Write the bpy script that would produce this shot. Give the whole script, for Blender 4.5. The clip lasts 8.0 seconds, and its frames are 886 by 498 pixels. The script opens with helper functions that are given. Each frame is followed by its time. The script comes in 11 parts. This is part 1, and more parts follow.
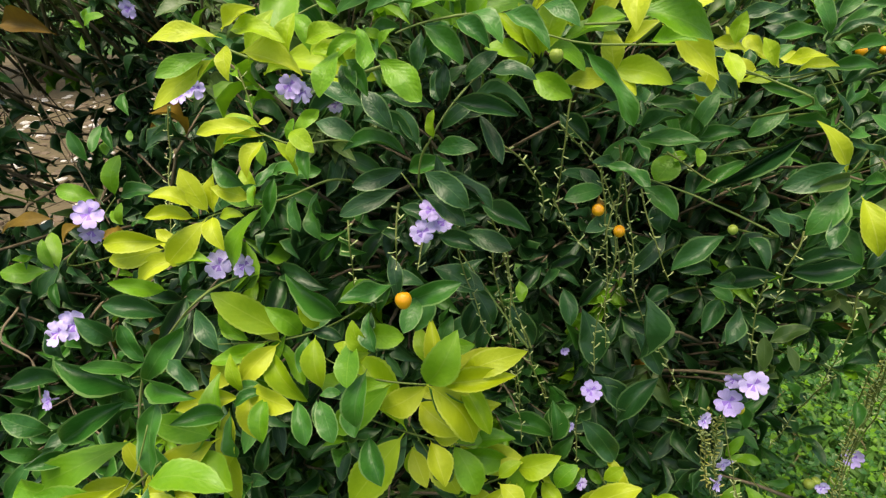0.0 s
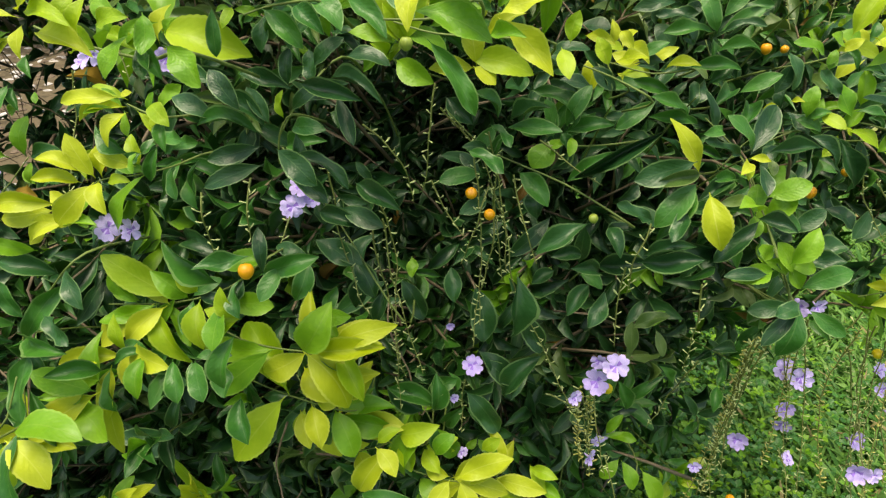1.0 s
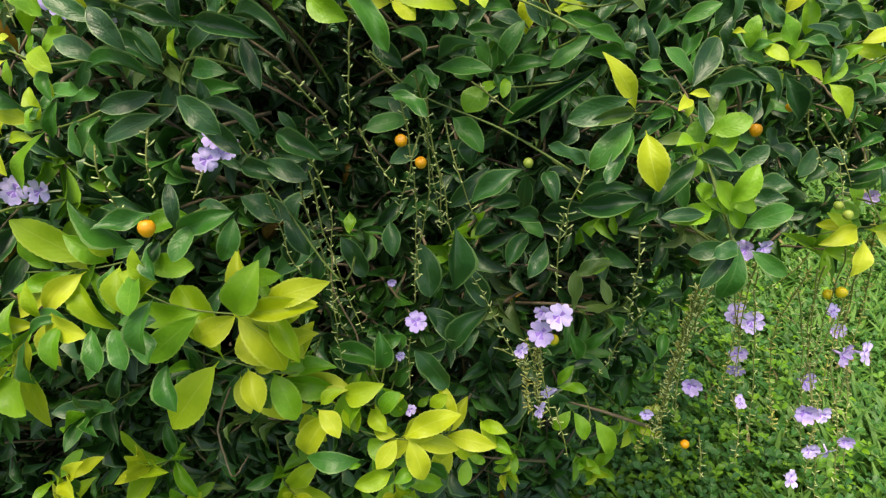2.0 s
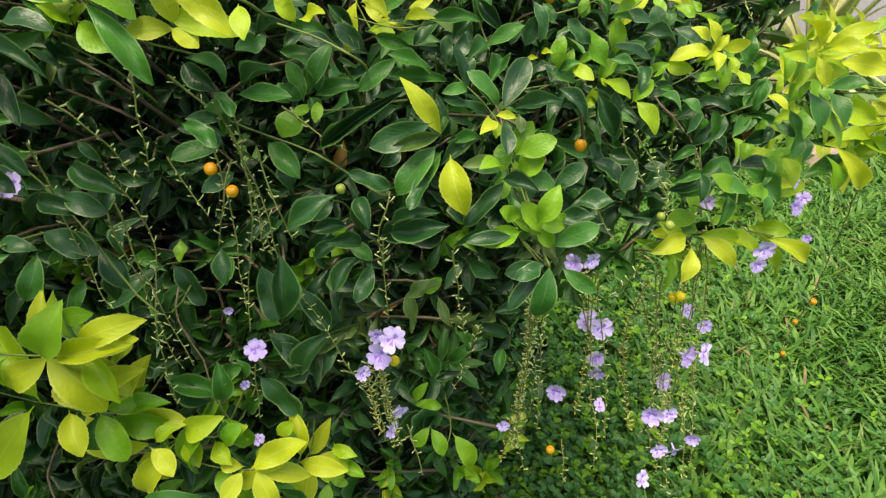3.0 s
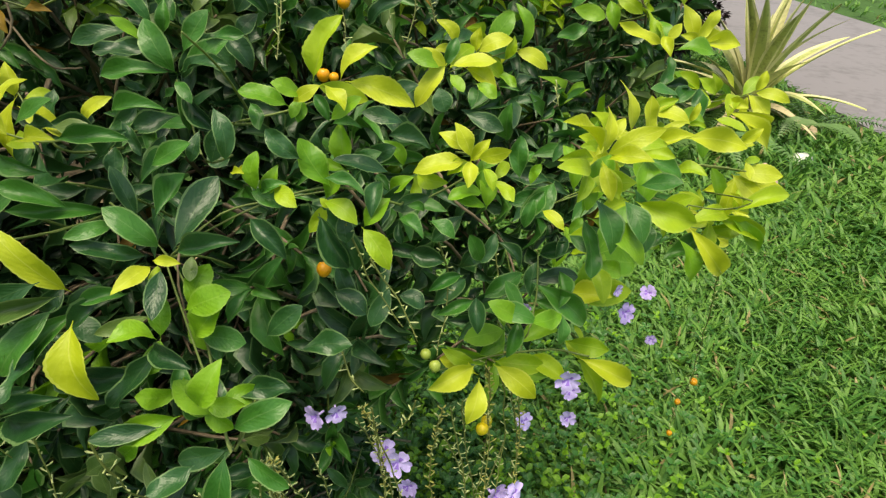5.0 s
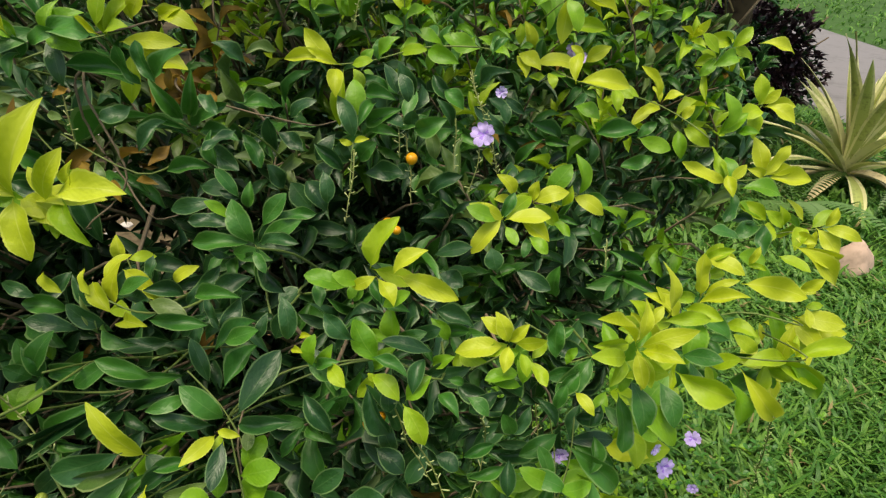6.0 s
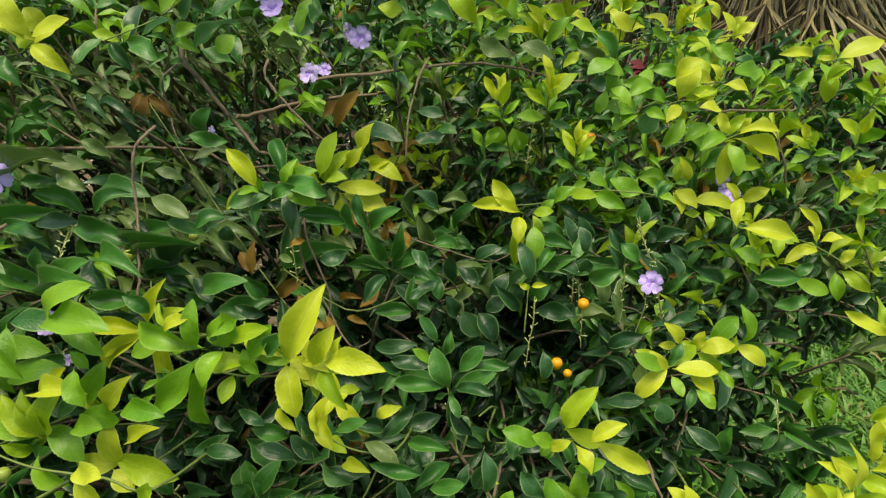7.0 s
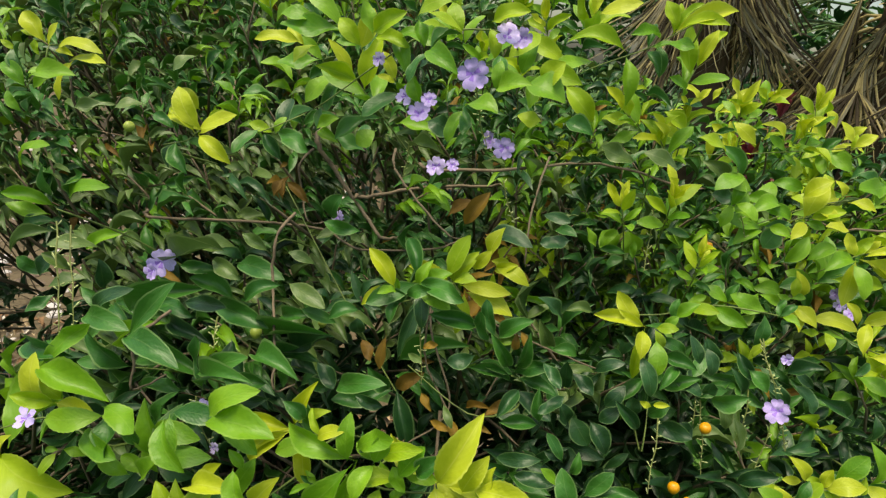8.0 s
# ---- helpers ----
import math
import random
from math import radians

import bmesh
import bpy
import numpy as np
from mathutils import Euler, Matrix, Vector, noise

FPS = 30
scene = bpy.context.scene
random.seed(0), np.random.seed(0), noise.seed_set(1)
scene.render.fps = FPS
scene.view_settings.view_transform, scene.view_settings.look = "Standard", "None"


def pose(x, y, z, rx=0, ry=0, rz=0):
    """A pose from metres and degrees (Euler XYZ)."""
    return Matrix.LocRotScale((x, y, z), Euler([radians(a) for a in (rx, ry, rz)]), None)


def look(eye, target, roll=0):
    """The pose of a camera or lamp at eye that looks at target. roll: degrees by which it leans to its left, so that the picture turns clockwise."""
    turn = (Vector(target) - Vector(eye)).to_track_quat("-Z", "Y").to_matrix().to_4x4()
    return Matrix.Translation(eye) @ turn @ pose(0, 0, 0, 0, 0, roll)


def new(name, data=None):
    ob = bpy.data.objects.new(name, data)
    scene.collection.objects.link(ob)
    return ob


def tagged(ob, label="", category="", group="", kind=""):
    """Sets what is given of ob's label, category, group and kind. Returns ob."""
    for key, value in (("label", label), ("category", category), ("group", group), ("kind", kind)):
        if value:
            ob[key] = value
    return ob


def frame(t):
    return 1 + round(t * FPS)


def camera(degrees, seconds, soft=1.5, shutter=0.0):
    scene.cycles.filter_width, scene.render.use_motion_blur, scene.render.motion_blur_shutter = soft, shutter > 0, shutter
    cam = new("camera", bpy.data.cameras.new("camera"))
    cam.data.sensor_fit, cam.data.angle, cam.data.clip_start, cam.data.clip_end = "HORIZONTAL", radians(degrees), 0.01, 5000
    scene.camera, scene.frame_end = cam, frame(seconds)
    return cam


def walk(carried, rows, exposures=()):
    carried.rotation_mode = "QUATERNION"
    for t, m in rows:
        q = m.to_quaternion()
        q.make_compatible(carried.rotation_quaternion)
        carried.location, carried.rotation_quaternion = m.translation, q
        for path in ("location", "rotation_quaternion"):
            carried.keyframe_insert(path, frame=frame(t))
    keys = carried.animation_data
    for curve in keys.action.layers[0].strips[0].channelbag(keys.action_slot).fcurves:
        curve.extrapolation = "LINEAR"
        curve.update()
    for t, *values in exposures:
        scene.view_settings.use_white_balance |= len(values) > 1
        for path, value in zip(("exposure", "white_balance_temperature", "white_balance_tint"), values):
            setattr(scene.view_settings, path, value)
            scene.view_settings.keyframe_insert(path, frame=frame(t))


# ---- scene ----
cam = camera(70.5, 8.0, soft=1.3)
PATH = [
    (0.0, (0.025, 0.028, 1.197), (-0.093, 1.825, 0.328), -0.80),
    (0.5, (0.071, 0.031, 1.213), (-0.145, 1.779, 0.264), 1.60),
    (1.0, (0.106, 0.020, 1.209), (-0.001, 1.776, 0.258), 2.10),
    (1.2, (0.126, 0.013, 1.200), (0.066, 1.761, 0.229), 1.40),
    (2.3, (0.144, 0.043, 1.194), (0.126, 1.738, 0.133), 1.10),
    (2.5, (0.165, 0.045, 1.199), (0.194, 1.742, 0.141), 1.00),
    (3.0, (0.211, 0.048, 1.208), (0.364, 1.740, 0.152), 2.20),
    (3.5, (0.241, 0.052, 1.218), (0.429, 1.741, 0.162), 2.50),
    (4.0, (0.278, 0.066, 1.208), (0.506, 1.723, 0.111), 3.90),
    (4.5, (0.324, 0.112, 1.210), (0.599, 1.781, 0.143), 3.60),
    (4.7, (0.344, 0.129, 1.215), (0.643, 1.810, 0.173), 3.20),
    (5.8, (0.390, 0.164, 1.312), (0.400, 1.916, 0.347), 3.70),
    (6.0, (0.382, 0.162, 1.323), (0.390, 1.929, 0.385), 3.60),
    (6.5, (0.352, 0.157, 1.353), (0.229, 1.959, 0.493), 3.80),
    (7.0, (0.309, 0.152, 1.389), (0.033, 1.972, 0.608), 4.00),
    (7.5, (0.271, 0.144, 1.411), (-0.126, 1.982, 0.729), 6.40),
    (8.0, (0.247, 0.147, 1.426), (-0.217, 1.981, 0.777), 6.90),
]
walk(cam, [(t, look(eye, target, roll)) for t, eye, target, roll in PATH],
     exposures=[(0.0, 0.84, 7900, 1), (2.5, 0.93, 7900, 1), (4.5, 0.86, 7900, 1), (6.0, 0.54, 7900, 1), (7.0, 0.64, 7900, 1), (8.0, 0.60, 7900, 1)])

# world and light: a bright, thinly overcast tropical day
world = bpy.data.worlds.new("sky")
scene.world = world
world.use_nodes = True
wt = world.node_tree
sky = wt.nodes.new("ShaderNodeTexSky")
sky.sky_type, sky.sun_disc = "NISHITA", False
sky.sun_elevation, sky.sun_rotation, sky.dust_density = radians(76), radians(214), 3.0
wt.links.new(sky.outputs[0], wt.nodes["Background"].inputs[0])
wt.nodes["Background"].inputs[1].default_value = 0.13
sun = new("sun", bpy.data.lights.new("sun", "SUN"))
sun.data.energy, sun.data.angle, sun.data.color = 2.25, radians(35), (1.0, 0.96, 0.88)
sun.matrix_world = look((-0.8, -1.2, 6), (0, 0, 0))


# ---- materials ----
def mat(name, colour, rough=0.6, scale=30.0, spread=0.35, bump=0.2, spec=0.5):
    """A plain rough surface with variation at two scales and fine relief."""
    m = bpy.data.materials.new(name)
    m.use_nodes = True
    nt = m.node_tree
    b = nt.nodes["Principled BSDF"]
    tc = nt.nodes.new("ShaderNodeTexCoord")
    n1, n2 = nt.nodes.new("ShaderNodeTexNoise"), nt.nodes.new("ShaderNodeTexNoise")
    n1.inputs["Scale"].default_value, n2.inputs["Scale"].default_value = scale, scale / 8
    n1.inputs["Detail"].default_value = 6
    mx = nt.nodes.new("ShaderNodeMath")
    mx.operation = "ADD"
    ramp = nt.nodes.new("ShaderNodeValToRGB")
    ramp.color_ramp.elements[0].position, ramp.color_ramp.elements[1].position = 0.65, 1.35
    ramp.color_ramp.elements[0].color = (*[c * (1 - spread) for c in colour], 1)
    ramp.color_ramp.elements[1].color = (*[min(1, c * (1 + spread)) for c in colour], 1)
    bp = nt.nodes.new("ShaderNodeBump")
    bp.inputs["Strength"].default_value, bp.inputs["Distance"].default_value = bump, 0.004
    L = nt.links.new
    for n in (n1, n2):
        L(tc.outputs["Object"], n.inputs["Vector"])
    L(n1.outputs[0], mx.inputs[0]), L(n2.outputs[0], mx.inputs[1])
    L(mx.outputs[0], ramp.inputs[0])
    L(ramp.outputs[0], b.inputs["Base Color"])
    L(n1.outputs[0], bp.inputs["Height"]), L(bp.outputs[0], b.inputs["Normal"])
    b.inputs["Roughness"].default_value = rough
    b.inputs["Specular IOR Level"].default_value = spec
    return m


def leaf_mat(name, low, high, rib, rough, glow, per_object, spec=0.5, edge=0.0):
    """A leaf: colour varies from leaf to leaf and across the blade, with a paler midrib and side veins; light passes through."""
    m = bpy.data.materials.new(name)
    m.use_nodes = True
    nt = m.node_tree
    L = nt.links.new
    b = nt.nodes["Principled BSDF"]
    uv = nt.nodes.new("ShaderNodeUVMap")
    sep = nt.nodes.new("ShaderNodeSeparateXYZ")
    L(uv.outputs[0], sep.inputs[0])
    if per_object:
        rnd = nt.nodes.new("ShaderNodeObjectInfo").outputs["Random"]
    else:
        rnd = nt.nodes.new("ShaderNodeNewGeometry").outputs["Random Per Island"]
    def math_node(op, a, bb):
        n = nt.nodes.new("ShaderNodeMath")
        n.operation = op
        for i, v in enumerate((a, bb)):
            if isinstance(v, (int, float)):
                n.inputs[i].default_value = v
            else:
                L(v, n.inputs[i])
        return n.outputs[0]

    # grain follows each blade at its true proportions, shifted from leaf to leaf
    place = nt.nodes.new("ShaderNodeCombineXYZ")
    L(sep.outputs[0], place.inputs[0]), L(math_node("MULTIPLY", sep.outputs[1], 0.4), place.inputs[1]), L(math_node("MULTIPLY", rnd, 50.0), place.inputs[2])
    noise_tex, fine = nt.nodes.new("ShaderNodeTexNoise"), nt.nodes.new("ShaderNodeTexNoise")
    for tex, size, detail in ((noise_tex, 3.2, 3), (fine, 16.0, 4)):
        tex.inputs["Scale"].default_value, tex.inputs["Detail"].default_value = size, detail
        L(place.outputs[0], tex.inputs["Vector"])
    mix_0 = math_node("ADD", math_node("MULTIPLY", rnd, 0.75), math_node("MULTIPLY", math_node("SUBTRACT", noise_tex.outputs[0], 0.35), 0.7))
    mix_f = math_node("ADD", mix_0, math_node("MULTIPLY", math_node("SUBTRACT", fine.outputs[0], 0.5), 0.45))
    base = nt.nodes.new("ShaderNodeMix")
    base.data_type = "RGBA"
    base.inputs[6].default_value, base.inputs[7].default_value = (*low, 1), (*high, 1)
    L(mix_f, base.inputs[0])
    # midrib and side veins
    across = math_node("ABSOLUTE", math_node("SUBTRACT", sep.outputs[1], 0.5), 0)
    ribmask = math_node("LESS_THAN", across, 0.02)
    slant = math_node("SUBTRACT", math_node("MULTIPLY", sep.outputs[0], 9.0), math_node("MULTIPLY", across, 6.0))
    vein = math_node("LESS_THAN", math_node("ABSOLUTE", math_node("SUBTRACT", math_node("FRACT", slant, 0), 0.5), 0), 0.05)
    mask = math_node("MAXIMUM", math_node("MULTIPLY", ribmask, 0.22), math_node("MULTIPLY", vein, 0.045))
    if edge:
        mask = math_node("MAXIMUM", mask, math_node("MULTIPLY", math_node("GREATER_THAN", across, 0.436), edge))
    col = nt.nodes.new("ShaderNodeMix")
    col.data_type = "RGBA"
    L(mask, col.inputs[0]), L(base.outputs[2], col.inputs[6])
    col.inputs[7].default_value = (*rib, 1)
    L(col.outputs[2], b.inputs["Base Color"])
    L(math_node("ADD", rough - 0.11, math_node("MULTIPLY", fine.outputs[0], 0.24)), b.inputs["Roughness"])
    b.inputs["Specular IOR Level"].default_value = spec
    bp = nt.nodes.new("ShaderNodeBump")
    bp.inputs["Strength"].default_value, bp.inputs["Distance"].default_value = 0.34, 0.0025
    # the blade swells between its side veins
    quilt = math_node("SINE", math_node("MULTIPLY", math_node("FRACT", slant, 0), math.pi), 0)
    hgt = math_node("ADD", math_node("ADD", math_node("MULTIPLY", mask, -0.6), math_node("MULTIPLY", quilt, -0.05)), math_node("ADD", math_node("MULTIPLY", noise_tex.outputs[0], 1.5), math_node("MULTIPLY", fine.outputs[0], 0.22)))
    L(hgt, bp.inputs["Height"]), L(bp.outputs[0], b.inputs["Normal"])
    tl = nt.nodes.new("ShaderNodeBsdfTranslucent")
    L(col.outputs[2], tl.inputs["Color"])
    ms = nt.nodes.new("ShaderNodeMixShader")
    ms.inputs[0].default_value = glow
    L(b.outputs[0], ms.inputs[1]), L(tl.outputs[0], ms.inputs[2])
    L(ms.outputs[0], nt.nodes["Material Output"].inputs["Surface"])
    return m


LEAF_LOOK = {
    "Y": ((0.42, 0.50, 0.018), (0.58, 0.65, 0.048), (0.80, 0.82, 0.24), 0.44, 0.32, 0.4, 0.25),
    "y": ((0.24, 0.41, 0.014), (0.43, 0.57, 0.030), (0.60, 0.68, 0.15), 0.44, 0.32, 0.4, 0.25),
    "L": ((0.100, 0.28, 0.012), (0.24, 0.45, 0.024), (0.34, 0.50, 0.10), 0.40, 0.28, 0.45, 0.35),
    "G": ((0.020, 0.105, 0.014), (0.060, 0.200, 0.024), (0.20, 0.32, 0.11), 0.39, 0.11, 0.46, 0.65),
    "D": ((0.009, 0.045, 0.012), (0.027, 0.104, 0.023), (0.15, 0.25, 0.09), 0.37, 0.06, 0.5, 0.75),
    "P": ((0.050, 0.108, 0.020), (0.125, 0.200, 0.044), (0.28, 0.34, 0.14), 0.42, 0.12, 0.5, 0.5),
    "O": ((0.12, 0.066, 0.012), (0.30, 0.185, 0.022), (0.32, 0.22, 0.06), 0.6, 0.2, 0.3, 0.0),
}
LEAF = {k: leaf_mat("leaf_" + n, lo, hi, rib, ro, gl, True, sp, ed) for (k, (lo, hi, rib, ro, gl, sp, ed)), n in
        zip(LEAF_LOOK.items(), ("golden", "yellow_green", "lime", "green", "dark_green", "olive", "withered"))}
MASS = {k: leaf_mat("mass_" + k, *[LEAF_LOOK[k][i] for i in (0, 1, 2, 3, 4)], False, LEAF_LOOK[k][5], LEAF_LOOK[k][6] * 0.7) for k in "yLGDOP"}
BARK = mat("bark", (0.135, 0.100, 0.066), 0.85, 90, 0.5, 0.6)
TWIG = mat("green_twig", (0.11, 0.15, 0.035), 0.6, 120, 0.4, 0.3)
STALK = mat("raceme_stalk", (0.115, 0.135, 0.032), 0.6, 150, 0.4, 0.2)
BRACT = mat("raceme_bract", (0.36, 0.40, 0.17), 0.5, 150, 0.4, 0.2)
CALYX = mat("dry_calyx", (0.34, 0.32, 0.085), 0.55, 150, 0.45, 0.2)
PETAL = mat("lilac_petal", (0.46, 0.35, 0.72), 0.55, 260, 0.2, 0.2)
PETAL_PALE = mat("pale_lilac_petal", (0.52, 0.42, 0.78), 0.55, 260, 0.2, 0.2)
THROAT = mat("violet_stripe", (0.26, 0.14, 0.55), 0.6, 200, 0.3, 0.1)
BERRY = {"o": mat("orange_berry", (0.66, 0.29, 0.012), 0.32, 160, 0.2, 0.1),
         "y": mat("yellow_berry", (0.62, 0.48, 0.02), 0.35, 160, 0.2, 0.1),
         "g": mat("green_berry", (0.24, 0.30, 0.05), 0.4, 160, 0.3, 0.1)}
SOIL = mat("soil", (0.085, 0.065, 0.040), 0.95, 40, 0.6, 0.9, 0.2)


# ---- mesh helpers ----
def mesh_from(name, verts, faces, mats, idx=None, uvs=None, smooth=True):
    me = bpy.data.meshes.new(name)
    me.from_pydata([tuple(v) for v in verts], [], faces)
    for m in mats:
        me.materials.append(m)
    if idx is not None:
        me.polygons.foreach_set("material_index", np.array(idx, dtype=np.int32))
    if uvs is not None:
        layer = me.uv_layers.new(name="UVMap")
        vi = np.empty(len(me.loops), dtype=np.int32)
        me.loops.foreach_get("vertex_index", vi)
        layer.data.foreach_set("uv", np.array(uvs, dtype=np.float32)[vi].ravel())
    if smooth:
        me.polygons.foreach_set("use_smooth", np.ones(len(me.polygons), dtype=bool))
    me.update()
    return me


def tube(verts, faces, pts, r0, r1, sides=6):
    """Adds a tapered round tube along pts."""
    pts = [Vector(p) for p in pts]
    n0, n = len(verts), len(pts)
    for i, p in enumerate(pts):
        way = (pts[min(i + 1, n - 1)] - pts[max(i - 1, 0)]).normalized()
        a = way.orthogonal().normalized()
        b = way.cross(a)
        r = r0 + (r1 - r0) * i / max(1, n - 1)
        for k in range(sides):
            t = 2 * math.pi * k / sides
            verts.append(p + (a * math.cos(t) + b * math.sin(t)) * r)
    for i in range(n - 1):
        for k in range(sides):
            k2 = (k + 1) % sides
            faces.append((n0 + i * sides + k, n0 + i * sides + k2, n0 + (i + 1) * sides + k2, n0 + (i + 1) * sides + k))
    faces.append(tuple(n0 + k for k in reversed(range(sides))))
    faces.append(tuple(n0 + (n - 1) * sides + k for k in range(sides)))


def smooth_line(pts, steps=4):
    """Points along a soft curve through pts."""
    pts = [Vector(p) for p in pts]
    out = []
    for i in range(len(pts) - 1):
        a, b = pts[max(i - 1, 0)], pts[i]
        c, d = pts[i + 1], pts[min(i + 2, len(pts) - 1)]
        for s in range(steps):
            t = s / steps
            out.append(0.5 * (2 * b + (c - a) * t + (2 * a - 5 * b + 4 * c - d) * t * t + (3 * b - a - 3 * c + d) * t ** 3))
    out.append(pts[-1])
    return out


def part(name, me, parent, label=""):
    ob = new(name, me)
    ob.parent = parent
    return tagged(ob, label) if label else ob


def blade(rows, cols, fold, arch, wave, lean=0.0, tooth=0.0, rng=random, sharp=False):
    """Vertices, faces and uvs of a pointed oval leaf one unit long and one unit wide, base at the origin, tip at +x, upper side +z.
    fold: how far the halves rise from the midrib; arch: how far the back of the leaf bows up; lean: sideways sweep of the tip."""
    vs, fs, uv = [], [], []
    ph = rng.uniform(0, 6.28)
    for i in range(rows + 1):
        t = i / rows
        u = max(0.0, (t - 0.07) / 0.93)
        # short stalk, widest before the middle, drawn-out tip
        if sharp:
            w = 0.5 * 3.40 * u ** 0.88 * (1 - u) ** 0.88 * (1 - 0.12 * math.exp(-((u - 0.93) / 0.08) ** 2))
        else:
            w = 0.5 * 3.05 * u ** 0.90 * (1 - u) ** 0.72 * (1 - 0.14 * math.exp(-((u - 0.95) / 0.06) ** 2))
        w = max(w, 0.016 if t < 0.5 else 0.002)
        if tooth and i % 2 and 0.25 < t < 0.97:
            w += tooth * (0.3 + w)
        for j in range(cols + 1):
            v = 2 * j / cols - 1
            y = w * v + lean * math.sin(math.pi * t)
            z = abs(v) ** 1.4 * w * fold + arch * 4 * t * (1 - t) - 0.25 * arch * t ** 4 + wave * math.sin(8 * t + ph) * v * w
            vs.append((t, y, z))
            uv.append((t, 0.5 + 0.5 * v))
    for i in range(rows):
        for j in range(cols):
            a = i * (cols + 1) + j
            fs.append((a, a + 1, a + cols + 2, a + cols + 1))
    return vs, fs, uv


# ---- ground: lawn, soil under the hedge, path ----
def grid_mesh(name, x0, x1, y0, y1, nx, ny, height, material):
    vs = [(x0 + (x1 - x0) * i / nx, y0 + (y1 - y0) * j / ny, 0) for j in range(ny + 1) for i in range(nx + 1)]
    vs = [(x, y, height(x, y)) for x, y, _ in vs]
    fs = [(j * (nx + 1) + i, j * (nx + 1) + i + 1, (j + 1) * (nx + 1) + i + 1, (j + 1) * (nx + 1) + i) for j in range(ny) for i in range(nx)]
    return mesh_from(name, vs, fs, [material])


LAWN = mat("lawn_soil", (0.035, 0.075, 0.018), 0.95, 25, 0.6, 0.9, 0.2)
ground = new("ground", grid_mesh("ground", -60, 60, -60, 60, 60, 60, lambda x, y: 0.0, LAWN))
tagged(ground, "lawn earth with patches of bare soil under grass", "ground", kind="structure")
bed = new("hedge_bed", grid_mesh("hedge_bed", -3.5, 0.5, 0.15, 2.2, 60, 40, lambda x, y: 0.006 + 0.02 * noise.noise((x * 6, y * 6, 0)) + 0.012, SOIL))
tagged(bed, "brown soil with leaf litter under the hedge", "soil", kind="structure")
bare = new("bare_ground", grid_mesh("bare_ground", -8.0, -0.7, 2.2, 8.0, 60, 50, lambda x, y: 0.012 + 0.015 * noise.noise((x * 4, y * 4, 2)), SOIL))
tagged(bare, "bare brown soil strewn with stone chips", "soil", kind="structure")
CONCRETE = mat("concrete", (0.19, 0.175, 0.19), 0.85, 14, 0.16, 0.35, 0.3)
walkway = new("pavement", mesh_from("pavement", [(3.0, -8, 0), (5.6, -8, 0), (7.2, 30, 0), (4.6, 30, 0), (3.0, -8, 0.035), (5.6, -8, 0.035), (7.2, 30, 0.035), (4.6, 30, 0.035)],
              [(4, 5, 6, 7), (0, 1, 5, 4), (1, 2, 6, 5), (2, 3, 7, 6), (3, 0, 4, 7)], [CONCRETE], smooth=False))
tagged(walkway, "pale grey concrete garden path beside the lawn", "path", kind="structure")

GRASS_LOOK = [leaf_mat("grass_blade_" + n, lo, hi, (0.25, 0.42, 0.09), 0.45, 0.3, False, 0.35) for n, lo, hi in
              (("fresh", (0.10, 0.25, 0.036), (0.19, 0.36, 0.072)), ("deep", (0.042, 0.15, 0.022), (0.10, 0.25, 0.045)), ("straw", (0.30, 0.24, 0.10), (0.42, 0.34, 0.16)))]


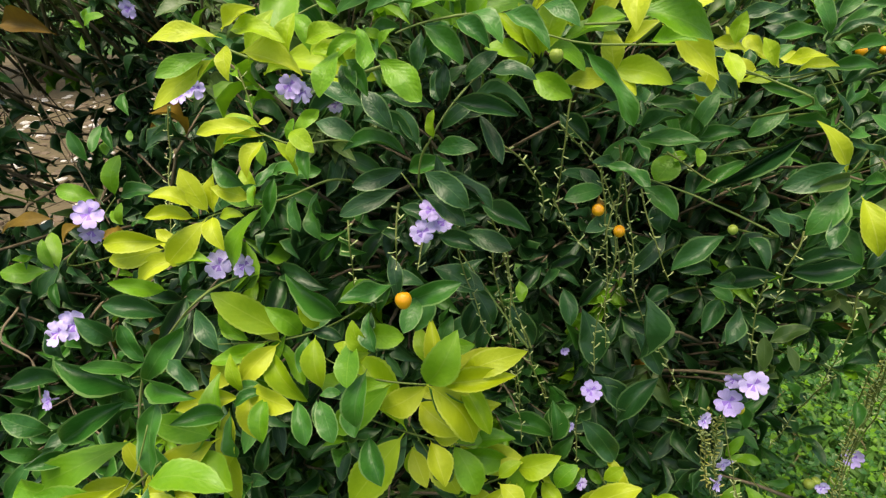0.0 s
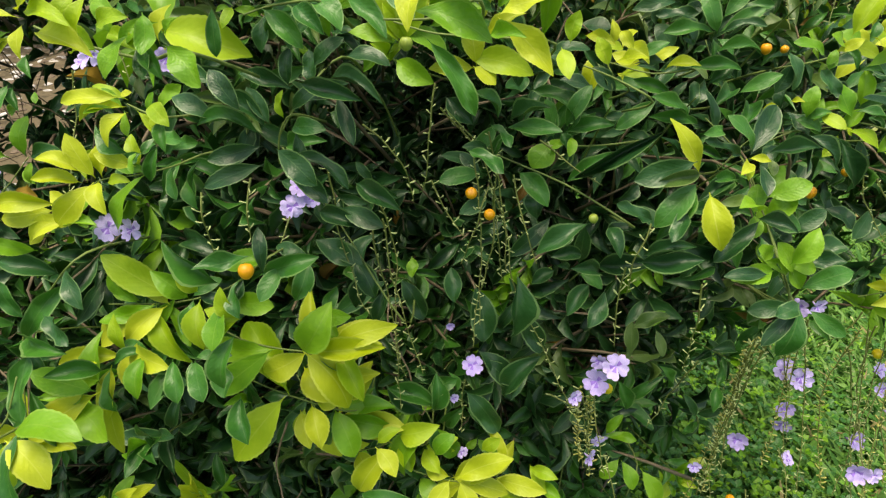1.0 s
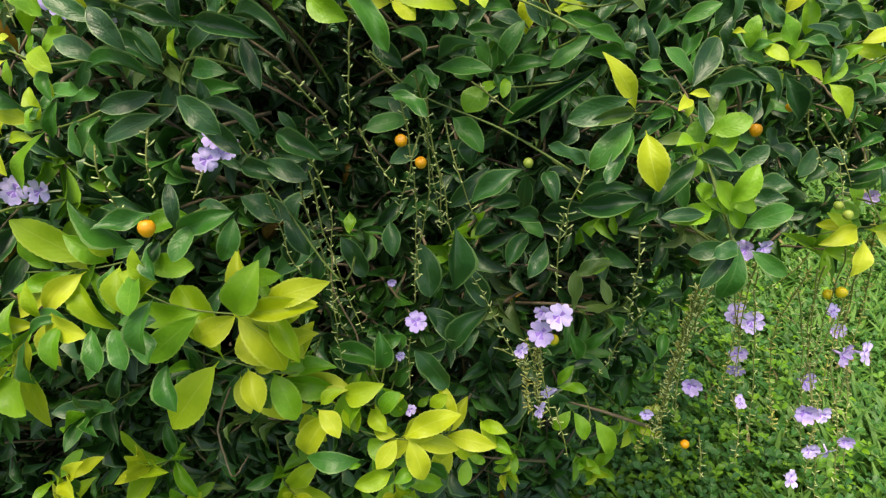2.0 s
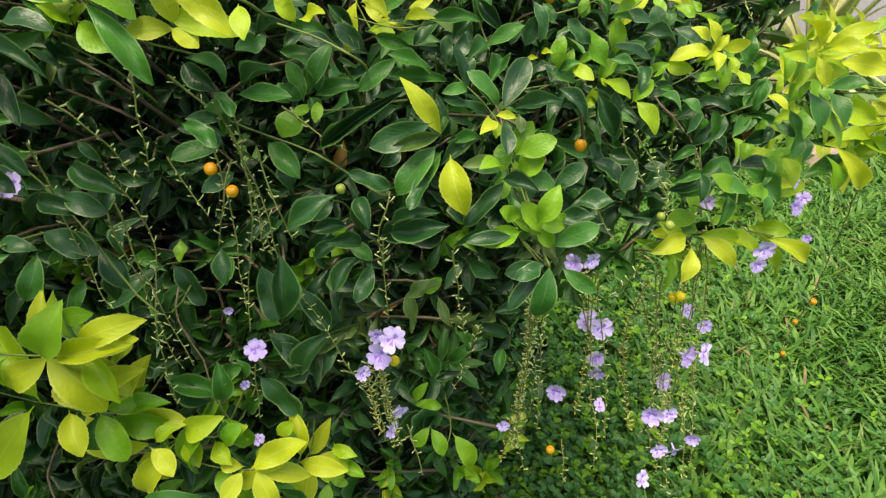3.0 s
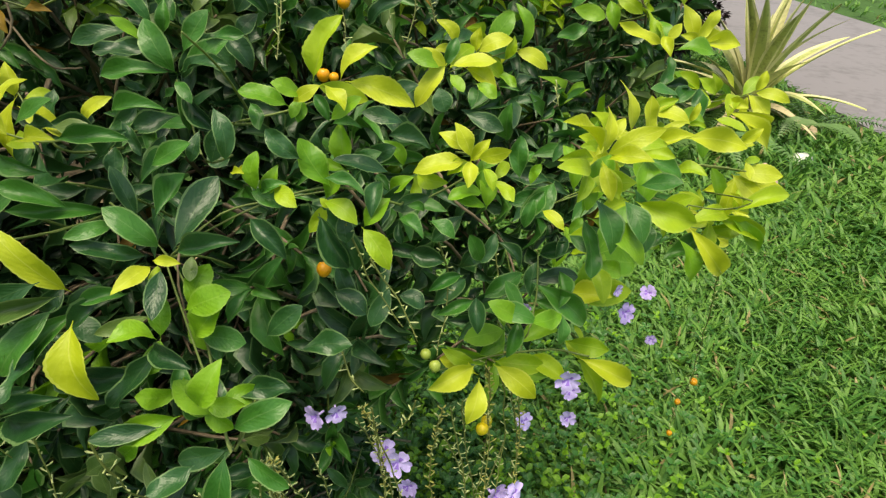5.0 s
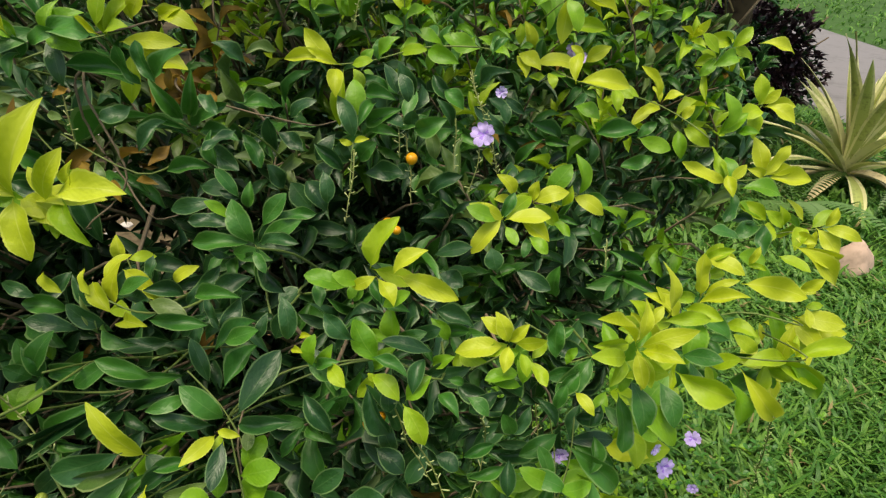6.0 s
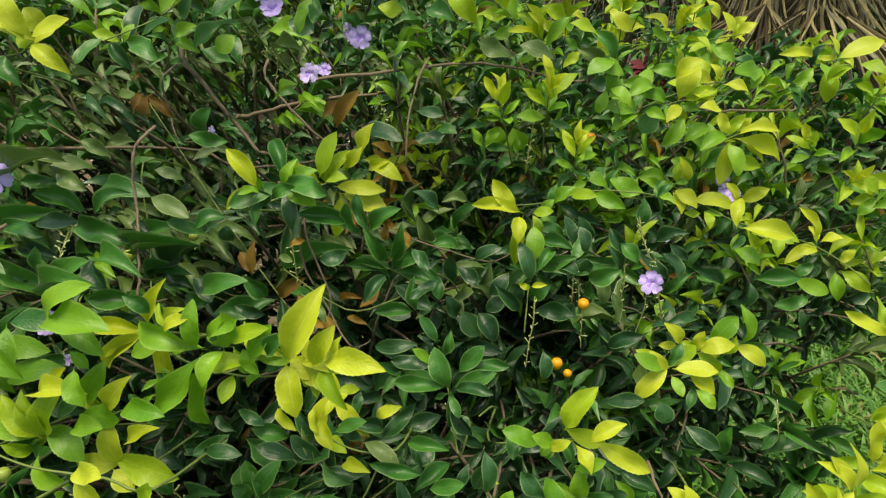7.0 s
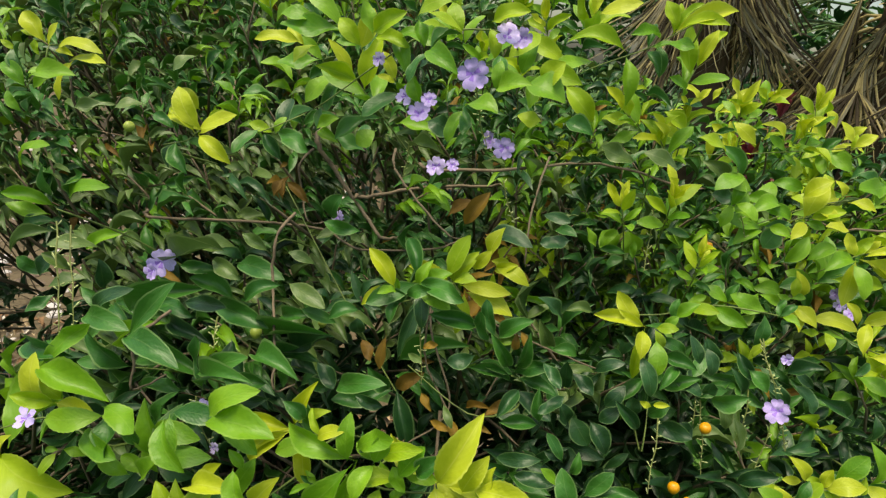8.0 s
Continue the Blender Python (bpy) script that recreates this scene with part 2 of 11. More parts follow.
def lawn_grass():
    """Broad-bladed turf: arching blades in tufts, dense near the hedge, coarser further off."""
    rng = random.Random(11)
    vs, fs, ix, uv = [], [], [], []

    def put(x, y, size, wide):
        # neighbouring blades lean much the same way
        yaw = 6 * noise.noise((x * 2.3, y * 2.3, 5)) + rng.gauss(0, 1.7)
        lean = rng.uniform(0.75, 1.5)
        c, s = math.cos(yaw), math.sin(yaw)
        n0 = len(vs)
        kind = 2 if rng.random() < 0.025 else (1 if rng.random() < 0.45 + 0.6 * noise.noise((x * 1.7, y * 1.7, 3)) + 0.25 * noise.noise((x * 6, y * 6, 8)) else 0)
        h = 0.0
        r = 0.0
        for i in range(5):
            t = i / 4
            a = lean * (0.3 + 1.25 * t)
            w = wide * (0.75 + 0.5 * t if t < 0.5 else 1 - 0.92 * ((t - 0.5) / 0.5) ** 2.2) * 0.5
            vs.extend([(x + c * r - s * w, y + s * r + c * w, h), (x + c * r + s * w, y + s * r - c * w, h + wide * 0.25)])
            uv.extend([(t, 0.1), (t, 0.9)])
            h += size / 4 * math.cos(a)
            r += size / 4 * math.sin(a)
            h = max(h, 0.006)
        for i in range(4):
            fs.append((n0 + 2 * i, n0 + 2 * i + 1, n0 + 2 * i + 3, n0 + 2 * i + 2))
            ix.append(kind)

    def band(n, x0, x1, y0, y1, s0, s1, w0, w1):
        for _ in range(n):
            x, y = rng.uniform(x0, x1), rng.uniform(y0, y1)
            if x > 2.98 + (y + 8) * 0.0421 and x < 5.62 + (y + 8) * 0.0421:
                continue
            if x < 0.30 and 0.15 < y < 2.0:
                continue
            for _ in range(2):
                put(x + rng.gauss(0, 0.012), y + rng.gauss(0, 0.012), rng.uniform(s0, s1), rng.uniform(w0, w1))

    band(21000, 0.25, 2.3, 0.35, 2.6, 0.03, 0.12, 0.004, 0.013)
    band(10500, 0.3, 3.6, 2.2, 5.5, 0.05, 0.13, 0.009, 0.019)
    band(3000, 4.5, 14, 3, 22, 0.06, 0.14, 0.02, 0.035)
    band(3200, -4.0, 2.9, -3.0, 0.25, 0.07, 0.16, 0.02, 0.032)
    band(5000, 2.0, 3.6, 0.0, 2.4, 0.05, 0.13, 0.008, 0.017)
    return tagged(new("grass", mesh_from("grass", vs, fs, GRASS_LOOK, ix, uv)), "bright green broad-bladed lawn grass, a little long", "grass", kind="stuff")


lawn_grass()


def leaf_litter():
    """Dry curled leaves, twigs and pale chips of gravel on the soil under the hedge."""
    rng = random.Random(31)
    vs, fs, ix = [], [], []
    sv, sf, _ = blade(4, 2, 0.6, 0.15, 0.3, 0.0, 0.0, rng)
    for _ in range(1800):
        x, y = rng.uniform(-2.2, 0.45), rng.uniform(0.25, 2.1)
        m = pose(x, y, rng.uniform(0.03, 0.05), rng.uniform(-50, 50), rng.uniform(-40, 40), rng.uniform(0, 360)) @ Matrix.Diagonal((*[rng.uniform(0.03, 0.055)] * 3, 1)) @ Matrix.Diagonal((1, 0.45, 1, 1))
        n0, k = len(vs), rng.choice((0, 0, 1, 1, 2))
        vs.extend(m @ Vector(v) for v in sv)
        fs.extend(tuple(i + n0 for i in f) for f in sf)
        ix.extend([k] * len(sf))
    for _ in range(160):
        x, y, a = rng.uniform(-2.2, 0.4), rng.uniform(0.3, 2.0), rng.uniform(0, 6.28)
        n0 = len(fs)
        tube(vs, fs, [(x, y, 0.04), (x + 0.09 * math.cos(a), y + 0.09 * math.sin(a), 0.05), (x + 0.2 * math.cos(a + 0.3), y + 0.2 * math.sin(a + 0.3), 0.045)], 0.003, 0.0015, 4)
        ix.extend([3] * (len(fs) - n0))
    looks = [mat("litter_brown", (0.16, 0.09, 0.045), 0.85, 60, 0.5, 0.4), mat("litter_tan", (0.34, 0.25, 0.15), 0.85, 60, 0.4, 0.4), mat("litter_pale", (0.52, 0.46, 0.40), 0.85, 60, 0.3, 0.4), BARK]
    tagged(new("leaf_litter", mesh_from("leaf_litter", vs, fs, looks, ix)), "dry brown and pale fallen leaves and twigs on soil", "leaf litter", kind="stuff")


leaf_litter()


def gravel():
    """Pale broken stones and chips on bare ground behind the thin part of the hedge."""
    rng = random.Random(41)
    vs, fs, ix = [], [], []
    for _ in range(2600):
        x, y = rng.uniform(-5.2, -1.0), rng.uniform(1.7, 5.6)
        s, h = rng.uniform(0.012, 0.045), rng.uniform(0.4, 0.8)
        a0, n0 = rng.uniform(0, 6.28), len(vs)
        for ring, z in ((1.0, 0.0), (0.8, 0.7), (0.3, 1.0)):
            for k in range(6):
                a = a0 + k * 1.047
                r = s * ring * rng.uniform(0.75, 1.2)
                vs.append((x + r * math.cos(a), y + r * math.sin(a), s * h * z))
        for i in range(2):
            for k in range(6):
                fs.append((n0 + i * 6 + k, n0 + i * 6 + (k + 1) % 6, n0 + (i + 1) * 6 + (k + 1) % 6, n0 + (i + 1) * 6 + k))
        fs.append(tuple(n0 + 12 + k for k in range(6)))
        ix.extend([rng.choice((0, 1, 1))] * 13)
    looks = [mat("pale_chip", (0.44, 0.40, 0.39), 0.9, 50, 0.3, 0.4), mat("brown_chip", (0.12, 0.085, 0.06), 0.9, 50, 0.4, 0.4)]
    tagged(new("gravel", mesh_from("gravel", vs, fs, looks, ix, smooth=False)), "pale broken gravel on bare ground behind the hedge", "gravel", kind="stuff")


gravel()


def ground_cover():
    """Low round-leaved weeds in the grass at the hedge's foot."""
    rng = random.Random(43)
    vs, fs, ix, uv = [], [], [], []
    sv, sf, su = blade(3, 2, 0.2, 0.08, 0.1, 0.0, 0.0, rng)
    for _ in range(6500):
        x, y = 0.22 + abs(rng.gauss(0, 0.42)), 0.42 + rng.random() * 1.3
        z = rng.uniform(0.03, 0.12)
        k = rng.choice((0, 0, 1))
        for q in range(3):
            m = pose(x, y, z, rng.gauss(0, 18), -rng.uniform(5, 40), q * 120 + rng.uniform(0, 60)) @ Matrix.Diagonal((*[rng.uniform(0.010, 0.024)] * 3, 1)) @ Matrix.Diagonal((1, 0.62, 1, 1))
            n0 = len(vs)
            vs.extend(m @ Vector(v) for v in sv)
            fs.extend(tuple(i + n0 for i in f) for f in sf)
            ix.extend([k] * len(sf))
            uv.extend(su)
    tagged(new("ground_cover", mesh_from("ground_cover", vs, fs, [MASS["G"], MASS["L"]], ix, uv)), "low small-leaved green weeds at the foot of the hedge", "weeds", kind="stuff")


ground_cover()


# ---- the hedge ----
hedge = new("duranta_hedge")
hedge.location = (0, 0.6, 0)
tagged(hedge, "overgrown golden dewdrop hedge with yellow-green shoots and lilac flowers", "hedge")
bpy.context.view_layer.update()
HEDGE_INV = hedge.matrix_world.inverted()

FRONT_X = [-0.8, -0.3, -0.1, 0.1, 0.3, 0.45, 0.6, 0.75]
FRONT_Z = [0.0, 0.4, 0.6, 0.7, 0.8, 0.9, 1.0, 1.1, 1.2, 1.3, 1.4, 1.6]
FRONT_Y = np.array([
    [0.60, 0.60, 0.60, 0.62, 0.70, 0.85, 0.95, 1.10],
    [0.52, 0.52, 0.52, 0.55, 0.62, 0.78, 0.95, 1.05],
    [0.46, 0.46, 0.46, 0.48, 0.54, 0.68, 0.85, 1.00],
    [0.43, 0.42, 0.43, 0.45, 0.50, 0.60, 0.76, 0.95],
    [0.42, 0.40, 0.41, 0.43, 0.47, 0.54, 0.66, 0.85],
    [0.42, 0.39, 0.40, 0.43, 0.46, 0.50, 0.60, 0.75],
    [0.45, 0.41, 0.40, 0.43, 0.44, 0.50, 0.58, 0.70],
    [0.48, 0.43, 0.41, 0.45, 0.48, 0.54, 0.66, 0.78],
    [0.56, 0.52, 0.50, 0.54, 0.63, 0.72, 0.82, 0.90],
    [0.68, 0.64, 0.64, 0.70, 0.78, 0.86, 0.95, 1.05],
    [0.85, 0.80, 0.82, 0.88, 0.95, 1.05, 1.20, 1.30],
    [1.20, 1.20, 1.20, 1.25, 1.40, 1.50, 1.70, 1.80]])


def front(x, z):
    """How far back the hedge's leafy face lies at that x and height."""
    col = [np.interp(x, FRONT_X, row) for row in FRONT_Y]
    return float(np.interp(z, FRONT_Z, col))


HOLLOWS = [(0.06, 1.01, 0.085, 0.42), (0.20, 0.93, 0.05, 0.20), (-0.36, 1.06, 0.13, 0.30), (0.24, 0.86, 0.05, 0.16), (0.0, 1.22, 0.08, 0.12), (0.13, 1.20, 0.06, 0.10), (0.02, 0.93, 0.05, 0.20),
           (0.0, 1.03, 0.06, 0.36), (0.165, 0.975, 0.06, 0.40), (0.12, 1.09, 0.05, 0.20), (0.28, 1.19, 0.04, 0.12), (0.42, 1.06, 0.035, 0.12), (0.246, 0.935, 0.045, 0.22), (0.11, 0.976, 0.055, 0.26)]
# a patch of old, half-dead leaves
WITHERED = (0.155, 1.175)
# stretches where no young yellow shoots grow
DARK_PATCHES = [(0.36, 0.62, 0.78, 0.98), (0.03, 0.30, 0.92, 1.12), (-0.10, 0.12, 0.93, 1.10), (0.10, 0.28, 1.02, 1.13), (0.27, 0.42, 1.10, 1.21)]


def hollow(x, z):
    """Gaps in the foliage, where one looks into the dark inside."""
    return max(d * math.exp(-((x - hx) ** 2 + (z - hz) ** 2) / (r * r)) for hx, hz, r, d in HOLLOWS)


def clump(x, z):
    """Lumps of foliage with gaps between them."""
    return 0.19 * max(0.0, noise.noise((x * 8.5, 4.0, z * 9.5)) + 0.5 * noise.noise((x * 19, 9.0, z * 19)) - 0.06)


def crest(x):
    return float(np.interp(x, [-0.4, -0.1, 0.1, 0.25, 0.8], [1.75, 1.62, 1.46, 1.37, 1.33]))


def right_end(z):
    return float(np.interp(z, [0.0, 0.5, 0.80, 0.87, 0.93, 1.0, 1.3, 1.6], [0.28, 0.32, 0.36, 0.46, 0.56, 0.66, 0.72, 0.75]))


LEAF_SHAPES = {}
shape_rng = random.Random(3)
for key, look_mat in LEAF.items():
    LEAF_SHAPES[key] = []
    young = key in "YyL"
    for k in range(6):
        fold = (0.14, 0.30, 0.45, 0.22, 0.60, 0.10)[k] * (0.55 if young else 0.9)
        wave = (0.08, 0.18, 0.12, 0.25, 0.2, 0.12)[k] * (0.7 if young else 0.9)
        vs, fs, uv = blade(24 if young else 16, 4, fold, (0.06, 0.13, 0.2, 0.03, 0.12, 0.16)[k], wave, (0.0, 0.08, -0.1, 0.14, -0.05, 0.1)[k],
                           0.030 if young else 0.018, shape_rng, key in "YyO" or k in (2, 4))
        LEAF_SHAPES[key].append(mesh_from("leaf", vs, fs, [look_mat], None, uv))

LEAF_MIDS = []
place_rng = random.Random(17)


def branch(*pts):
    """A twig of the hedge; its leaves hang on it."""
    vs, fs = [], []
    tube(vs, fs, smooth_line(pts), 0.0005, 0.0009)
    return part("branch", mesh_from("branch", [HEDGE_INV @ v for v in vs], fs, [TWIG]), hedge)


def part_twig(parent, *pts):
    vs, fs = [], []
    tube(vs, fs, smooth_line(pts), 0.0005, 0.0008)
    part("twig", mesh_from("twig", [HEDGE_INV @ v for v in vs], fs, [TWIG]), parent)


def leaf(parent, base, tip, width, look_key):
    base, tip = Vector(base), Vector(tip)
    axis = tip - base
    length = axis.length
    axis.normalize()
    out = Vector((place_rng.gauss(0, 0.24), -0.78 + place_rng.gauss(0, 0.2), 0.7 + place_rng.gauss(0, 0.2)))
    side = out.cross(axis).normalized()
    up = axis.cross(side)
    m = Matrix((axis, side, up)).transposed().to_4x4() @ Matrix.Diagonal((length, width * (0.95 if look_key in "DGP" else 1.0), length, 1))
    m.translation = base
    ob = part("leaf", place_rng.choice(LEAF_SHAPES[look_key]), parent)
    ob.matrix_basis = HEDGE_INV @ m
    LEAF_MIDS.append((base + tip) / 2)


def petal_flower(pale, seed):
    """A five-lobed flower one unit across that faces +z: ruffled, notched petals of uneven size round a short tube."""
    rng = random.Random(seed)
    vs, fs, ix = [], [], []
    cup = rng.uniform(-0.05, 0.22)
    for k in range(5):
        a = 2 * math.pi * k / 5 + rng.gauss(0, 0.07)
        c, s = math.cos(a), math.sin(a)
        n0 = len(vs)
        big = rng.uniform(0.9, 1.12)
        tip, ph = cup + rng.gauss(0, 0.12), rng.uniform(0, 6.28)
        for r, w in ((0.03, 0.05), (0.13, 0.12), (0.25, 0.20), (0.37, 0.25), (0.47, 0.235), (0.54, 0.15)):
            for v in (-1, -0.5, 0, 0.5, 1):
                x = (r - (0.035 if v == 0 and r > 0.5 else 0)) * big
                y = v * w
                z = -0.10 + 0.9 * min(r, 0.13) + tip * r + r * (0.07 * abs(v) + 0.09 * math.sin(3.2 * v + ph) + 0.05 * math.sin(17 * r + ph))
                vs.append((c * x - s * y, s * x + c * y, z))
        for i in range(5):
            for j in range(4):
                q = n0 + i * 5 + j
                fs.append((q, q + 1, q + 6, q + 5))
                ix.append(1 if j in (1, 2) and i < 2 and k in (0, 2, 3) else 0)
    n0 = len(fs)
    tube(vs, fs, [(0, 0, -0.08), (0, 0, -0.3), (0.03, 0, -0.5)], 0.07, 0.05, 6)
    ix.extend([0] * (len(fs) - n0))
    return mesh_from("flower", vs, fs, [PETAL_PALE if pale else PETAL, THROAT], ix)


FLOWERS = [petal_flower(k % 2 == 1, 50 + k) for k in range(8)]


def flower(place, across):
    turn = Vector((place_rng.gauss(0, 0.4), -1, 0.35 + place_rng.gauss(0, 0.35))).to_track_quat("Z", "Y")
    ob = part("flower", place_rng.choice(FLOWERS), hedge, "small lilac five-petalled flower")
    ob.matrix_basis = HEDGE_INV @ Matrix.LocRotScale(Vector(place), turn, Vector((across * 1.12,) * 3)) @ pose(0, 0, 0, 0, 0, place_rng.uniform(0, 72))


def berry_mesh(material):
    bm = bmesh.new()
    bmesh.ops.create_uvsphere(bm, u_segments=14, v_segments=10, radius=1.0)
    for v in bm.verts:
        if v.co.z < -0.6:
            v.co.z -= 0.35 * (-(v.co.z) - 0.6)
        if v.co.z > 0.9:
            v.co.z -= 0.12
    for k in range(5):
        a = 2 * math.pi * k / 5
        q = [bm.verts.new((math.cos(a + d) * r, math.sin(a + d) * r, z)) for d, r, z in ((-0.4, 0.12, 0.95), (0.4, 0.12, 0.95), (0.0, 0.62, 0.86))]
        bm.faces.new(q)
    me = bpy.data.meshes.new("berry")
    bm.to_mesh(me)
    bm.free()
    me.materials.append(material)
    me.polygons.foreach_set("use_smooth", np.ones(len(me.polygons), dtype=bool))
    return me


BERRIES = {k: berry_mesh(m) for k, m in BERRY.items()}
BERRY_WORDS = {"o": "ripe orange berry", "y": "yellow ripening berry", "g": "unripe green berry"}


def berry(place, radius, ripe):
    ob = part("berry", BERRIES[ripe], hedge, BERRY_WORDS[ripe])
    ob.matrix_basis = HEDGE_INV @ Matrix.LocRotScale(Vector(place), Euler((place_rng.gauss(0, 0.3), place_rng.gauss(0, 0.3), 0)), Vector((radius,) * 3))


def raceme(*pts, full=False):
    """A thin hanging flower stalk: short hooked pedicels set round it, bare in places, with a few calyces; a full one is thick with dry calyces."""
    line = [p + 0.0022 * noise.noise_vector(p * 45) for p in smooth_line(pts, 40)]
    vs, fs = [], []
    tube(vs, fs, line, 0.0007, 0.0003, 5)
    ix = [0] * len(fs)
    gone = 0.0
    turn = place_rng.uniform(0, 6.28)
    phase = place_rng.uniform(0, 9)
    for n, (a, b) in enumerate(zip(line, line[1:])):
        gone += (b - a).length
        if gone < (0.0009 if full else 0.0030):
            continue
        gone = place_rng.uniform(-0.4, 0.2) * (0.001 if full else 0.003)
        turn += 2.4 + place_rng.gauss(0, 0.35)
        if not full and noise.noise((n * 0.11, phase, 0)) > 0.42:
            continue
        way = Vector((math.cos(turn), math.sin(turn), place_rng.uniform(-0.3, 0.7))).normalized()
        fat = place_rng.random() < (0.6 if full else 0.12)
        size = place_rng.uniform(0.0030, 0.0054) if fat else place_rng.uniform(0.0026, 0.0056)
        wide = place_rng.uniform(0.0005, 0.0009) if fat else 0.00042
        side = way.orthogonal().normalized()
        up = way.cross(side)
        n0 = len(vs)
        hook = Vector((0, 0, place_rng.uniform(0.0, 0.0018)))
        for r, w in ((0.0, 0.0003), (0.45, wide * (0.8 if fat else 0.7)), (0.8, wide * (1.0 if fat else 1.35)), (1.0, 0.0002)):
            for q in range(4):
                t = q * math.pi / 2
                vs.append(a + way * size * r + hook * r * r + (side * math.cos(t) + up * math.sin(t)) * w)
        for i in range(3):
            for q in range(4):
                fs.append((n0 + i * 4 + q, n0 + i * 4 + (q + 1) % 4, n0 + (i + 1) * 4 + (q + 1) % 4, n0 + (i + 1) * 4 + q))
        ix.extend([2 if full and place_rng.random() < 0.75 else 1] * 12)
    part("raceme", mesh_from("raceme", [HEDGE_INV @ v for v in vs], fs, [STALK, BRACT, CALYX], ix), hedge,
         "hanging flower stalk thick with dry yellow calyces" if full else "thin hanging flower stalk with pale bracts")


def raceme_bundle(count, spread, *pts):
    """Stalks of one branch end that hang side by side."""
    for k in range(count):
        shift = Vector((place_rng.gauss(0, spread), place_rng.gauss(0, spread), place_rng.gauss(0, spread)))
        raceme(*[Vector(p) + shift * (0.4 + 0.6 * i / (len(pts) - 1)) + Vector((place_rng.gauss(0, 0.003), place_rng.gauss(0, 0.003), 0)) for i, p in enumerate(pts)], full=k % 3 == 0 and pts[0][2] < 0.96)


def limb(radius, *pts):
    vs, fs = [], []
    line = [p + Vector((place_rng.gauss(0, 0.22), 0, place_rng.gauss(0, 0.22))) * radius for p in smooth_line(pts, 6)]
    tube(vs, fs, line, radius * 0.8, radius * 0.4, 7)
    part("limb", mesh_from("limb", [HEDGE_INV @ v for v in vs], fs, [BARK]), hedge, "bare brown woody stem")


b = branch((-0.068, 0.258, 1.165), (-0.057, 0.257, 1.161), (-0.039, 0.257, 1.157), (-0.023, 0.257, 1.155), (-0.008, 0.258, 1.158), (-0.008, 0.328, 1.133))
leaf(b, (-0.063, 0.245, 1.170), (-0.088, 0.242, 1.170), 0.007, 'Y')
leaf(b, (-0.066, 0.245, 1.164), (-0.090, 0.240, 1.147), 0.008, 'Y')
leaf(b, (-0.063, 0.245, 1.172), (-0.049, 0.241, 1.180), 0.006, 'Y')
leaf(b, (-0.062, 0.245, 1.168), (-0.059, 0.234, 1.158), 0.006, 'Y')
leaf(b, (-0.061, 0.245, 1.172), (-0.039, 0.236, 1.170), 0.007, 'y')
leaf(b, (-0.059, 0.245, 1.165), (-0.035, 0.239, 1.159), 0.009, 'Y')
leaf(b, (-0.059, 0.255, 1.160), (-0.049, 0.259, 1.178), 0.007, 'y')
leaf(b, (-0.068, 0.245, 1.165), (-0.084, 0.235, 1.159), 0.007, 'L')
leaf(b, (-0.069, 0.250, 1.163), (-0.075, 0.241, 1.155), 0.005, 'G')
leaf(b, (-0.041, 0.245, 1.161), (-0.038, 0.246, 1.178), 0.008, 'y')
leaf(b, (-0.041, 0.252, 1.157), (-0.056, 0.249, 1.165), 0.007, 'y')
leaf(b, (-0.041, 0.251, 1.158), (-0.054, 0.255, 1.156), 0.005, 'y')
leaf(b, (-0.035, 0.245, 1.168), (-0.020, 0.240, 1.173), 0.007, 'y')
leaf(b, (-0.036, 0.255, 1.163), (-0.043, 0.262, 1.176), 0.007, 'L')
leaf(b, (-0.035, 0.251, 1.165), (-0.021, 0.245, 1.161), 0.007, 'y')
leaf(b, (-0.023, 0.245, 1.166), (-0.029, 0.233, 1.153), 0.009, 'L')
leaf(b, (-0.024, 0.254, 1.162), (-0.015, 0.247, 1.150), 0.007, 'G')
leaf(b, (-0.024, 0.256, 1.161), (-0.020, 0.242, 1.151), 0.007, 'G')
leaf(b, (-0.017, 0.245, 1.174), (-0.013, 0.232, 1.162), 0.007, 'L')
leaf(b, (-0.017, 0.255, 1.169), (-0.029, 0.246, 1.161), 0.006, 'L')
leaf(b, (-0.010, 0.245, 1.166), (-0.004, 0.245, 1.173), 0.003, 'L')
leaf(b, (-0.011, 0.245, 1.163), (0.005, 0.235, 1.151), 0.010, 'L')
b = branch((-0.017, 0.340, 1.160), (-0.001, 0.343, 1.165), (0.024, 0.344, 1.167), (0.024, 0.414, 1.142))
leaf(b, (-0.004, 0.330, 1.165), (0.016, 0.326, 1.148), 0.011, 'G')
leaf(b, (-0.004, 0.336, 1.162), (-0.006, 0.330, 1.144), 0.008, 'D')
leaf(b, (0.012, 0.330, 1.167), (0.028, 0.321, 1.156), 0.010, 'G')
leaf(b, (0.012, 0.334, 1.165), (-0.003, 0.334, 1.150), 0.009, 'G')
leaf(b, (-0.031, 0.330, 1.167), (-0.005, 0.331, 1.174), 0.010, 'G')
leaf(b, (-0.031, 0.336, 1.164), (-0.031, 0.334, 1.140), 0.008, 'G')
leaf(b, (-0.010, 0.330, 1.170), (0.011, 0.328, 1.176), 0.008, 'L')
leaf(b, (-0.010, 0.338, 1.166), (-0.014, 0.348, 1.179), 0.006, 'G')
leaf(b, (-0.041, 0.330, 1.169), (-0.051, 0.329, 1.176), 0.005, 'L')
leaf(b, (-0.031, 0.330, 1.127), (-0.055, 0.330, 1.138), 0.010, 'D')
b = branch((-0.094, 0.352, 1.108), (-0.076, 0.351, 1.102), (-0.051, 0.352, 1.104), (-0.051, 0.422, 1.079))
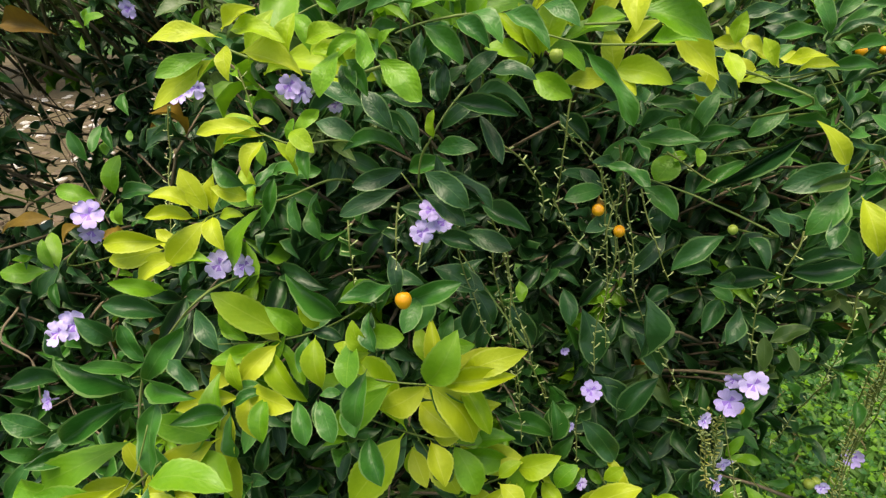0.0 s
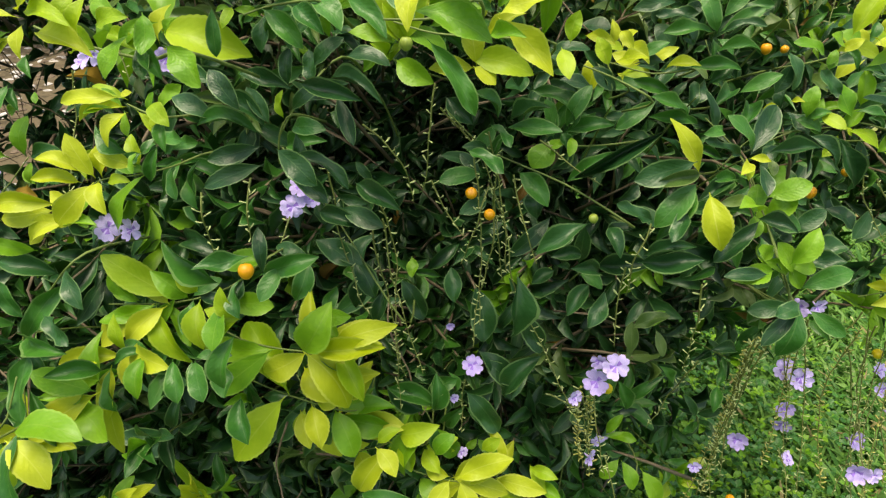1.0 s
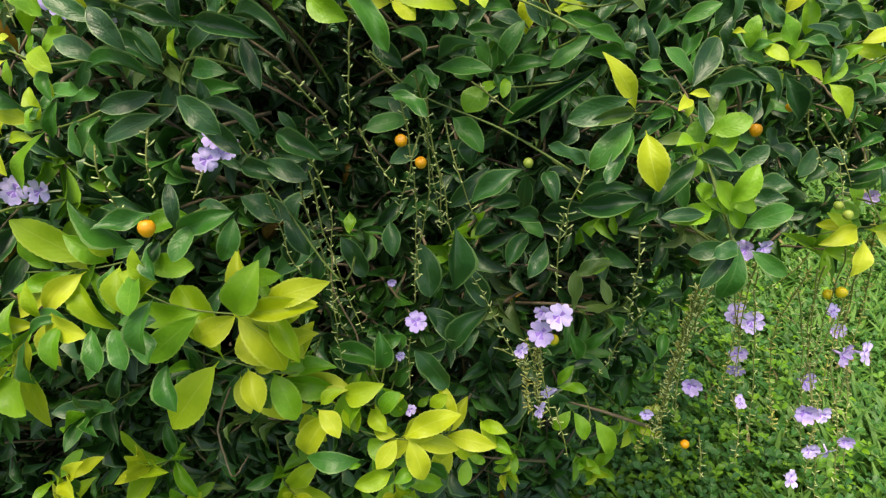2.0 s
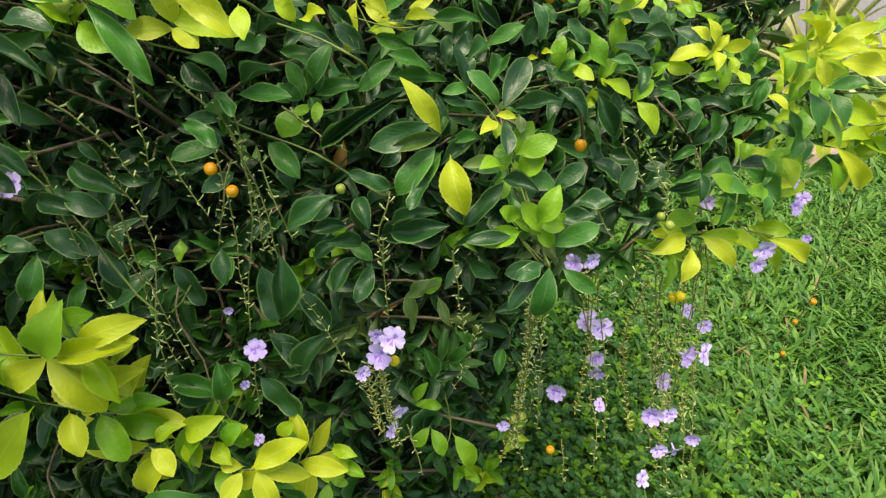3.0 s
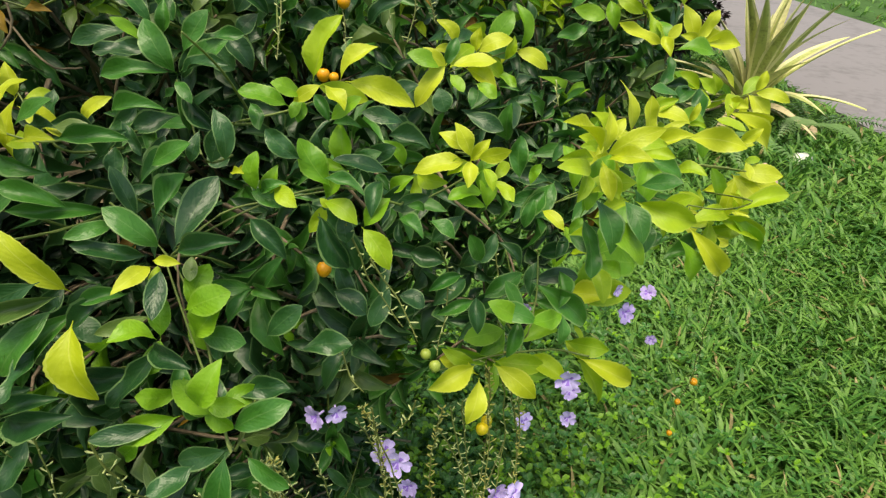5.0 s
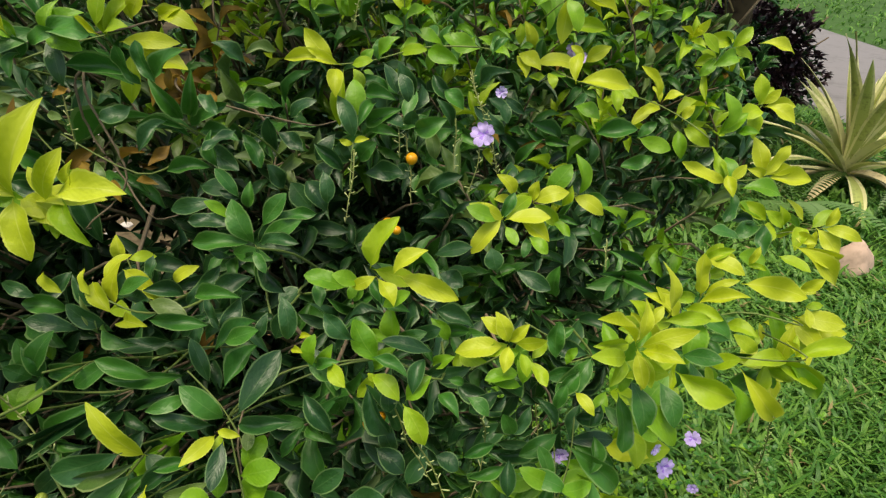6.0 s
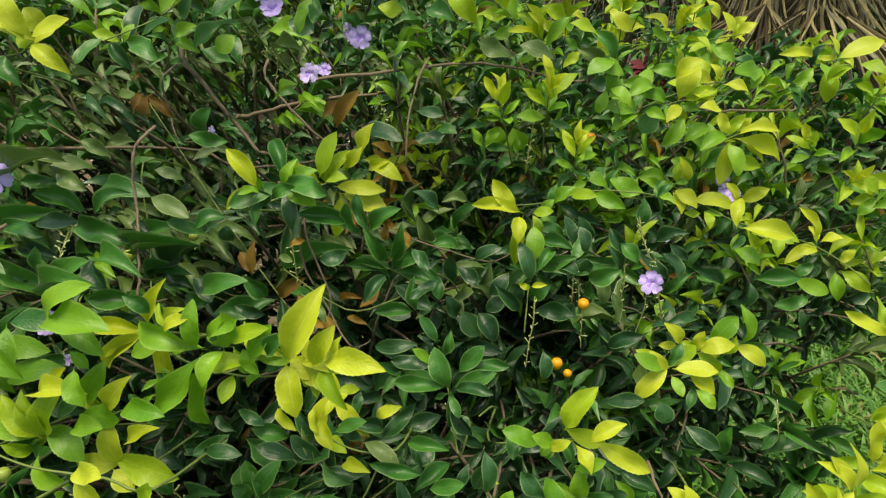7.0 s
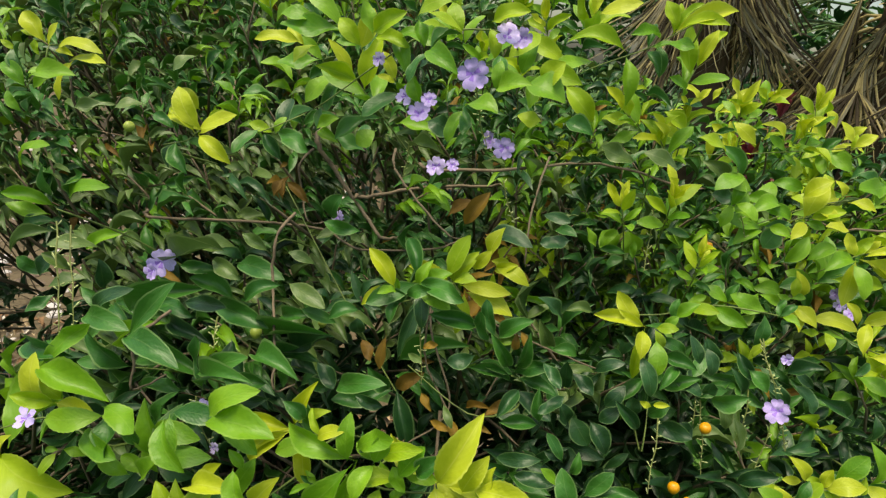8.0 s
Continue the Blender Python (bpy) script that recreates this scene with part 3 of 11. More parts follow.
leaf(b, (-0.090, 0.340, 1.115), (-0.122, 0.336, 1.112), 0.010, 'Y')
leaf(b, (-0.091, 0.349, 1.111), (-0.111, 0.350, 1.118), 0.006, 'y')
leaf(b, (-0.087, 0.340, 1.110), (-0.114, 0.336, 1.102), 0.008, 'Y')
leaf(b, (-0.087, 0.348, 1.106), (-0.074, 0.346, 1.086), 0.006, 'y')
leaf(b, (-0.087, 0.340, 1.107), (-0.096, 0.328, 1.091), 0.010, 'Y')
leaf(b, (-0.090, 0.340, 1.116), (-0.081, 0.337, 1.119), 0.004, 'Y')
leaf(b, (-0.074, 0.340, 1.112), (-0.059, 0.327, 1.105), 0.010, 'y')
leaf(b, (-0.075, 0.349, 1.107), (-0.060, 0.350, 1.121), 0.008, 'L')
leaf(b, (-0.075, 0.347, 1.108), (-0.075, 0.342, 1.095), 0.006, 'y')
leaf(b, (-0.076, 0.340, 1.107), (-0.071, 0.340, 1.119), 0.005, 'L')
leaf(b, (-0.067, 0.340, 1.103), (-0.063, 0.326, 1.091), 0.008, 'G')
leaf(b, (-0.093, 0.340, 1.110), (-0.105, 0.328, 1.109), 0.006, 'L')
leaf(b, (-0.093, 0.346, 1.107), (-0.103, 0.346, 1.118), 0.005, 'L')
leaf(b, (-0.093, 0.347, 1.106), (-0.089, 0.338, 1.094), 0.006, 'L')
b = branch((-0.178, 0.387, 1.021), (-0.151, 0.393, 1.041), (-0.125, 0.396, 1.046), (-0.099, 0.399, 1.053), (-0.073, 0.403, 1.063), (-0.073, 0.473, 1.038))
leaf(b, (-0.146, 0.385, 1.047), (-0.161, 0.387, 1.076), 0.015, 'Y')
leaf(b, (-0.147, 0.394, 1.042), (-0.145, 0.398, 1.069), 0.012, 'Y')
leaf(b, (-0.155, 0.385, 1.050), (-0.180, 0.379, 1.061), 0.011, 'Y')
leaf(b, (-0.156, 0.385, 1.043), (-0.182, 0.373, 1.049), 0.011, 'Y')
leaf(b, (-0.156, 0.390, 1.041), (-0.155, 0.412, 1.059), 0.009, 'y')
leaf(b, (-0.148, 0.385, 1.044), (-0.178, 0.377, 1.013), 0.017, 'Y')
leaf(b, (-0.144, 0.385, 1.045), (-0.133, 0.367, 1.030), 0.012, 'Y')
leaf(b, (-0.145, 0.394, 1.040), (-0.127, 0.392, 1.043), 0.008, 'y')
leaf(b, (-0.117, 0.385, 1.057), (-0.139, 0.378, 1.067), 0.011, 'Y')
leaf(b, (-0.118, 0.393, 1.053), (-0.126, 0.402, 1.073), 0.010, 'y')
leaf(b, (-0.119, 0.385, 1.065), (-0.138, 0.385, 1.083), 0.012, 'G')
leaf(b, (-0.120, 0.395, 1.060), (-0.100, 0.406, 1.071), 0.011, 'G')
leaf(b, (-0.114, 0.385, 1.067), (-0.113, 0.373, 1.057), 0.007, 'L')
leaf(b, (-0.114, 0.389, 1.065), (-0.123, 0.384, 1.059), 0.005, 'G')
leaf(b, (-0.115, 0.393, 1.064), (-0.125, 0.389, 1.056), 0.006, 'G')
leaf(b, (-0.110, 0.385, 1.053), (-0.134, 0.375, 1.013), 0.017, 'L')
leaf(b, (-0.111, 0.390, 1.051), (-0.143, 0.401, 1.057), 0.011, 'L')
leaf(b, (-0.176, 0.385, 1.026), (-0.220, 0.381, 1.026), 0.014, 'Y')
leaf(b, (-0.179, 0.385, 1.022), (-0.218, 0.380, 1.015), 0.015, 'Y')
leaf(b, (-0.180, 0.395, 1.017), (-0.200, 0.377, 0.998), 0.012, 'Y')
leaf(b, (-0.167, 0.385, 1.017), (-0.198, 0.375, 1.001), 0.014, 'Y')
leaf(b, (-0.167, 0.391, 1.014), (-0.193, 0.401, 1.028), 0.011, 'Y')
leaf(b, (-0.173, 0.385, 1.009), (-0.145, 0.372, 1.020), 0.011, 'L')
leaf(b, (-0.174, 0.395, 1.004), (-0.163, 0.408, 1.029), 0.010, 'L')
leaf(b, (-0.090, 0.385, 1.060), (-0.084, 0.366, 1.044), 0.011, 'G')
leaf(b, (-0.074, 0.385, 1.064), (-0.072, 0.368, 1.037), 0.013, 'G')
leaf(b, (-0.097, 0.385, 1.066), (-0.070, 0.380, 1.078), 0.011, 'G')
leaf(b, (-0.103, 0.385, 1.073), (-0.075, 0.370, 1.082), 0.012, 'G')
leaf(b, (-0.103, 0.391, 1.070), (-0.107, 0.382, 1.048), 0.009, 'G')
b = branch((-0.271, 0.488, 1.017), (-0.289, 0.481, 0.995), (-0.316, 0.470, 0.963), (-0.316, 0.540, 0.938))
leaf(b, (-0.259, 0.470, 1.024), (-0.251, 0.473, 1.057), 0.016, 'L')
leaf(b, (-0.260, 0.475, 1.021), (-0.228, 0.473, 1.028), 0.014, 'G')
leaf(b, (-0.273, 0.470, 1.023), (-0.303, 0.465, 1.032), 0.014, 'L')
leaf(b, (-0.261, 0.470, 1.000), (-0.257, 0.471, 1.019), 0.007, 'L')
leaf(b, (-0.261, 0.476, 0.997), (-0.275, 0.483, 1.007), 0.007, 'L')
leaf(b, (-0.261, 0.481, 0.994), (-0.244, 0.481, 0.999), 0.007, 'G')
leaf(b, (-0.254, 0.470, 1.145), (-0.248, 0.460, 1.136), 0.006, 'L')
leaf(b, (-0.251, 0.470, 1.149), (-0.258, 0.465, 1.155), 0.004, 'L')
leaf(b, (-0.251, 0.470, 1.149), (-0.233, 0.466, 1.158), 0.008, 'L')
leaf(b, (-0.251, 0.475, 1.147), (-0.253, 0.489, 1.162), 0.007, 'G')
leaf(b, (-0.248, 0.470, 1.151), (-0.247, 0.470, 1.162), 0.004, 'L')
leaf(b, (-0.257, 0.470, 1.070), (-0.252, 0.460, 1.061), 0.007, 'L')
leaf(b, (-0.257, 0.476, 1.067), (-0.264, 0.472, 1.062), 0.004, 'L')
leaf(b, (-0.236, 0.470, 1.078), (-0.232, 0.462, 1.071), 0.005, 'L')
leaf(b, (-0.231, 0.470, 1.105), (-0.225, 0.455, 1.092), 0.009, 'G')
leaf(b, (-0.272, 0.470, 1.145), (-0.310, 0.469, 1.153), 0.016, 'O')
leaf(b, (-0.313, 0.470, 1.005), (-0.359, 0.464, 0.995), 0.014, 'O')
leaf(b, (-0.291, 0.470, 0.999), (-0.301, 0.453, 0.992), 0.008, 'O')
leaf(b, (-0.280, 0.470, 0.989), (-0.247, 0.455, 0.997), 0.014, 'O')
leaf(b, (-0.342, 0.470, 0.971), (-0.351, 0.457, 0.974), 0.006, 'L')
leaf(b, (-0.343, 0.474, 0.969), (-0.340, 0.471, 0.959), 0.004, 'G')
leaf(b, (-0.343, 0.476, 0.968), (-0.346, 0.462, 0.963), 0.005, 'G')
leaf(b, (-0.332, 0.470, 0.958), (-0.373, 0.466, 0.958), 0.016, 'L')
leaf(b, (-0.332, 0.480, 0.953), (-0.347, 0.503, 0.978), 0.013, 'L')
leaf(b, (-0.332, 0.476, 0.955), (-0.343, 0.484, 0.980), 0.010, 'L')
leaf(b, (-0.330, 0.470, 0.947), (-0.321, 0.453, 0.932), 0.009, 'G')
leaf(b, (-0.256, 0.470, 1.082), (-0.257, 0.451, 1.066), 0.009, 'G')
leaf(b, (-0.256, 0.475, 1.079), (-0.246, 0.460, 1.065), 0.008, 'G')
leaf(b, (-0.273, 0.470, 1.051), (-0.284, 0.471, 1.077), 0.011, 'G')
b = branch((-0.009, 0.349, 1.079), (-0.007, 0.348, 1.096), (-0.000, 0.352, 1.107), (-0.000, 0.422, 1.082))
leaf(b, (-0.011, 0.332, 1.101), (-0.045, 0.329, 1.106), 0.011, 'G')
leaf(b, (-0.014, 0.338, 1.093), (-0.041, 0.327, 1.087), 0.011, 'D')
leaf(b, (-0.018, 0.349, 1.078), (-0.053, 0.343, 1.064), 0.012, 'D')
leaf(b, (-0.005, 0.335, 1.093), (0.019, 0.323, 1.078), 0.014, 'D')
leaf(b, (-0.003, 0.348, 1.085), (0.032, 0.343, 1.069), 0.011, 'D')
leaf(b, (0.001, 0.345, 1.101), (0.023, 0.332, 1.106), 0.010, 'G')
leaf(b, (0.000, 0.354, 1.097), (0.004, 0.348, 1.073), 0.009, 'D')
leaf(b, (-0.009, 0.359, 1.072), (0.017, 0.351, 1.055), 0.012, 'D')
leaf(b, (0.001, 0.334, 1.110), (0.001, 0.335, 1.125), 0.006, 'y')
leaf(b, (0.004, 0.338, 1.113), (0.022, 0.339, 1.129), 0.008, 'D')
leaf(b, (-0.008, 0.333, 1.104), (-0.034, 0.331, 1.121), 0.011, 'D')
leaf(b, (-0.006, 0.332, 1.107), (-0.017, 0.333, 1.126), 0.009, 'D')
b = branch((-0.007, 0.348, 1.096), (0.006, 0.356, 1.118), (0.024, 0.374, 1.135), (0.024, 0.444, 1.110))
leaf(b, (0.010, 0.334, 1.129), (0.043, 0.331, 1.123), 0.010, 'D')
leaf(b, (0.006, 0.331, 1.128), (0.007, 0.332, 1.147), 0.008, 'D')
leaf(b, (-0.017, 0.323, 1.116), (-0.032, 0.325, 1.136), 0.011, 'D')
leaf(b, (-0.033, 0.334, 1.106), (-0.058, 0.334, 1.119), 0.011, 'D')
leaf(b, (0.027, 0.368, 1.136), (0.053, 0.361, 1.135), 0.011, 'D')
leaf(b, (0.016, 0.343, 1.135), (0.032, 0.344, 1.151), 0.009, 'D')
b = branch((0.063, 0.280, 1.170), (0.084, 0.283, 1.171), (0.101, 0.286, 1.178), (0.101, 0.356, 1.153))
leaf(b, (0.082, 0.270, 1.185), (0.076, 0.252, 1.171), 0.011, 'Y')
leaf(b, (0.083, 0.270, 1.181), (0.120, 0.269, 1.186), 0.010, 'y')
leaf(b, (0.075, 0.270, 1.175), (0.107, 0.265, 1.166), 0.012, 'L')
leaf(b, (0.090, 0.270, 1.183), (0.084, 0.267, 1.187), 0.003, 'L')
leaf(b, (0.079, 0.270, 1.179), (0.063, 0.263, 1.186), 0.008, 'L')
b = branch((0.055, 0.361, 1.157), (0.078, 0.361, 1.152), (0.115, 0.364, 1.151), (0.140, 0.365, 1.149), (0.140, 0.435, 1.124))
part_twig(b, (0.156, 0.363, 1.139), (0.176, 0.363, 1.132), (0.195, 0.361, 1.122), (0.195, 0.431, 1.097))
leaf(b, (0.109, 0.350, 1.163), (0.139, 0.343, 1.137), 0.013, 'Y')
leaf(b, (0.109, 0.350, 1.164), (0.131, 0.344, 1.173), 0.010, 'Y')
leaf(b, (0.146, 0.350, 1.152), (0.149, 0.351, 1.168), 0.008, 'y')
leaf(b, (0.142, 0.350, 1.150), (0.146, 0.334, 1.138), 0.009, 'y')
leaf(b, (0.167, 0.350, 1.142), (0.159, 0.350, 1.156), 0.008, 'y')
leaf(b, (0.168, 0.350, 1.143), (0.182, 0.333, 1.150), 0.007, 'Y')
leaf(b, (0.074, 0.350, 1.151), (0.101, 0.341, 1.115), 0.012, 'G')
leaf(b, (0.033, 0.350, 1.168), (0.056, 0.332, 1.154), 0.011, 'G')
leaf(b, (0.013, 0.350, 1.167), (0.034, 0.331, 1.157), 0.013, 'G')
leaf(b, (-0.004, 0.350, 1.164), (0.009, 0.330, 1.147), 0.012, 'G')
leaf(b, (-0.016, 0.350, 1.167), (0.012, 0.344, 1.174), 0.009, 'L')
leaf(b, (0.052, 0.350, 1.171), (0.069, 0.333, 1.164), 0.010, 'G')
leaf(b, (0.105, 0.350, 1.154), (0.123, 0.333, 1.157), 0.008, 'L')
b = branch((-0.159, 0.384, 0.948), (-0.110, 0.388, 0.951), (-0.073, 0.397, 0.961), (-0.033, 0.382, 0.999), (-0.033, 0.452, 0.974))
leaf(b, (-0.106, 0.380, 0.961), (-0.154, 0.381, 0.991), 0.022, 'y')
leaf(b, (-0.107, 0.387, 0.958), (-0.124, 0.377, 0.911), 0.018, 'L')
leaf(b, (-0.094, 0.378, 0.962), (-0.114, 0.371, 0.987), 0.015, 'L')
leaf(b, (-0.094, 0.383, 0.960), (-0.075, 0.393, 0.971), 0.011, 'G')
leaf(b, (-0.131, 0.376, 0.956), (-0.148, 0.376, 0.980), 0.011, 'L')
leaf(b, (-0.132, 0.382, 0.954), (-0.153, 0.383, 0.961), 0.008, 'L')
leaf(b, (-0.116, 0.376, 0.957), (-0.154, 0.362, 0.948), 0.011, 'L')
leaf(b, (-0.116, 0.385, 0.953), (-0.093, 0.366, 0.929), 0.010, 'L')
leaf(b, (-0.119, 0.376, 0.957), (-0.163, 0.367, 0.922), 0.018, 'Y')
leaf(b, (-0.120, 0.380, 0.955), (-0.091, 0.360, 0.919), 0.015, 'y')
leaf(b, (-0.110, 0.376, 0.956), (-0.134, 0.357, 0.935), 0.016, 'Y')
leaf(b, (-0.110, 0.380, 0.954), (-0.132, 0.385, 0.976), 0.013, 'Y')
leaf(b, (-0.084, 0.375, 0.964), (-0.078, 0.355, 0.936), 0.016, 'y')
leaf(b, (-0.090, 0.377, 0.963), (-0.092, 0.357, 0.946), 0.012, 'G')
leaf(b, (-0.091, 0.387, 0.958), (-0.068, 0.382, 0.957), 0.010, 'D')
leaf(b, (-0.122, 0.344, 0.942), (-0.088, 0.326, 0.942), 0.018, 'Y')
leaf(b, (-0.123, 0.354, 0.937), (-0.118, 0.333, 0.910), 0.015, 'Y')
leaf(b, (-0.108, 0.336, 0.944), (-0.107, 0.315, 0.924), 0.013, 'L')
leaf(b, (-0.109, 0.344, 0.940), (-0.131, 0.348, 0.942), 0.010, 'G')
leaf(b, (-0.109, 0.341, 0.942), (-0.128, 0.331, 0.938), 0.009, 'G')
leaf(b, (-0.088, 0.333, 0.944), (-0.079, 0.313, 0.925), 0.013, 'G')
leaf(b, (-0.076, 0.335, 0.943), (-0.069, 0.320, 0.930), 0.010, 'G')
leaf(b, (-0.076, 0.340, 0.941), (-0.062, 0.343, 0.942), 0.007, 'G')
leaf(b, (-0.058, 0.356, 0.990), (-0.092, 0.354, 1.021), 0.015, 'G')
leaf(b, (-0.020, 0.321, 1.034), (-0.047, 0.301, 1.034), 0.010, 'G')
leaf(b, (-0.008, 0.332, 1.022), (-0.016, 0.313, 1.008), 0.012, 'G')
leaf(b, (-0.040, 0.344, 1.003), (-0.035, 0.324, 0.987), 0.012, 'G')
leaf(b, (-0.040, 0.351, 0.999), (-0.049, 0.338, 0.986), 0.009, 'D')
leaf(b, (-0.126, 0.341, 0.938), (-0.165, 0.328, 0.937), 0.014, 'Y')
leaf(b, (-0.126, 0.346, 0.936), (-0.134, 0.351, 0.964), 0.009, 'y')
leaf(b, (-0.134, 0.337, 0.932), (-0.134, 0.318, 0.900), 0.014, 'Y')
leaf(b, (-0.189, 0.386, 0.969), (-0.230, 0.378, 0.982), 0.016, 'D')
b = branch((-0.096, 0.379, 0.954), (-0.057, 0.371, 0.935), (-0.015, 0.369, 0.930), (0.002, 0.371, 0.933), (0.002, 0.441, 0.908))
part_twig(b, (-0.058, 0.370, 0.901), (-0.020, 0.371, 0.884), (0.025, 0.375, 0.873), (0.025, 0.445, 0.848))
leaf(b, (-0.010, 0.361, 0.936), (0.011, 0.365, 0.976), 0.023, 'L')
leaf(b, (-0.010, 0.366, 0.933), (0.021, 0.366, 0.906), 0.019, 'G')
leaf(b, (0.011, 0.365, 0.941), (0.056, 0.363, 0.963), 0.017, 'Y')
leaf(b, (0.011, 0.374, 0.936), (0.034, 0.351, 0.904), 0.015, 'y')
leaf(b, (-0.002, 0.361, 0.936), (0.049, 0.356, 0.949), 0.015, 'Y')
leaf(b, (-0.001, 0.367, 0.932), (-0.007, 0.381, 0.976), 0.012, 'Y')
leaf(b, (-0.009, 0.360, 0.937), (0.024, 0.351, 0.897), 0.027, 'Y')
leaf(b, (-0.008, 0.367, 0.932), (-0.041, 0.363, 0.912), 0.019, 'Y')
leaf(b, (0.012, 0.387, 0.877), (0.035, 0.387, 0.899), 0.016, 'Y')
leaf(b, (0.012, 0.393, 0.873), (0.035, 0.382, 0.872), 0.011, 'Y')
leaf(b, (-0.032, 0.364, 0.934), (-0.075, 0.355, 0.897), 0.020, 'L')
leaf(b, (-0.032, 0.369, 0.930), (-0.086, 0.372, 0.928), 0.018, 'L')
leaf(b, (-0.025, 0.359, 0.896), (-0.065, 0.346, 0.840), 0.027, 'y')
leaf(b, (-0.024, 0.365, 0.892), (-0.068, 0.409, 0.924), 0.025, 'y')
leaf(b, (-0.043, 0.328, 0.922), (-0.033, 0.306, 0.901), 0.016, 'G')
leaf(b, (-0.050, 0.338, 0.988), (-0.051, 0.315, 0.968), 0.016, 'L')
leaf(b, (-0.050, 0.344, 0.984), (-0.020, 0.344, 0.984), 0.015, 'L')
leaf(b, (-0.074, 0.335, 0.943), (-0.062, 0.313, 0.928), 0.015, 'G')
leaf(b, (-0.074, 0.343, 0.938), (-0.053, 0.345, 0.941), 0.010, 'D')
leaf(b, (-0.059, 0.336, 0.943), (-0.049, 0.317, 0.929), 0.014, 'G')
leaf(b, (-0.008, 0.364, 0.886), (0.004, 0.342, 0.865), 0.017, 'Y')
leaf(b, (-0.007, 0.373, 0.880), (0.016, 0.372, 0.890), 0.012, 'Y')
leaf(b, (0.007, 0.370, 0.878), (0.026, 0.350, 0.850), 0.020, 'L')
leaf(b, (0.007, 0.376, 0.874), (0.034, 0.389, 0.876), 0.014, 'L')
leaf(b, (0.007, 0.373, 0.875), (0.001, 0.364, 0.845), 0.016, 'G')
leaf(b, (0.052, 0.387, 0.848), (0.007, 0.382, 0.859), 0.018, 'L')
leaf(b, (-0.040, 0.333, 0.980), (-0.049, 0.334, 1.002), 0.013, 'y')
leaf(b, (-0.040, 0.336, 0.978), (-0.058, 0.329, 0.966), 0.011, 'y')
leaf(b, (-0.040, 0.339, 0.976), (-0.061, 0.334, 0.985), 0.011, 'y')
leaf(b, (-0.075, 0.357, 0.982), (-0.086, 0.352, 1.000), 0.011, 'y')
b = branch((0.038, 0.377, 0.829), (0.084, 0.374, 0.809), (0.135, 0.397, 0.787), (0.135, 0.467, 0.762))
leaf(b, (0.101, 0.368, 0.815), (0.145, 0.370, 0.841), 0.018, 'Y')
leaf(b, (0.101, 0.373, 0.812), (0.145, 0.374, 0.798), 0.015, 'Y')
leaf(b, (0.132, 0.430, 0.749), (0.172, 0.425, 0.740), 0.015, 'Y')
leaf(b, (0.132, 0.439, 0.744), (0.152, 0.453, 0.777), 0.014, 'Y')
leaf(b, (0.097, 0.366, 0.817), (0.082, 0.350, 0.800), 0.014, 'Y')
leaf(b, (0.097, 0.372, 0.814), (0.076, 0.377, 0.817), 0.011, 'Y')
leaf(b, (0.104, 0.371, 0.812), (0.118, 0.354, 0.784), 0.018, 'Y')
leaf(b, (0.135, 0.428, 0.749), (0.127, 0.411, 0.712), 0.019, 'Y')
leaf(b, (0.135, 0.432, 0.746), (0.164, 0.425, 0.731), 0.015, 'y')
leaf(b, (0.078, 0.382, 0.854), (0.059, 0.371, 0.810), 0.026, 'L')
leaf(b, (0.079, 0.390, 0.849), (0.101, 0.387, 0.821), 0.017, 'L')
leaf(b, (0.084, 0.376, 0.831), (0.098, 0.377, 0.854), 0.014, 'L')
leaf(b, (0.084, 0.380, 0.829), (0.085, 0.383, 0.851), 0.011, 'G')
leaf(b, (0.093, 0.388, 0.830), (0.098, 0.389, 0.841), 0.005, 'L')
leaf(b, (0.050, 0.371, 0.842), (0.025, 0.361, 0.801), 0.020, 'Y')
leaf(b, (0.050, 0.379, 0.837), (0.011, 0.404, 0.848), 0.017, 'Y')
leaf(b, (0.040, 0.358, 0.854), (0.058, 0.342, 0.842), 0.014, 'Y')
leaf(b, (0.040, 0.366, 0.849), (0.057, 0.371, 0.862), 0.010, 'y')
leaf(b, (0.073, 0.351, 0.810), (0.030, 0.349, 0.812), 0.016, 'G')
leaf(b, (0.071, 0.349, 0.807), (0.062, 0.343, 0.808), 0.004, 'L')
leaf(b, (0.110, 0.366, 0.785), (0.094, 0.353, 0.781), 0.011, 'L')
leaf(b, (0.110, 0.374, 0.780), (0.108, 0.361, 0.770), 0.008, 'L')
leaf(b, (0.110, 0.370, 0.782), (0.102, 0.352, 0.775), 0.010, 'G')
leaf(b, (0.153, 0.401, 0.755), (0.149, 0.383, 0.742), 0.012, 'L')
leaf(b, (0.153, 0.407, 0.751), (0.163, 0.396, 0.743), 0.008, 'G')
leaf(b, (0.153, 0.405, 0.752), (0.169, 0.403, 0.749), 0.008, 'L')
leaf(b, (0.118, 0.433, 0.796), (0.129, 0.422, 0.790), 0.008, 'L')
leaf(b, (0.118, 0.437, 0.793), (0.108, 0.431, 0.785), 0.007, 'L')
leaf(b, (0.134, 0.383, 0.742), (0.098, 0.377, 0.756), 0.015, 'L')
leaf(b, (0.135, 0.391, 0.737), (0.113, 0.390, 0.763), 0.011, 'G')
leaf(b, (0.094, 0.357, 0.790), (0.065, 0.345, 0.785), 0.016, 'y')
leaf(b, (0.094, 0.362, 0.787), (0.084, 0.366, 0.807), 0.011, 'y')
leaf(b, (0.094, 0.362, 0.787), (0.073, 0.378, 0.802), 0.015, 'L')
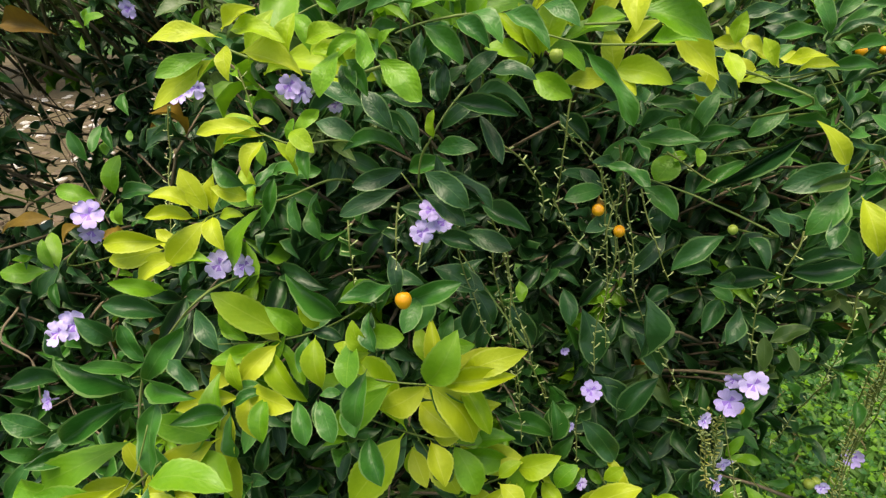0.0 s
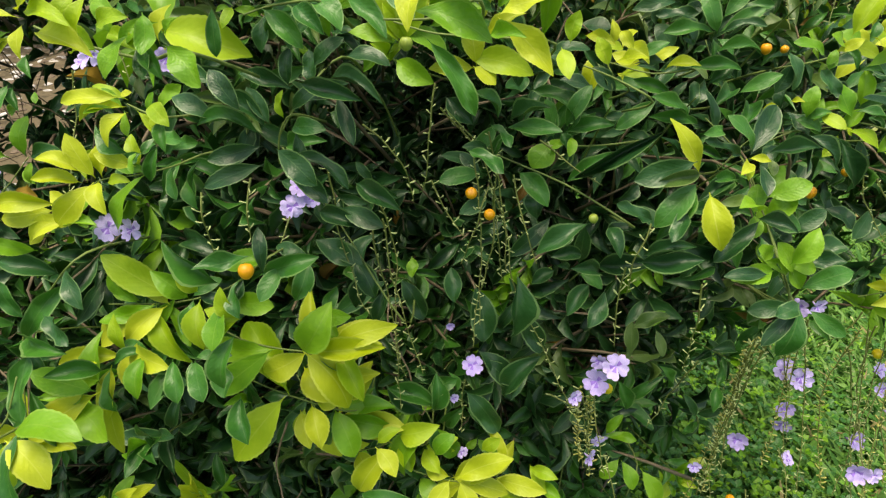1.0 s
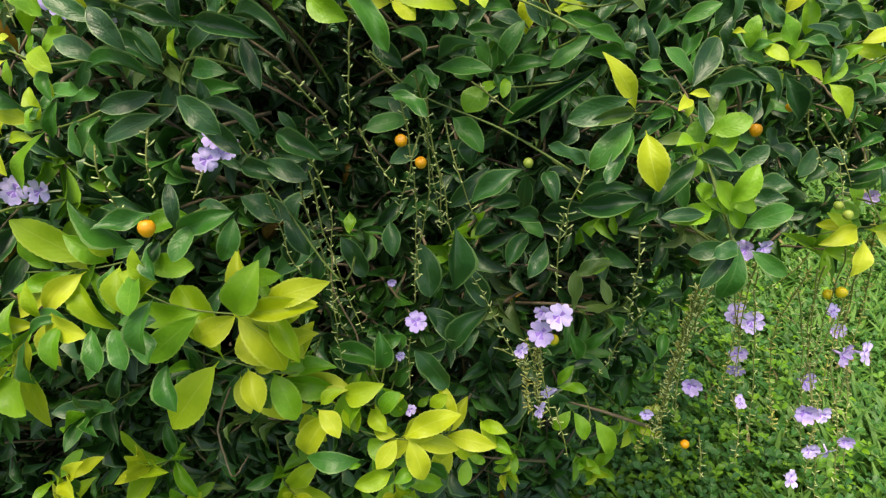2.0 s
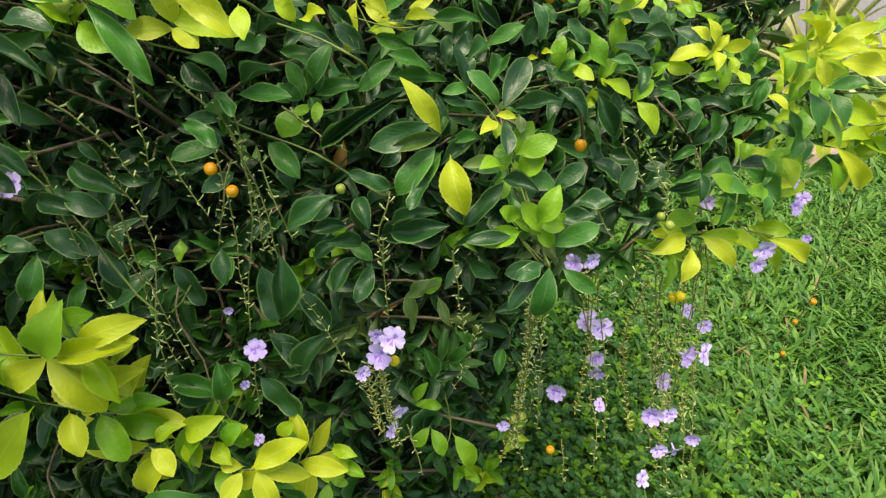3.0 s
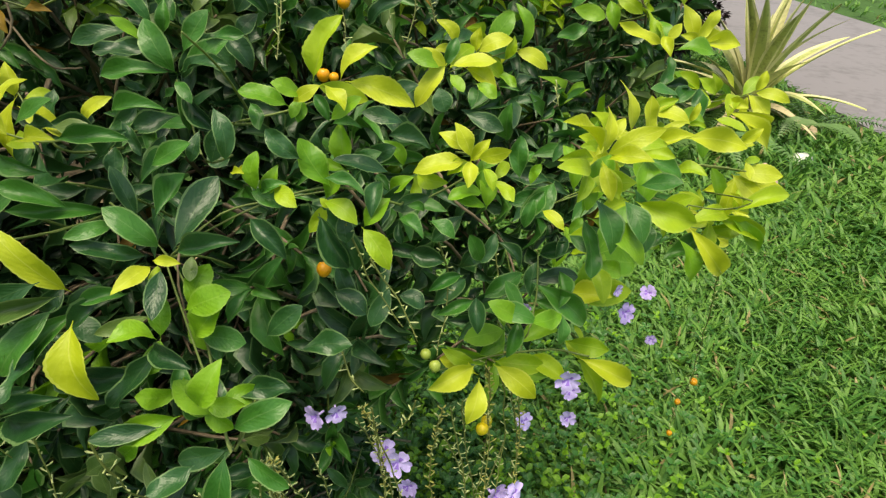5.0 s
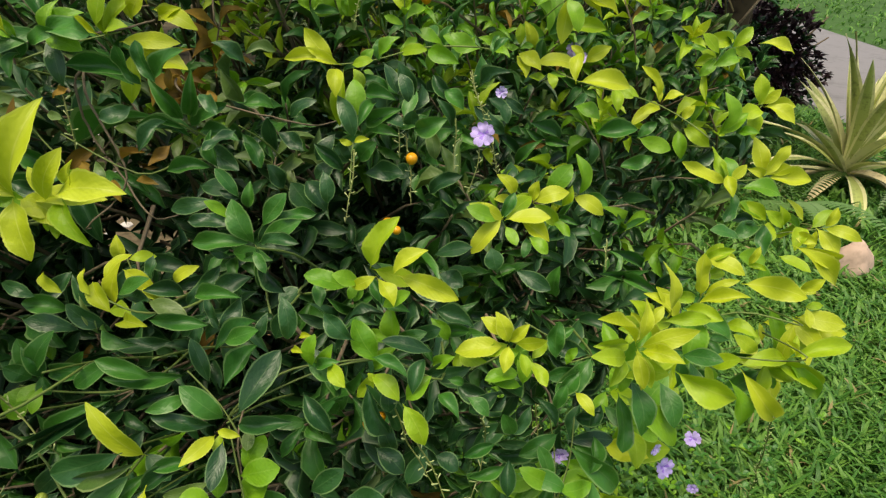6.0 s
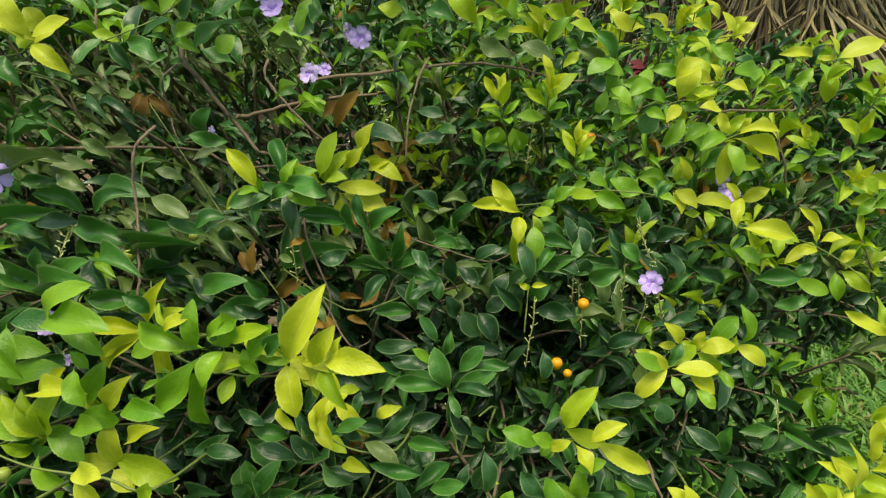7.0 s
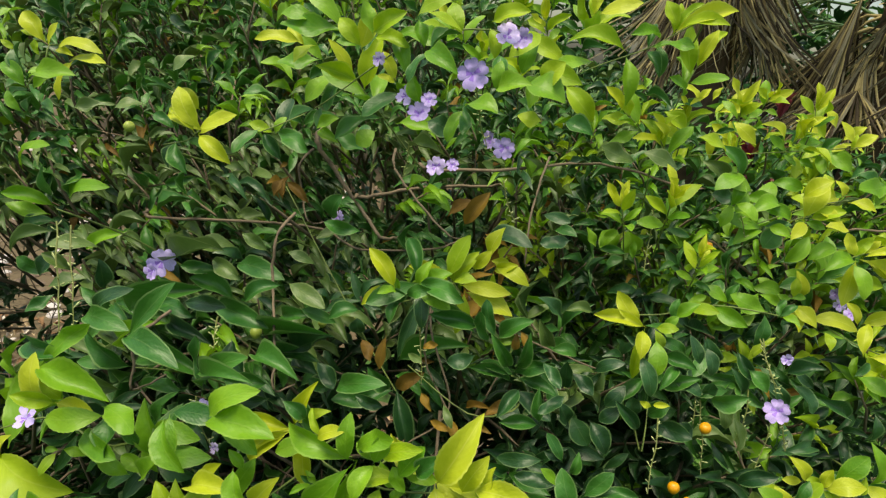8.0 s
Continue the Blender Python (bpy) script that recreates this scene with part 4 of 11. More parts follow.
b = branch((-0.184, 0.307, 0.893), (-0.180, 0.325, 0.959), (-0.160, 0.334, 0.990), (-0.135, 0.343, 1.015), (-0.135, 0.413, 0.990))
leaf(b, (-0.135, 0.320, 0.923), (-0.190, 0.310, 0.882), 0.021, 'Y')
leaf(b, (-0.136, 0.329, 0.918), (-0.134, 0.324, 0.862), 0.015, 'Y')
leaf(b, (-0.159, 0.320, 0.910), (-0.123, 0.299, 0.901), 0.019, 'L')
leaf(b, (-0.159, 0.324, 0.908), (-0.137, 0.324, 0.930), 0.013, 'L')
leaf(b, (-0.137, 0.320, 0.923), (-0.172, 0.312, 0.942), 0.017, 'L')
leaf(b, (-0.137, 0.327, 0.919), (-0.139, 0.342, 0.956), 0.015, 'L')
leaf(b, (-0.188, 0.320, 0.921), (-0.258, 0.310, 0.887), 0.021, 'L')
leaf(b, (-0.188, 0.324, 0.919), (-0.164, 0.314, 0.875), 0.013, 'G')
leaf(b, (-0.196, 0.320, 0.879), (-0.230, 0.302, 0.884), 0.015, 'Y')
leaf(b, (-0.196, 0.329, 0.875), (-0.212, 0.338, 0.901), 0.012, 'Y')
leaf(b, (-0.188, 0.320, 0.878), (-0.151, 0.304, 0.887), 0.015, 'Y')
leaf(b, (-0.189, 0.324, 0.877), (-0.198, 0.320, 0.837), 0.014, 'Y')
leaf(b, (-0.185, 0.320, 0.952), (-0.224, 0.301, 0.932), 0.016, 'G')
leaf(b, (-0.185, 0.328, 0.948), (-0.168, 0.326, 0.919), 0.010, 'D')
leaf(b, (-0.179, 0.320, 0.959), (-0.223, 0.315, 0.982), 0.016, 'G')
leaf(b, (-0.180, 0.325, 0.956), (-0.151, 0.334, 0.995), 0.015, 'G')
leaf(b, (-0.176, 0.320, 0.973), (-0.195, 0.299, 0.990), 0.009, 'G')
leaf(b, (-0.171, 0.320, 0.965), (-0.135, 0.302, 0.968), 0.013, 'G')
leaf(b, (-0.157, 0.320, 0.982), (-0.132, 0.302, 0.974), 0.012, 'D')
leaf(b, (-0.170, 0.320, 0.978), (-0.181, 0.321, 1.004), 0.011, 'G')
leaf(b, (-0.225, 0.320, 0.965), (-0.244, 0.298, 0.975), 0.013, 'D')
leaf(b, (-0.242, 0.320, 0.925), (-0.266, 0.311, 0.942), 0.014, 'G')
leaf(b, (-0.133, 0.320, 1.017), (-0.115, 0.300, 1.003), 0.011, 'D')
leaf(b, (-0.147, 0.320, 1.028), (-0.165, 0.299, 1.044), 0.009, 'L')
leaf(b, (-0.236, 0.320, 0.902), (-0.253, 0.300, 0.911), 0.011, 'G')
leaf(b, (-0.254, 0.320, 0.906), (-0.267, 0.303, 0.921), 0.010, 'G')
leaf(b, (-0.254, 0.331, 0.901), (-0.269, 0.316, 0.896), 0.008, 'D')
leaf(b, (-0.218, 0.320, 0.978), (-0.226, 0.320, 0.998), 0.008, 'D')
leaf(b, (-0.283, 0.320, 0.875), (-0.243, 0.305, 0.883), 0.016, 'L')
leaf(b, (-0.128, 0.320, 0.941), (-0.151, 0.298, 0.952), 0.013, 'G')
leaf(b, (-0.129, 0.328, 0.937), (-0.126, 0.318, 0.908), 0.011, 'G')
b = branch((0.248, 0.430, 1.096), (0.273, 0.418, 1.074), (0.289, 0.401, 1.043), (0.303, 0.364, 0.999), (0.303, 0.434, 0.974))
leaf(b, (0.272, 0.407, 1.075), (0.272, 0.398, 1.067), 0.006, 'y')
leaf(b, (0.243, 0.379, 1.065), (0.252, 0.361, 1.035), 0.017, 'Y')
leaf(b, (0.236, 0.382, 1.070), (0.212, 0.368, 1.045), 0.016, 'G')
leaf(b, (0.229, 0.372, 1.057), (0.219, 0.353, 1.043), 0.011, 'D')
leaf(b, (0.267, 0.437, 1.111), (0.289, 0.430, 1.126), 0.010, 'G')
leaf(b, (0.293, 0.445, 1.109), (0.300, 0.447, 1.128), 0.012, 'D')
b = branch((0.273, 0.415, 1.072), (0.286, 0.391, 1.044), (0.299, 0.371, 1.011), (0.305, 0.363, 0.998), (0.305, 0.433, 0.973))
leaf(b, (0.284, 0.394, 1.058), (0.307, 0.390, 1.070), 0.014, 'L')
leaf(b, (0.285, 0.403, 1.052), (0.291, 0.395, 1.033), 0.011, 'L')
leaf(b, (0.285, 0.400, 1.054), (0.295, 0.407, 1.075), 0.012, 'L')
leaf(b, (0.287, 0.393, 1.043), (0.302, 0.395, 1.062), 0.014, 'L')
leaf(b, (0.288, 0.397, 1.040), (0.310, 0.392, 1.039), 0.013, 'G')
leaf(b, (0.289, 0.403, 1.037), (0.297, 0.393, 1.028), 0.009, 'G')
leaf(b, (0.275, 0.379, 1.053), (0.259, 0.369, 1.061), 0.012, 'L')
leaf(b, (0.275, 0.384, 1.050), (0.276, 0.393, 1.067), 0.011, 'L')
leaf(b, (0.275, 0.384, 1.050), (0.271, 0.372, 1.039), 0.010, 'L')
leaf(b, (0.293, 0.361, 1.029), (0.305, 0.364, 1.053), 0.013, 'L')
leaf(b, (0.294, 0.367, 1.026), (0.306, 0.363, 1.012), 0.009, 'L')
leaf(b, (0.294, 0.366, 1.026), (0.312, 0.365, 1.025), 0.009, 'L')
leaf(b, (0.298, 0.362, 1.022), (0.284, 0.364, 1.042), 0.012, 'L')
leaf(b, (0.299, 0.370, 1.017), (0.282, 0.369, 1.027), 0.009, 'L')
leaf(b, (0.298, 0.366, 1.020), (0.318, 0.377, 1.024), 0.010, 'L')
leaf(b, (0.285, 0.366, 1.034), (0.270, 0.356, 1.041), 0.010, 'L')
leaf(b, (0.286, 0.374, 1.029), (0.290, 0.371, 1.012), 0.008, 'G')
leaf(b, (0.285, 0.360, 1.025), (0.258, 0.352, 1.021), 0.012, 'L')
leaf(b, (0.286, 0.367, 1.021), (0.282, 0.382, 1.032), 0.007, 'L')
leaf(b, (0.286, 0.369, 1.019), (0.281, 0.382, 1.037), 0.009, 'G')
leaf(b, (0.305, 0.364, 1.011), (0.333, 0.364, 1.026), 0.014, 'G')
leaf(b, (0.305, 0.368, 1.009), (0.290, 0.390, 1.024), 0.012, 'D')
leaf(b, (0.304, 0.377, 1.020), (0.332, 0.371, 1.028), 0.011, 'D')
leaf(b, (0.311, 0.357, 1.001), (0.331, 0.345, 0.991), 0.011, 'G')
leaf(b, (0.294, 0.340, 1.016), (0.277, 0.328, 1.013), 0.011, 'D')
leaf(b, (0.303, 0.355, 1.006), (0.296, 0.346, 0.972), 0.016, 'G')
leaf(b, (0.303, 0.360, 1.002), (0.278, 0.363, 0.993), 0.012, 'D')
leaf(b, (0.294, 0.337, 1.014), (0.275, 0.329, 0.991), 0.010, 'D')
leaf(b, (0.276, 0.376, 1.051), (0.252, 0.369, 1.023), 0.012, 'D')
leaf(b, (0.273, 0.376, 1.051), (0.293, 0.362, 1.050), 0.010, 'D')
leaf(b, (0.279, 0.353, 1.026), (0.251, 0.347, 1.026), 0.009, 'D')
leaf(b, (0.315, 0.415, 1.024), (0.335, 0.416, 1.043), 0.013, 'D')
leaf(b, (0.331, 0.424, 1.007), (0.360, 0.418, 1.014), 0.014, 'D')
b = branch((0.079, 0.427, 1.094), (0.109, 0.423, 1.069), (0.163, 0.412, 1.051), (0.204, 0.383, 1.037), (0.204, 0.453, 1.012))
leaf(b, (0.114, 0.414, 1.091), (0.096, 0.410, 1.110), 0.012, 'G')
leaf(b, (0.115, 0.417, 1.089), (0.100, 0.412, 1.071), 0.010, 'G')
leaf(b, (0.154, 0.442, 1.073), (0.146, 0.445, 1.099), 0.012, 'G')
leaf(b, (0.156, 0.443, 1.076), (0.162, 0.445, 1.098), 0.009, 'G')
leaf(b, (0.119, 0.415, 1.087), (0.154, 0.397, 1.092), 0.011, 'G')
leaf(b, (0.120, 0.422, 1.082), (0.110, 0.408, 1.063), 0.007, 'G')
leaf(b, (0.121, 0.419, 1.089), (0.147, 0.411, 1.103), 0.010, 'D')
leaf(b, (0.160, 0.443, 1.077), (0.192, 0.435, 1.087), 0.011, 'G')
leaf(b, (0.162, 0.451, 1.071), (0.181, 0.447, 1.091), 0.008, 'G')
leaf(b, (0.160, 0.440, 1.073), (0.150, 0.426, 1.070), 0.008, 'L')
leaf(b, (0.131, 0.429, 1.052), (0.152, 0.409, 1.036), 0.015, 'G')
leaf(b, (0.111, 0.419, 1.036), (0.093, 0.402, 1.030), 0.011, 'D')
leaf(b, (0.106, 0.418, 1.054), (0.078, 0.405, 1.051), 0.014, 'G')
leaf(b, (0.106, 0.424, 1.051), (0.090, 0.429, 1.063), 0.009, 'D')
leaf(b, (0.110, 0.416, 1.072), (0.093, 0.399, 1.078), 0.008, 'D')
leaf(b, (0.109, 0.404, 1.092), (0.123, 0.388, 1.083), 0.009, 'G')
leaf(b, (0.179, 0.394, 1.033), (0.145, 0.385, 1.012), 0.014, 'D')
leaf(b, (0.189, 0.388, 1.034), (0.196, 0.369, 1.022), 0.011, 'D')
leaf(b, (0.186, 0.401, 0.983), (0.171, 0.384, 0.966), 0.013, 'D')
leaf(b, (0.190, 0.397, 0.995), (0.169, 0.383, 1.004), 0.012, 'D')
leaf(b, (0.196, 0.395, 0.983), (0.185, 0.377, 0.962), 0.012, 'D')
leaf(b, (0.207, 0.370, 1.019), (0.242, 0.357, 1.031), 0.015, 'D')
leaf(b, (0.208, 0.369, 1.024), (0.237, 0.362, 1.037), 0.010, 'D')
leaf(b, (0.055, 0.452, 0.967), (0.057, 0.437, 0.956), 0.009, 'L')
leaf(b, (0.135, 0.402, 0.988), (0.135, 0.388, 0.941), 0.019, 'D')
leaf(b, (0.046, 0.449, 0.948), (0.067, 0.440, 0.915), 0.018, 'D')
leaf(b, (0.087, 0.441, 0.967), (0.092, 0.420, 0.947), 0.014, 'D')
leaf(b, (0.112, 0.430, 0.896), (0.142, 0.420, 0.871), 0.018, 'D')
leaf(b, (0.104, 0.417, 0.864), (0.134, 0.408, 0.830), 0.021, 'D')
leaf(b, (0.090, 0.401, 0.864), (0.080, 0.403, 0.889), 0.013, 'G')
leaf(b, (0.084, 0.399, 0.861), (0.043, 0.401, 0.874), 0.017, 'G')
leaf(b, (0.093, 0.412, 0.863), (0.091, 0.415, 0.883), 0.009, 'G')
leaf(b, (0.136, 0.464, 1.100), (0.172, 0.447, 1.094), 0.013, 'G')
leaf(b, (0.138, 0.473, 1.094), (0.154, 0.494, 1.115), 0.010, 'D')
leaf(b, (0.125, 0.398, 1.117), (0.119, 0.399, 1.132), 0.008, 'D')
leaf(b, (0.170, 0.463, 1.108), (0.145, 0.457, 1.115), 0.012, 'G')
leaf(b, (0.194, 0.456, 1.104), (0.175, 0.451, 1.120), 0.012, 'D')
leaf(b, (0.133, 0.453, 1.112), (0.118, 0.432, 1.108), 0.012, 'G')
leaf(b, (0.134, 0.458, 1.109), (0.118, 0.463, 1.115), 0.008, 'D')
leaf(b, (0.211, 0.368, 1.049), (0.186, 0.363, 1.061), 0.011, 'D')
leaf(b, (0.096, 0.381, 1.082), (0.119, 0.362, 1.076), 0.011, 'G')
b = branch((-0.026, 0.406, 1.068), (0.007, 0.407, 1.019), (0.058, 0.381, 0.954), (0.058, 0.451, 0.929))
leaf(b, (0.018, 0.363, 1.124), (0.051, 0.347, 1.118), 0.010, 'D')
leaf(b, (0.006, 0.345, 1.113), (0.035, 0.340, 1.129), 0.009, 'D')
leaf(b, (0.002, 0.354, 1.120), (-0.027, 0.350, 1.129), 0.009, 'D')
leaf(b, (0.023, 0.361, 1.117), (0.036, 0.341, 1.095), 0.009, 'D')
leaf(b, (0.013, 0.396, 1.032), (0.045, 0.380, 1.027), 0.014, 'D')
leaf(b, (0.002, 0.407, 0.994), (0.028, 0.390, 0.993), 0.014, 'D')
leaf(b, (-0.022, 0.334, 1.013), (0.015, 0.331, 1.030), 0.013, 'G')
leaf(b, (-0.022, 0.338, 1.011), (-0.026, 0.348, 1.038), 0.009, 'D')
leaf(b, (-0.011, 0.395, 0.992), (-0.017, 0.377, 0.967), 0.015, 'G')
leaf(b, (-0.011, 0.399, 0.990), (-0.036, 0.402, 0.996), 0.011, 'D')
leaf(b, (0.032, 0.419, 1.041), (0.020, 0.419, 1.056), 0.007, 'D')
leaf(b, (0.016, 0.415, 0.985), (0.035, 0.400, 0.959), 0.016, 'D')
leaf(b, (0.024, 0.395, 1.051), (0.056, 0.380, 1.040), 0.014, 'D')
leaf(b, (0.032, 0.431, 0.967), (0.016, 0.416, 0.938), 0.017, 'D')
leaf(b, (0.137, 0.427, 0.941), (0.162, 0.419, 0.906), 0.017, 'D')
leaf(b, (0.166, 0.429, 0.898), (0.135, 0.420, 0.860), 0.019, 'D')
b = branch((0.273, 0.435, 1.068), (0.315, 0.449, 1.085), (0.354, 0.455, 1.092), (0.387, 0.451, 1.083), (0.387, 0.521, 1.058))
leaf(b, (0.315, 0.438, 1.097), (0.316, 0.440, 1.118), 0.010, 'L')
leaf(b, (0.316, 0.446, 1.092), (0.325, 0.444, 1.109), 0.008, 'L')
leaf(b, (0.316, 0.442, 1.094), (0.330, 0.438, 1.102), 0.007, 'G')
leaf(b, (0.303, 0.442, 1.106), (0.310, 0.436, 1.108), 0.004, 'Y')
leaf(b, (0.351, 0.449, 1.094), (0.335, 0.455, 1.119), 0.014, 'L')
leaf(b, (0.358, 0.460, 1.101), (0.356, 0.464, 1.125), 0.011, 'L')
leaf(b, (0.359, 0.468, 1.096), (0.338, 0.475, 1.092), 0.009, 'L')
leaf(b, (0.358, 0.464, 1.098), (0.377, 0.459, 1.110), 0.009, 'G')
leaf(b, (0.323, 0.440, 1.100), (0.335, 0.425, 1.095), 0.009, 'y')
leaf(b, (0.346, 0.446, 1.088), (0.364, 0.433, 1.081), 0.011, 'y')
leaf(b, (0.347, 0.454, 1.083), (0.338, 0.448, 1.068), 0.008, 'y')
leaf(b, (0.347, 0.454, 1.084), (0.360, 0.456, 1.101), 0.009, 'L')
leaf(b, (0.350, 0.443, 1.085), (0.345, 0.443, 1.091), 0.004, 'y')
leaf(b, (0.366, 0.432, 1.080), (0.380, 0.420, 1.061), 0.012, 'y')
leaf(b, (0.367, 0.440, 1.075), (0.381, 0.445, 1.090), 0.010, 'L')
leaf(b, (0.381, 0.459, 1.087), (0.394, 0.454, 1.098), 0.008, 'L')
leaf(b, (0.382, 0.464, 1.084), (0.375, 0.474, 1.091), 0.006, 'G')
leaf(b, (0.382, 0.464, 1.084), (0.375, 0.473, 1.090), 0.005, 'G')
leaf(b, (0.405, 0.488, 1.093), (0.377, 0.480, 1.094), 0.009, 'G')
leaf(b, (0.405, 0.494, 1.088), (0.404, 0.482, 1.070), 0.007, 'D')
leaf(b, (0.344, 0.444, 1.082), (0.359, 0.435, 1.053), 0.014, 'D')
leaf(b, (0.385, 0.444, 1.078), (0.398, 0.430, 1.074), 0.009, 'G')
leaf(b, (0.386, 0.450, 1.073), (0.388, 0.444, 1.062), 0.006, 'D')
leaf(b, (0.337, 0.446, 1.111), (0.320, 0.449, 1.126), 0.011, 'D')
leaf(b, (0.366, 0.464, 1.100), (0.385, 0.461, 1.112), 0.011, 'D')
leaf(b, (0.380, 0.483, 1.110), (0.405, 0.474, 1.106), 0.012, 'D')
leaf(b, (0.391, 0.488, 1.116), (0.367, 0.485, 1.123), 0.010, 'D')
leaf(b, (0.362, 0.454, 1.017), (0.352, 0.458, 1.041), 0.012, 'D')
leaf(b, (0.382, 0.446, 1.034), (0.370, 0.434, 1.014), 0.012, 'D')
b = branch((0.391, 0.461, 1.076), (0.422, 0.469, 1.089), (0.430, 0.471, 1.102), (0.430, 0.541, 1.077))
leaf(b, (0.423, 0.458, 1.105), (0.394, 0.456, 1.100), 0.013, 'Y')
leaf(b, (0.425, 0.458, 1.107), (0.416, 0.461, 1.126), 0.010, 'Y')
leaf(b, (0.426, 0.467, 1.101), (0.437, 0.468, 1.114), 0.007, 'Y')
leaf(b, (0.424, 0.463, 1.109), (0.408, 0.465, 1.119), 0.009, 'Y')
leaf(b, (0.425, 0.457, 1.106), (0.422, 0.444, 1.096), 0.008, 'Y')
leaf(b, (0.425, 0.461, 1.104), (0.412, 0.454, 1.099), 0.007, 'y')
leaf(b, (0.428, 0.458, 1.107), (0.446, 0.454, 1.113), 0.009, 'Y')
leaf(b, (0.432, 0.456, 1.102), (0.436, 0.444, 1.094), 0.007, 'y')
leaf(b, (0.433, 0.461, 1.099), (0.443, 0.467, 1.103), 0.005, 'L')
leaf(b, (0.433, 0.464, 1.097), (0.419, 0.460, 1.096), 0.006, 'L')
leaf(b, (0.433, 0.455, 1.088), (0.412, 0.446, 1.089), 0.010, 'L')
leaf(b, (0.434, 0.464, 1.082), (0.419, 0.468, 1.087), 0.007, 'G')
leaf(b, (0.433, 0.461, 1.084), (0.435, 0.470, 1.102), 0.009, 'L')
leaf(b, (0.472, 0.467, 1.084), (0.458, 0.460, 1.068), 0.010, 'G')
leaf(b, (0.473, 0.473, 1.080), (0.452, 0.470, 1.074), 0.010, 'G')
leaf(b, (0.456, 0.467, 1.090), (0.455, 0.472, 1.115), 0.011, 'G')
leaf(b, (0.462, 0.466, 1.087), (0.467, 0.467, 1.100), 0.006, 'L')
leaf(b, (0.406, 0.465, 1.082), (0.383, 0.462, 1.075), 0.011, 'D')
leaf(b, (0.423, 0.454, 1.075), (0.405, 0.449, 1.061), 0.011, 'D')
leaf(b, (0.443, 0.457, 1.063), (0.431, 0.449, 1.046), 0.010, 'D')
b = branch((0.500, 0.543, 1.034), (0.533, 0.538, 1.052), (0.602, 0.574, 1.024), (0.675, 0.602, 1.000), (0.695, 0.592, 1.013), (0.695, 0.662, 0.988))
part_twig(b, (0.575, 0.574, 1.039), (0.598, 0.606, 1.052), (0.606, 0.620, 1.076), (0.606, 0.690, 1.051))
leaf(b, (0.500, 0.463, 1.107), (0.473, 0.456, 1.129), 0.011, 'Y')
leaf(b, (0.500, 0.473, 1.101), (0.521, 0.488, 1.120), 0.009, 'Y')
leaf(b, (0.500, 0.473, 1.101), (0.476, 0.465, 1.103), 0.008, 'y')
leaf(b, (0.501, 0.461, 1.107), (0.530, 0.454, 1.126), 0.011, 'Y')
leaf(b, (0.502, 0.467, 1.103), (0.506, 0.454, 1.081), 0.008, 'Y')
leaf(b, (0.502, 0.470, 1.102), (0.506, 0.479, 1.130), 0.009, 'Y')
leaf(b, (0.502, 0.460, 1.105), (0.521, 0.442, 1.112), 0.010, 'Y')
leaf(b, (0.502, 0.467, 1.100), (0.511, 0.453, 1.084), 0.009, 'y')
leaf(b, (0.502, 0.466, 1.101), (0.507, 0.453, 1.083), 0.009, 'Y')
leaf(b, (0.497, 0.466, 1.096), (0.473, 0.454, 1.104), 0.011, 'y')
leaf(b, (0.497, 0.471, 1.093), (0.488, 0.456, 1.081), 0.008, 'y')
leaf(b, (0.497, 0.473, 1.092), (0.497, 0.461, 1.073), 0.009, 'L')
leaf(b, (0.492, 0.471, 1.080), (0.520, 0.454, 1.094), 0.014, 'y')
leaf(b, (0.492, 0.476, 1.077), (0.488, 0.494, 1.101), 0.011, 'L')
leaf(b, (0.503, 0.470, 1.077), (0.512, 0.449, 1.050), 0.016, 'G')
leaf(b, (0.523, 0.473, 1.074), (0.531, 0.451, 1.056), 0.014, 'G')
leaf(b, (0.482, 0.483, 1.082), (0.458, 0.462, 1.067), 0.016, 'G')
leaf(b, (0.482, 0.489, 1.079), (0.456, 0.492, 1.081), 0.012, 'D')
leaf(b, (0.548, 0.507, 1.056), (0.588, 0.493, 1.046), 0.019, 'y')
leaf(b, (0.548, 0.514, 1.052), (0.523, 0.495, 1.023), 0.017, 'L')
leaf(b, (0.553, 0.516, 1.063), (0.573, 0.497, 1.074), 0.013, 'G')
leaf(b, (0.553, 0.524, 1.059), (0.555, 0.516, 1.033), 0.011, 'G')
leaf(b, (0.534, 0.514, 1.091), (0.527, 0.518, 1.135), 0.013, 'Y')
leaf(b, (0.534, 0.517, 1.089), (0.570, 0.522, 1.090), 0.010, 'y')
leaf(b, (0.564, 0.556, 1.066), (0.541, 0.557, 1.093), 0.012, 'Y')
leaf(b, (0.596, 0.600, 1.061), (0.591, 0.604, 1.099), 0.015, 'Y')
leaf(b, (0.596, 0.607, 1.057), (0.568, 0.599, 1.061), 0.010, 'y')
leaf(b, (0.613, 0.645, 1.071), (0.640, 0.625, 1.070), 0.015, 'Y')
leaf(b, (0.613, 0.651, 1.068), (0.634, 0.642, 1.085), 0.010, 'y')
leaf(b, (0.613, 0.653, 1.067), (0.632, 0.659, 1.081), 0.011, 'y')
leaf(b, (0.590, 0.593, 1.058), (0.626, 0.582, 1.074), 0.011, 'Y')
leaf(b, (0.599, 0.601, 1.062), (0.620, 0.594, 1.082), 0.008, 'Y')
leaf(b, (0.599, 0.605, 1.060), (0.616, 0.601, 1.061), 0.005, 'Y')
leaf(b, (0.576, 0.579, 1.062), (0.598, 0.559, 1.066), 0.014, 'y')
leaf(b, (0.576, 0.586, 1.058), (0.578, 0.559, 1.041), 0.013, 'L')
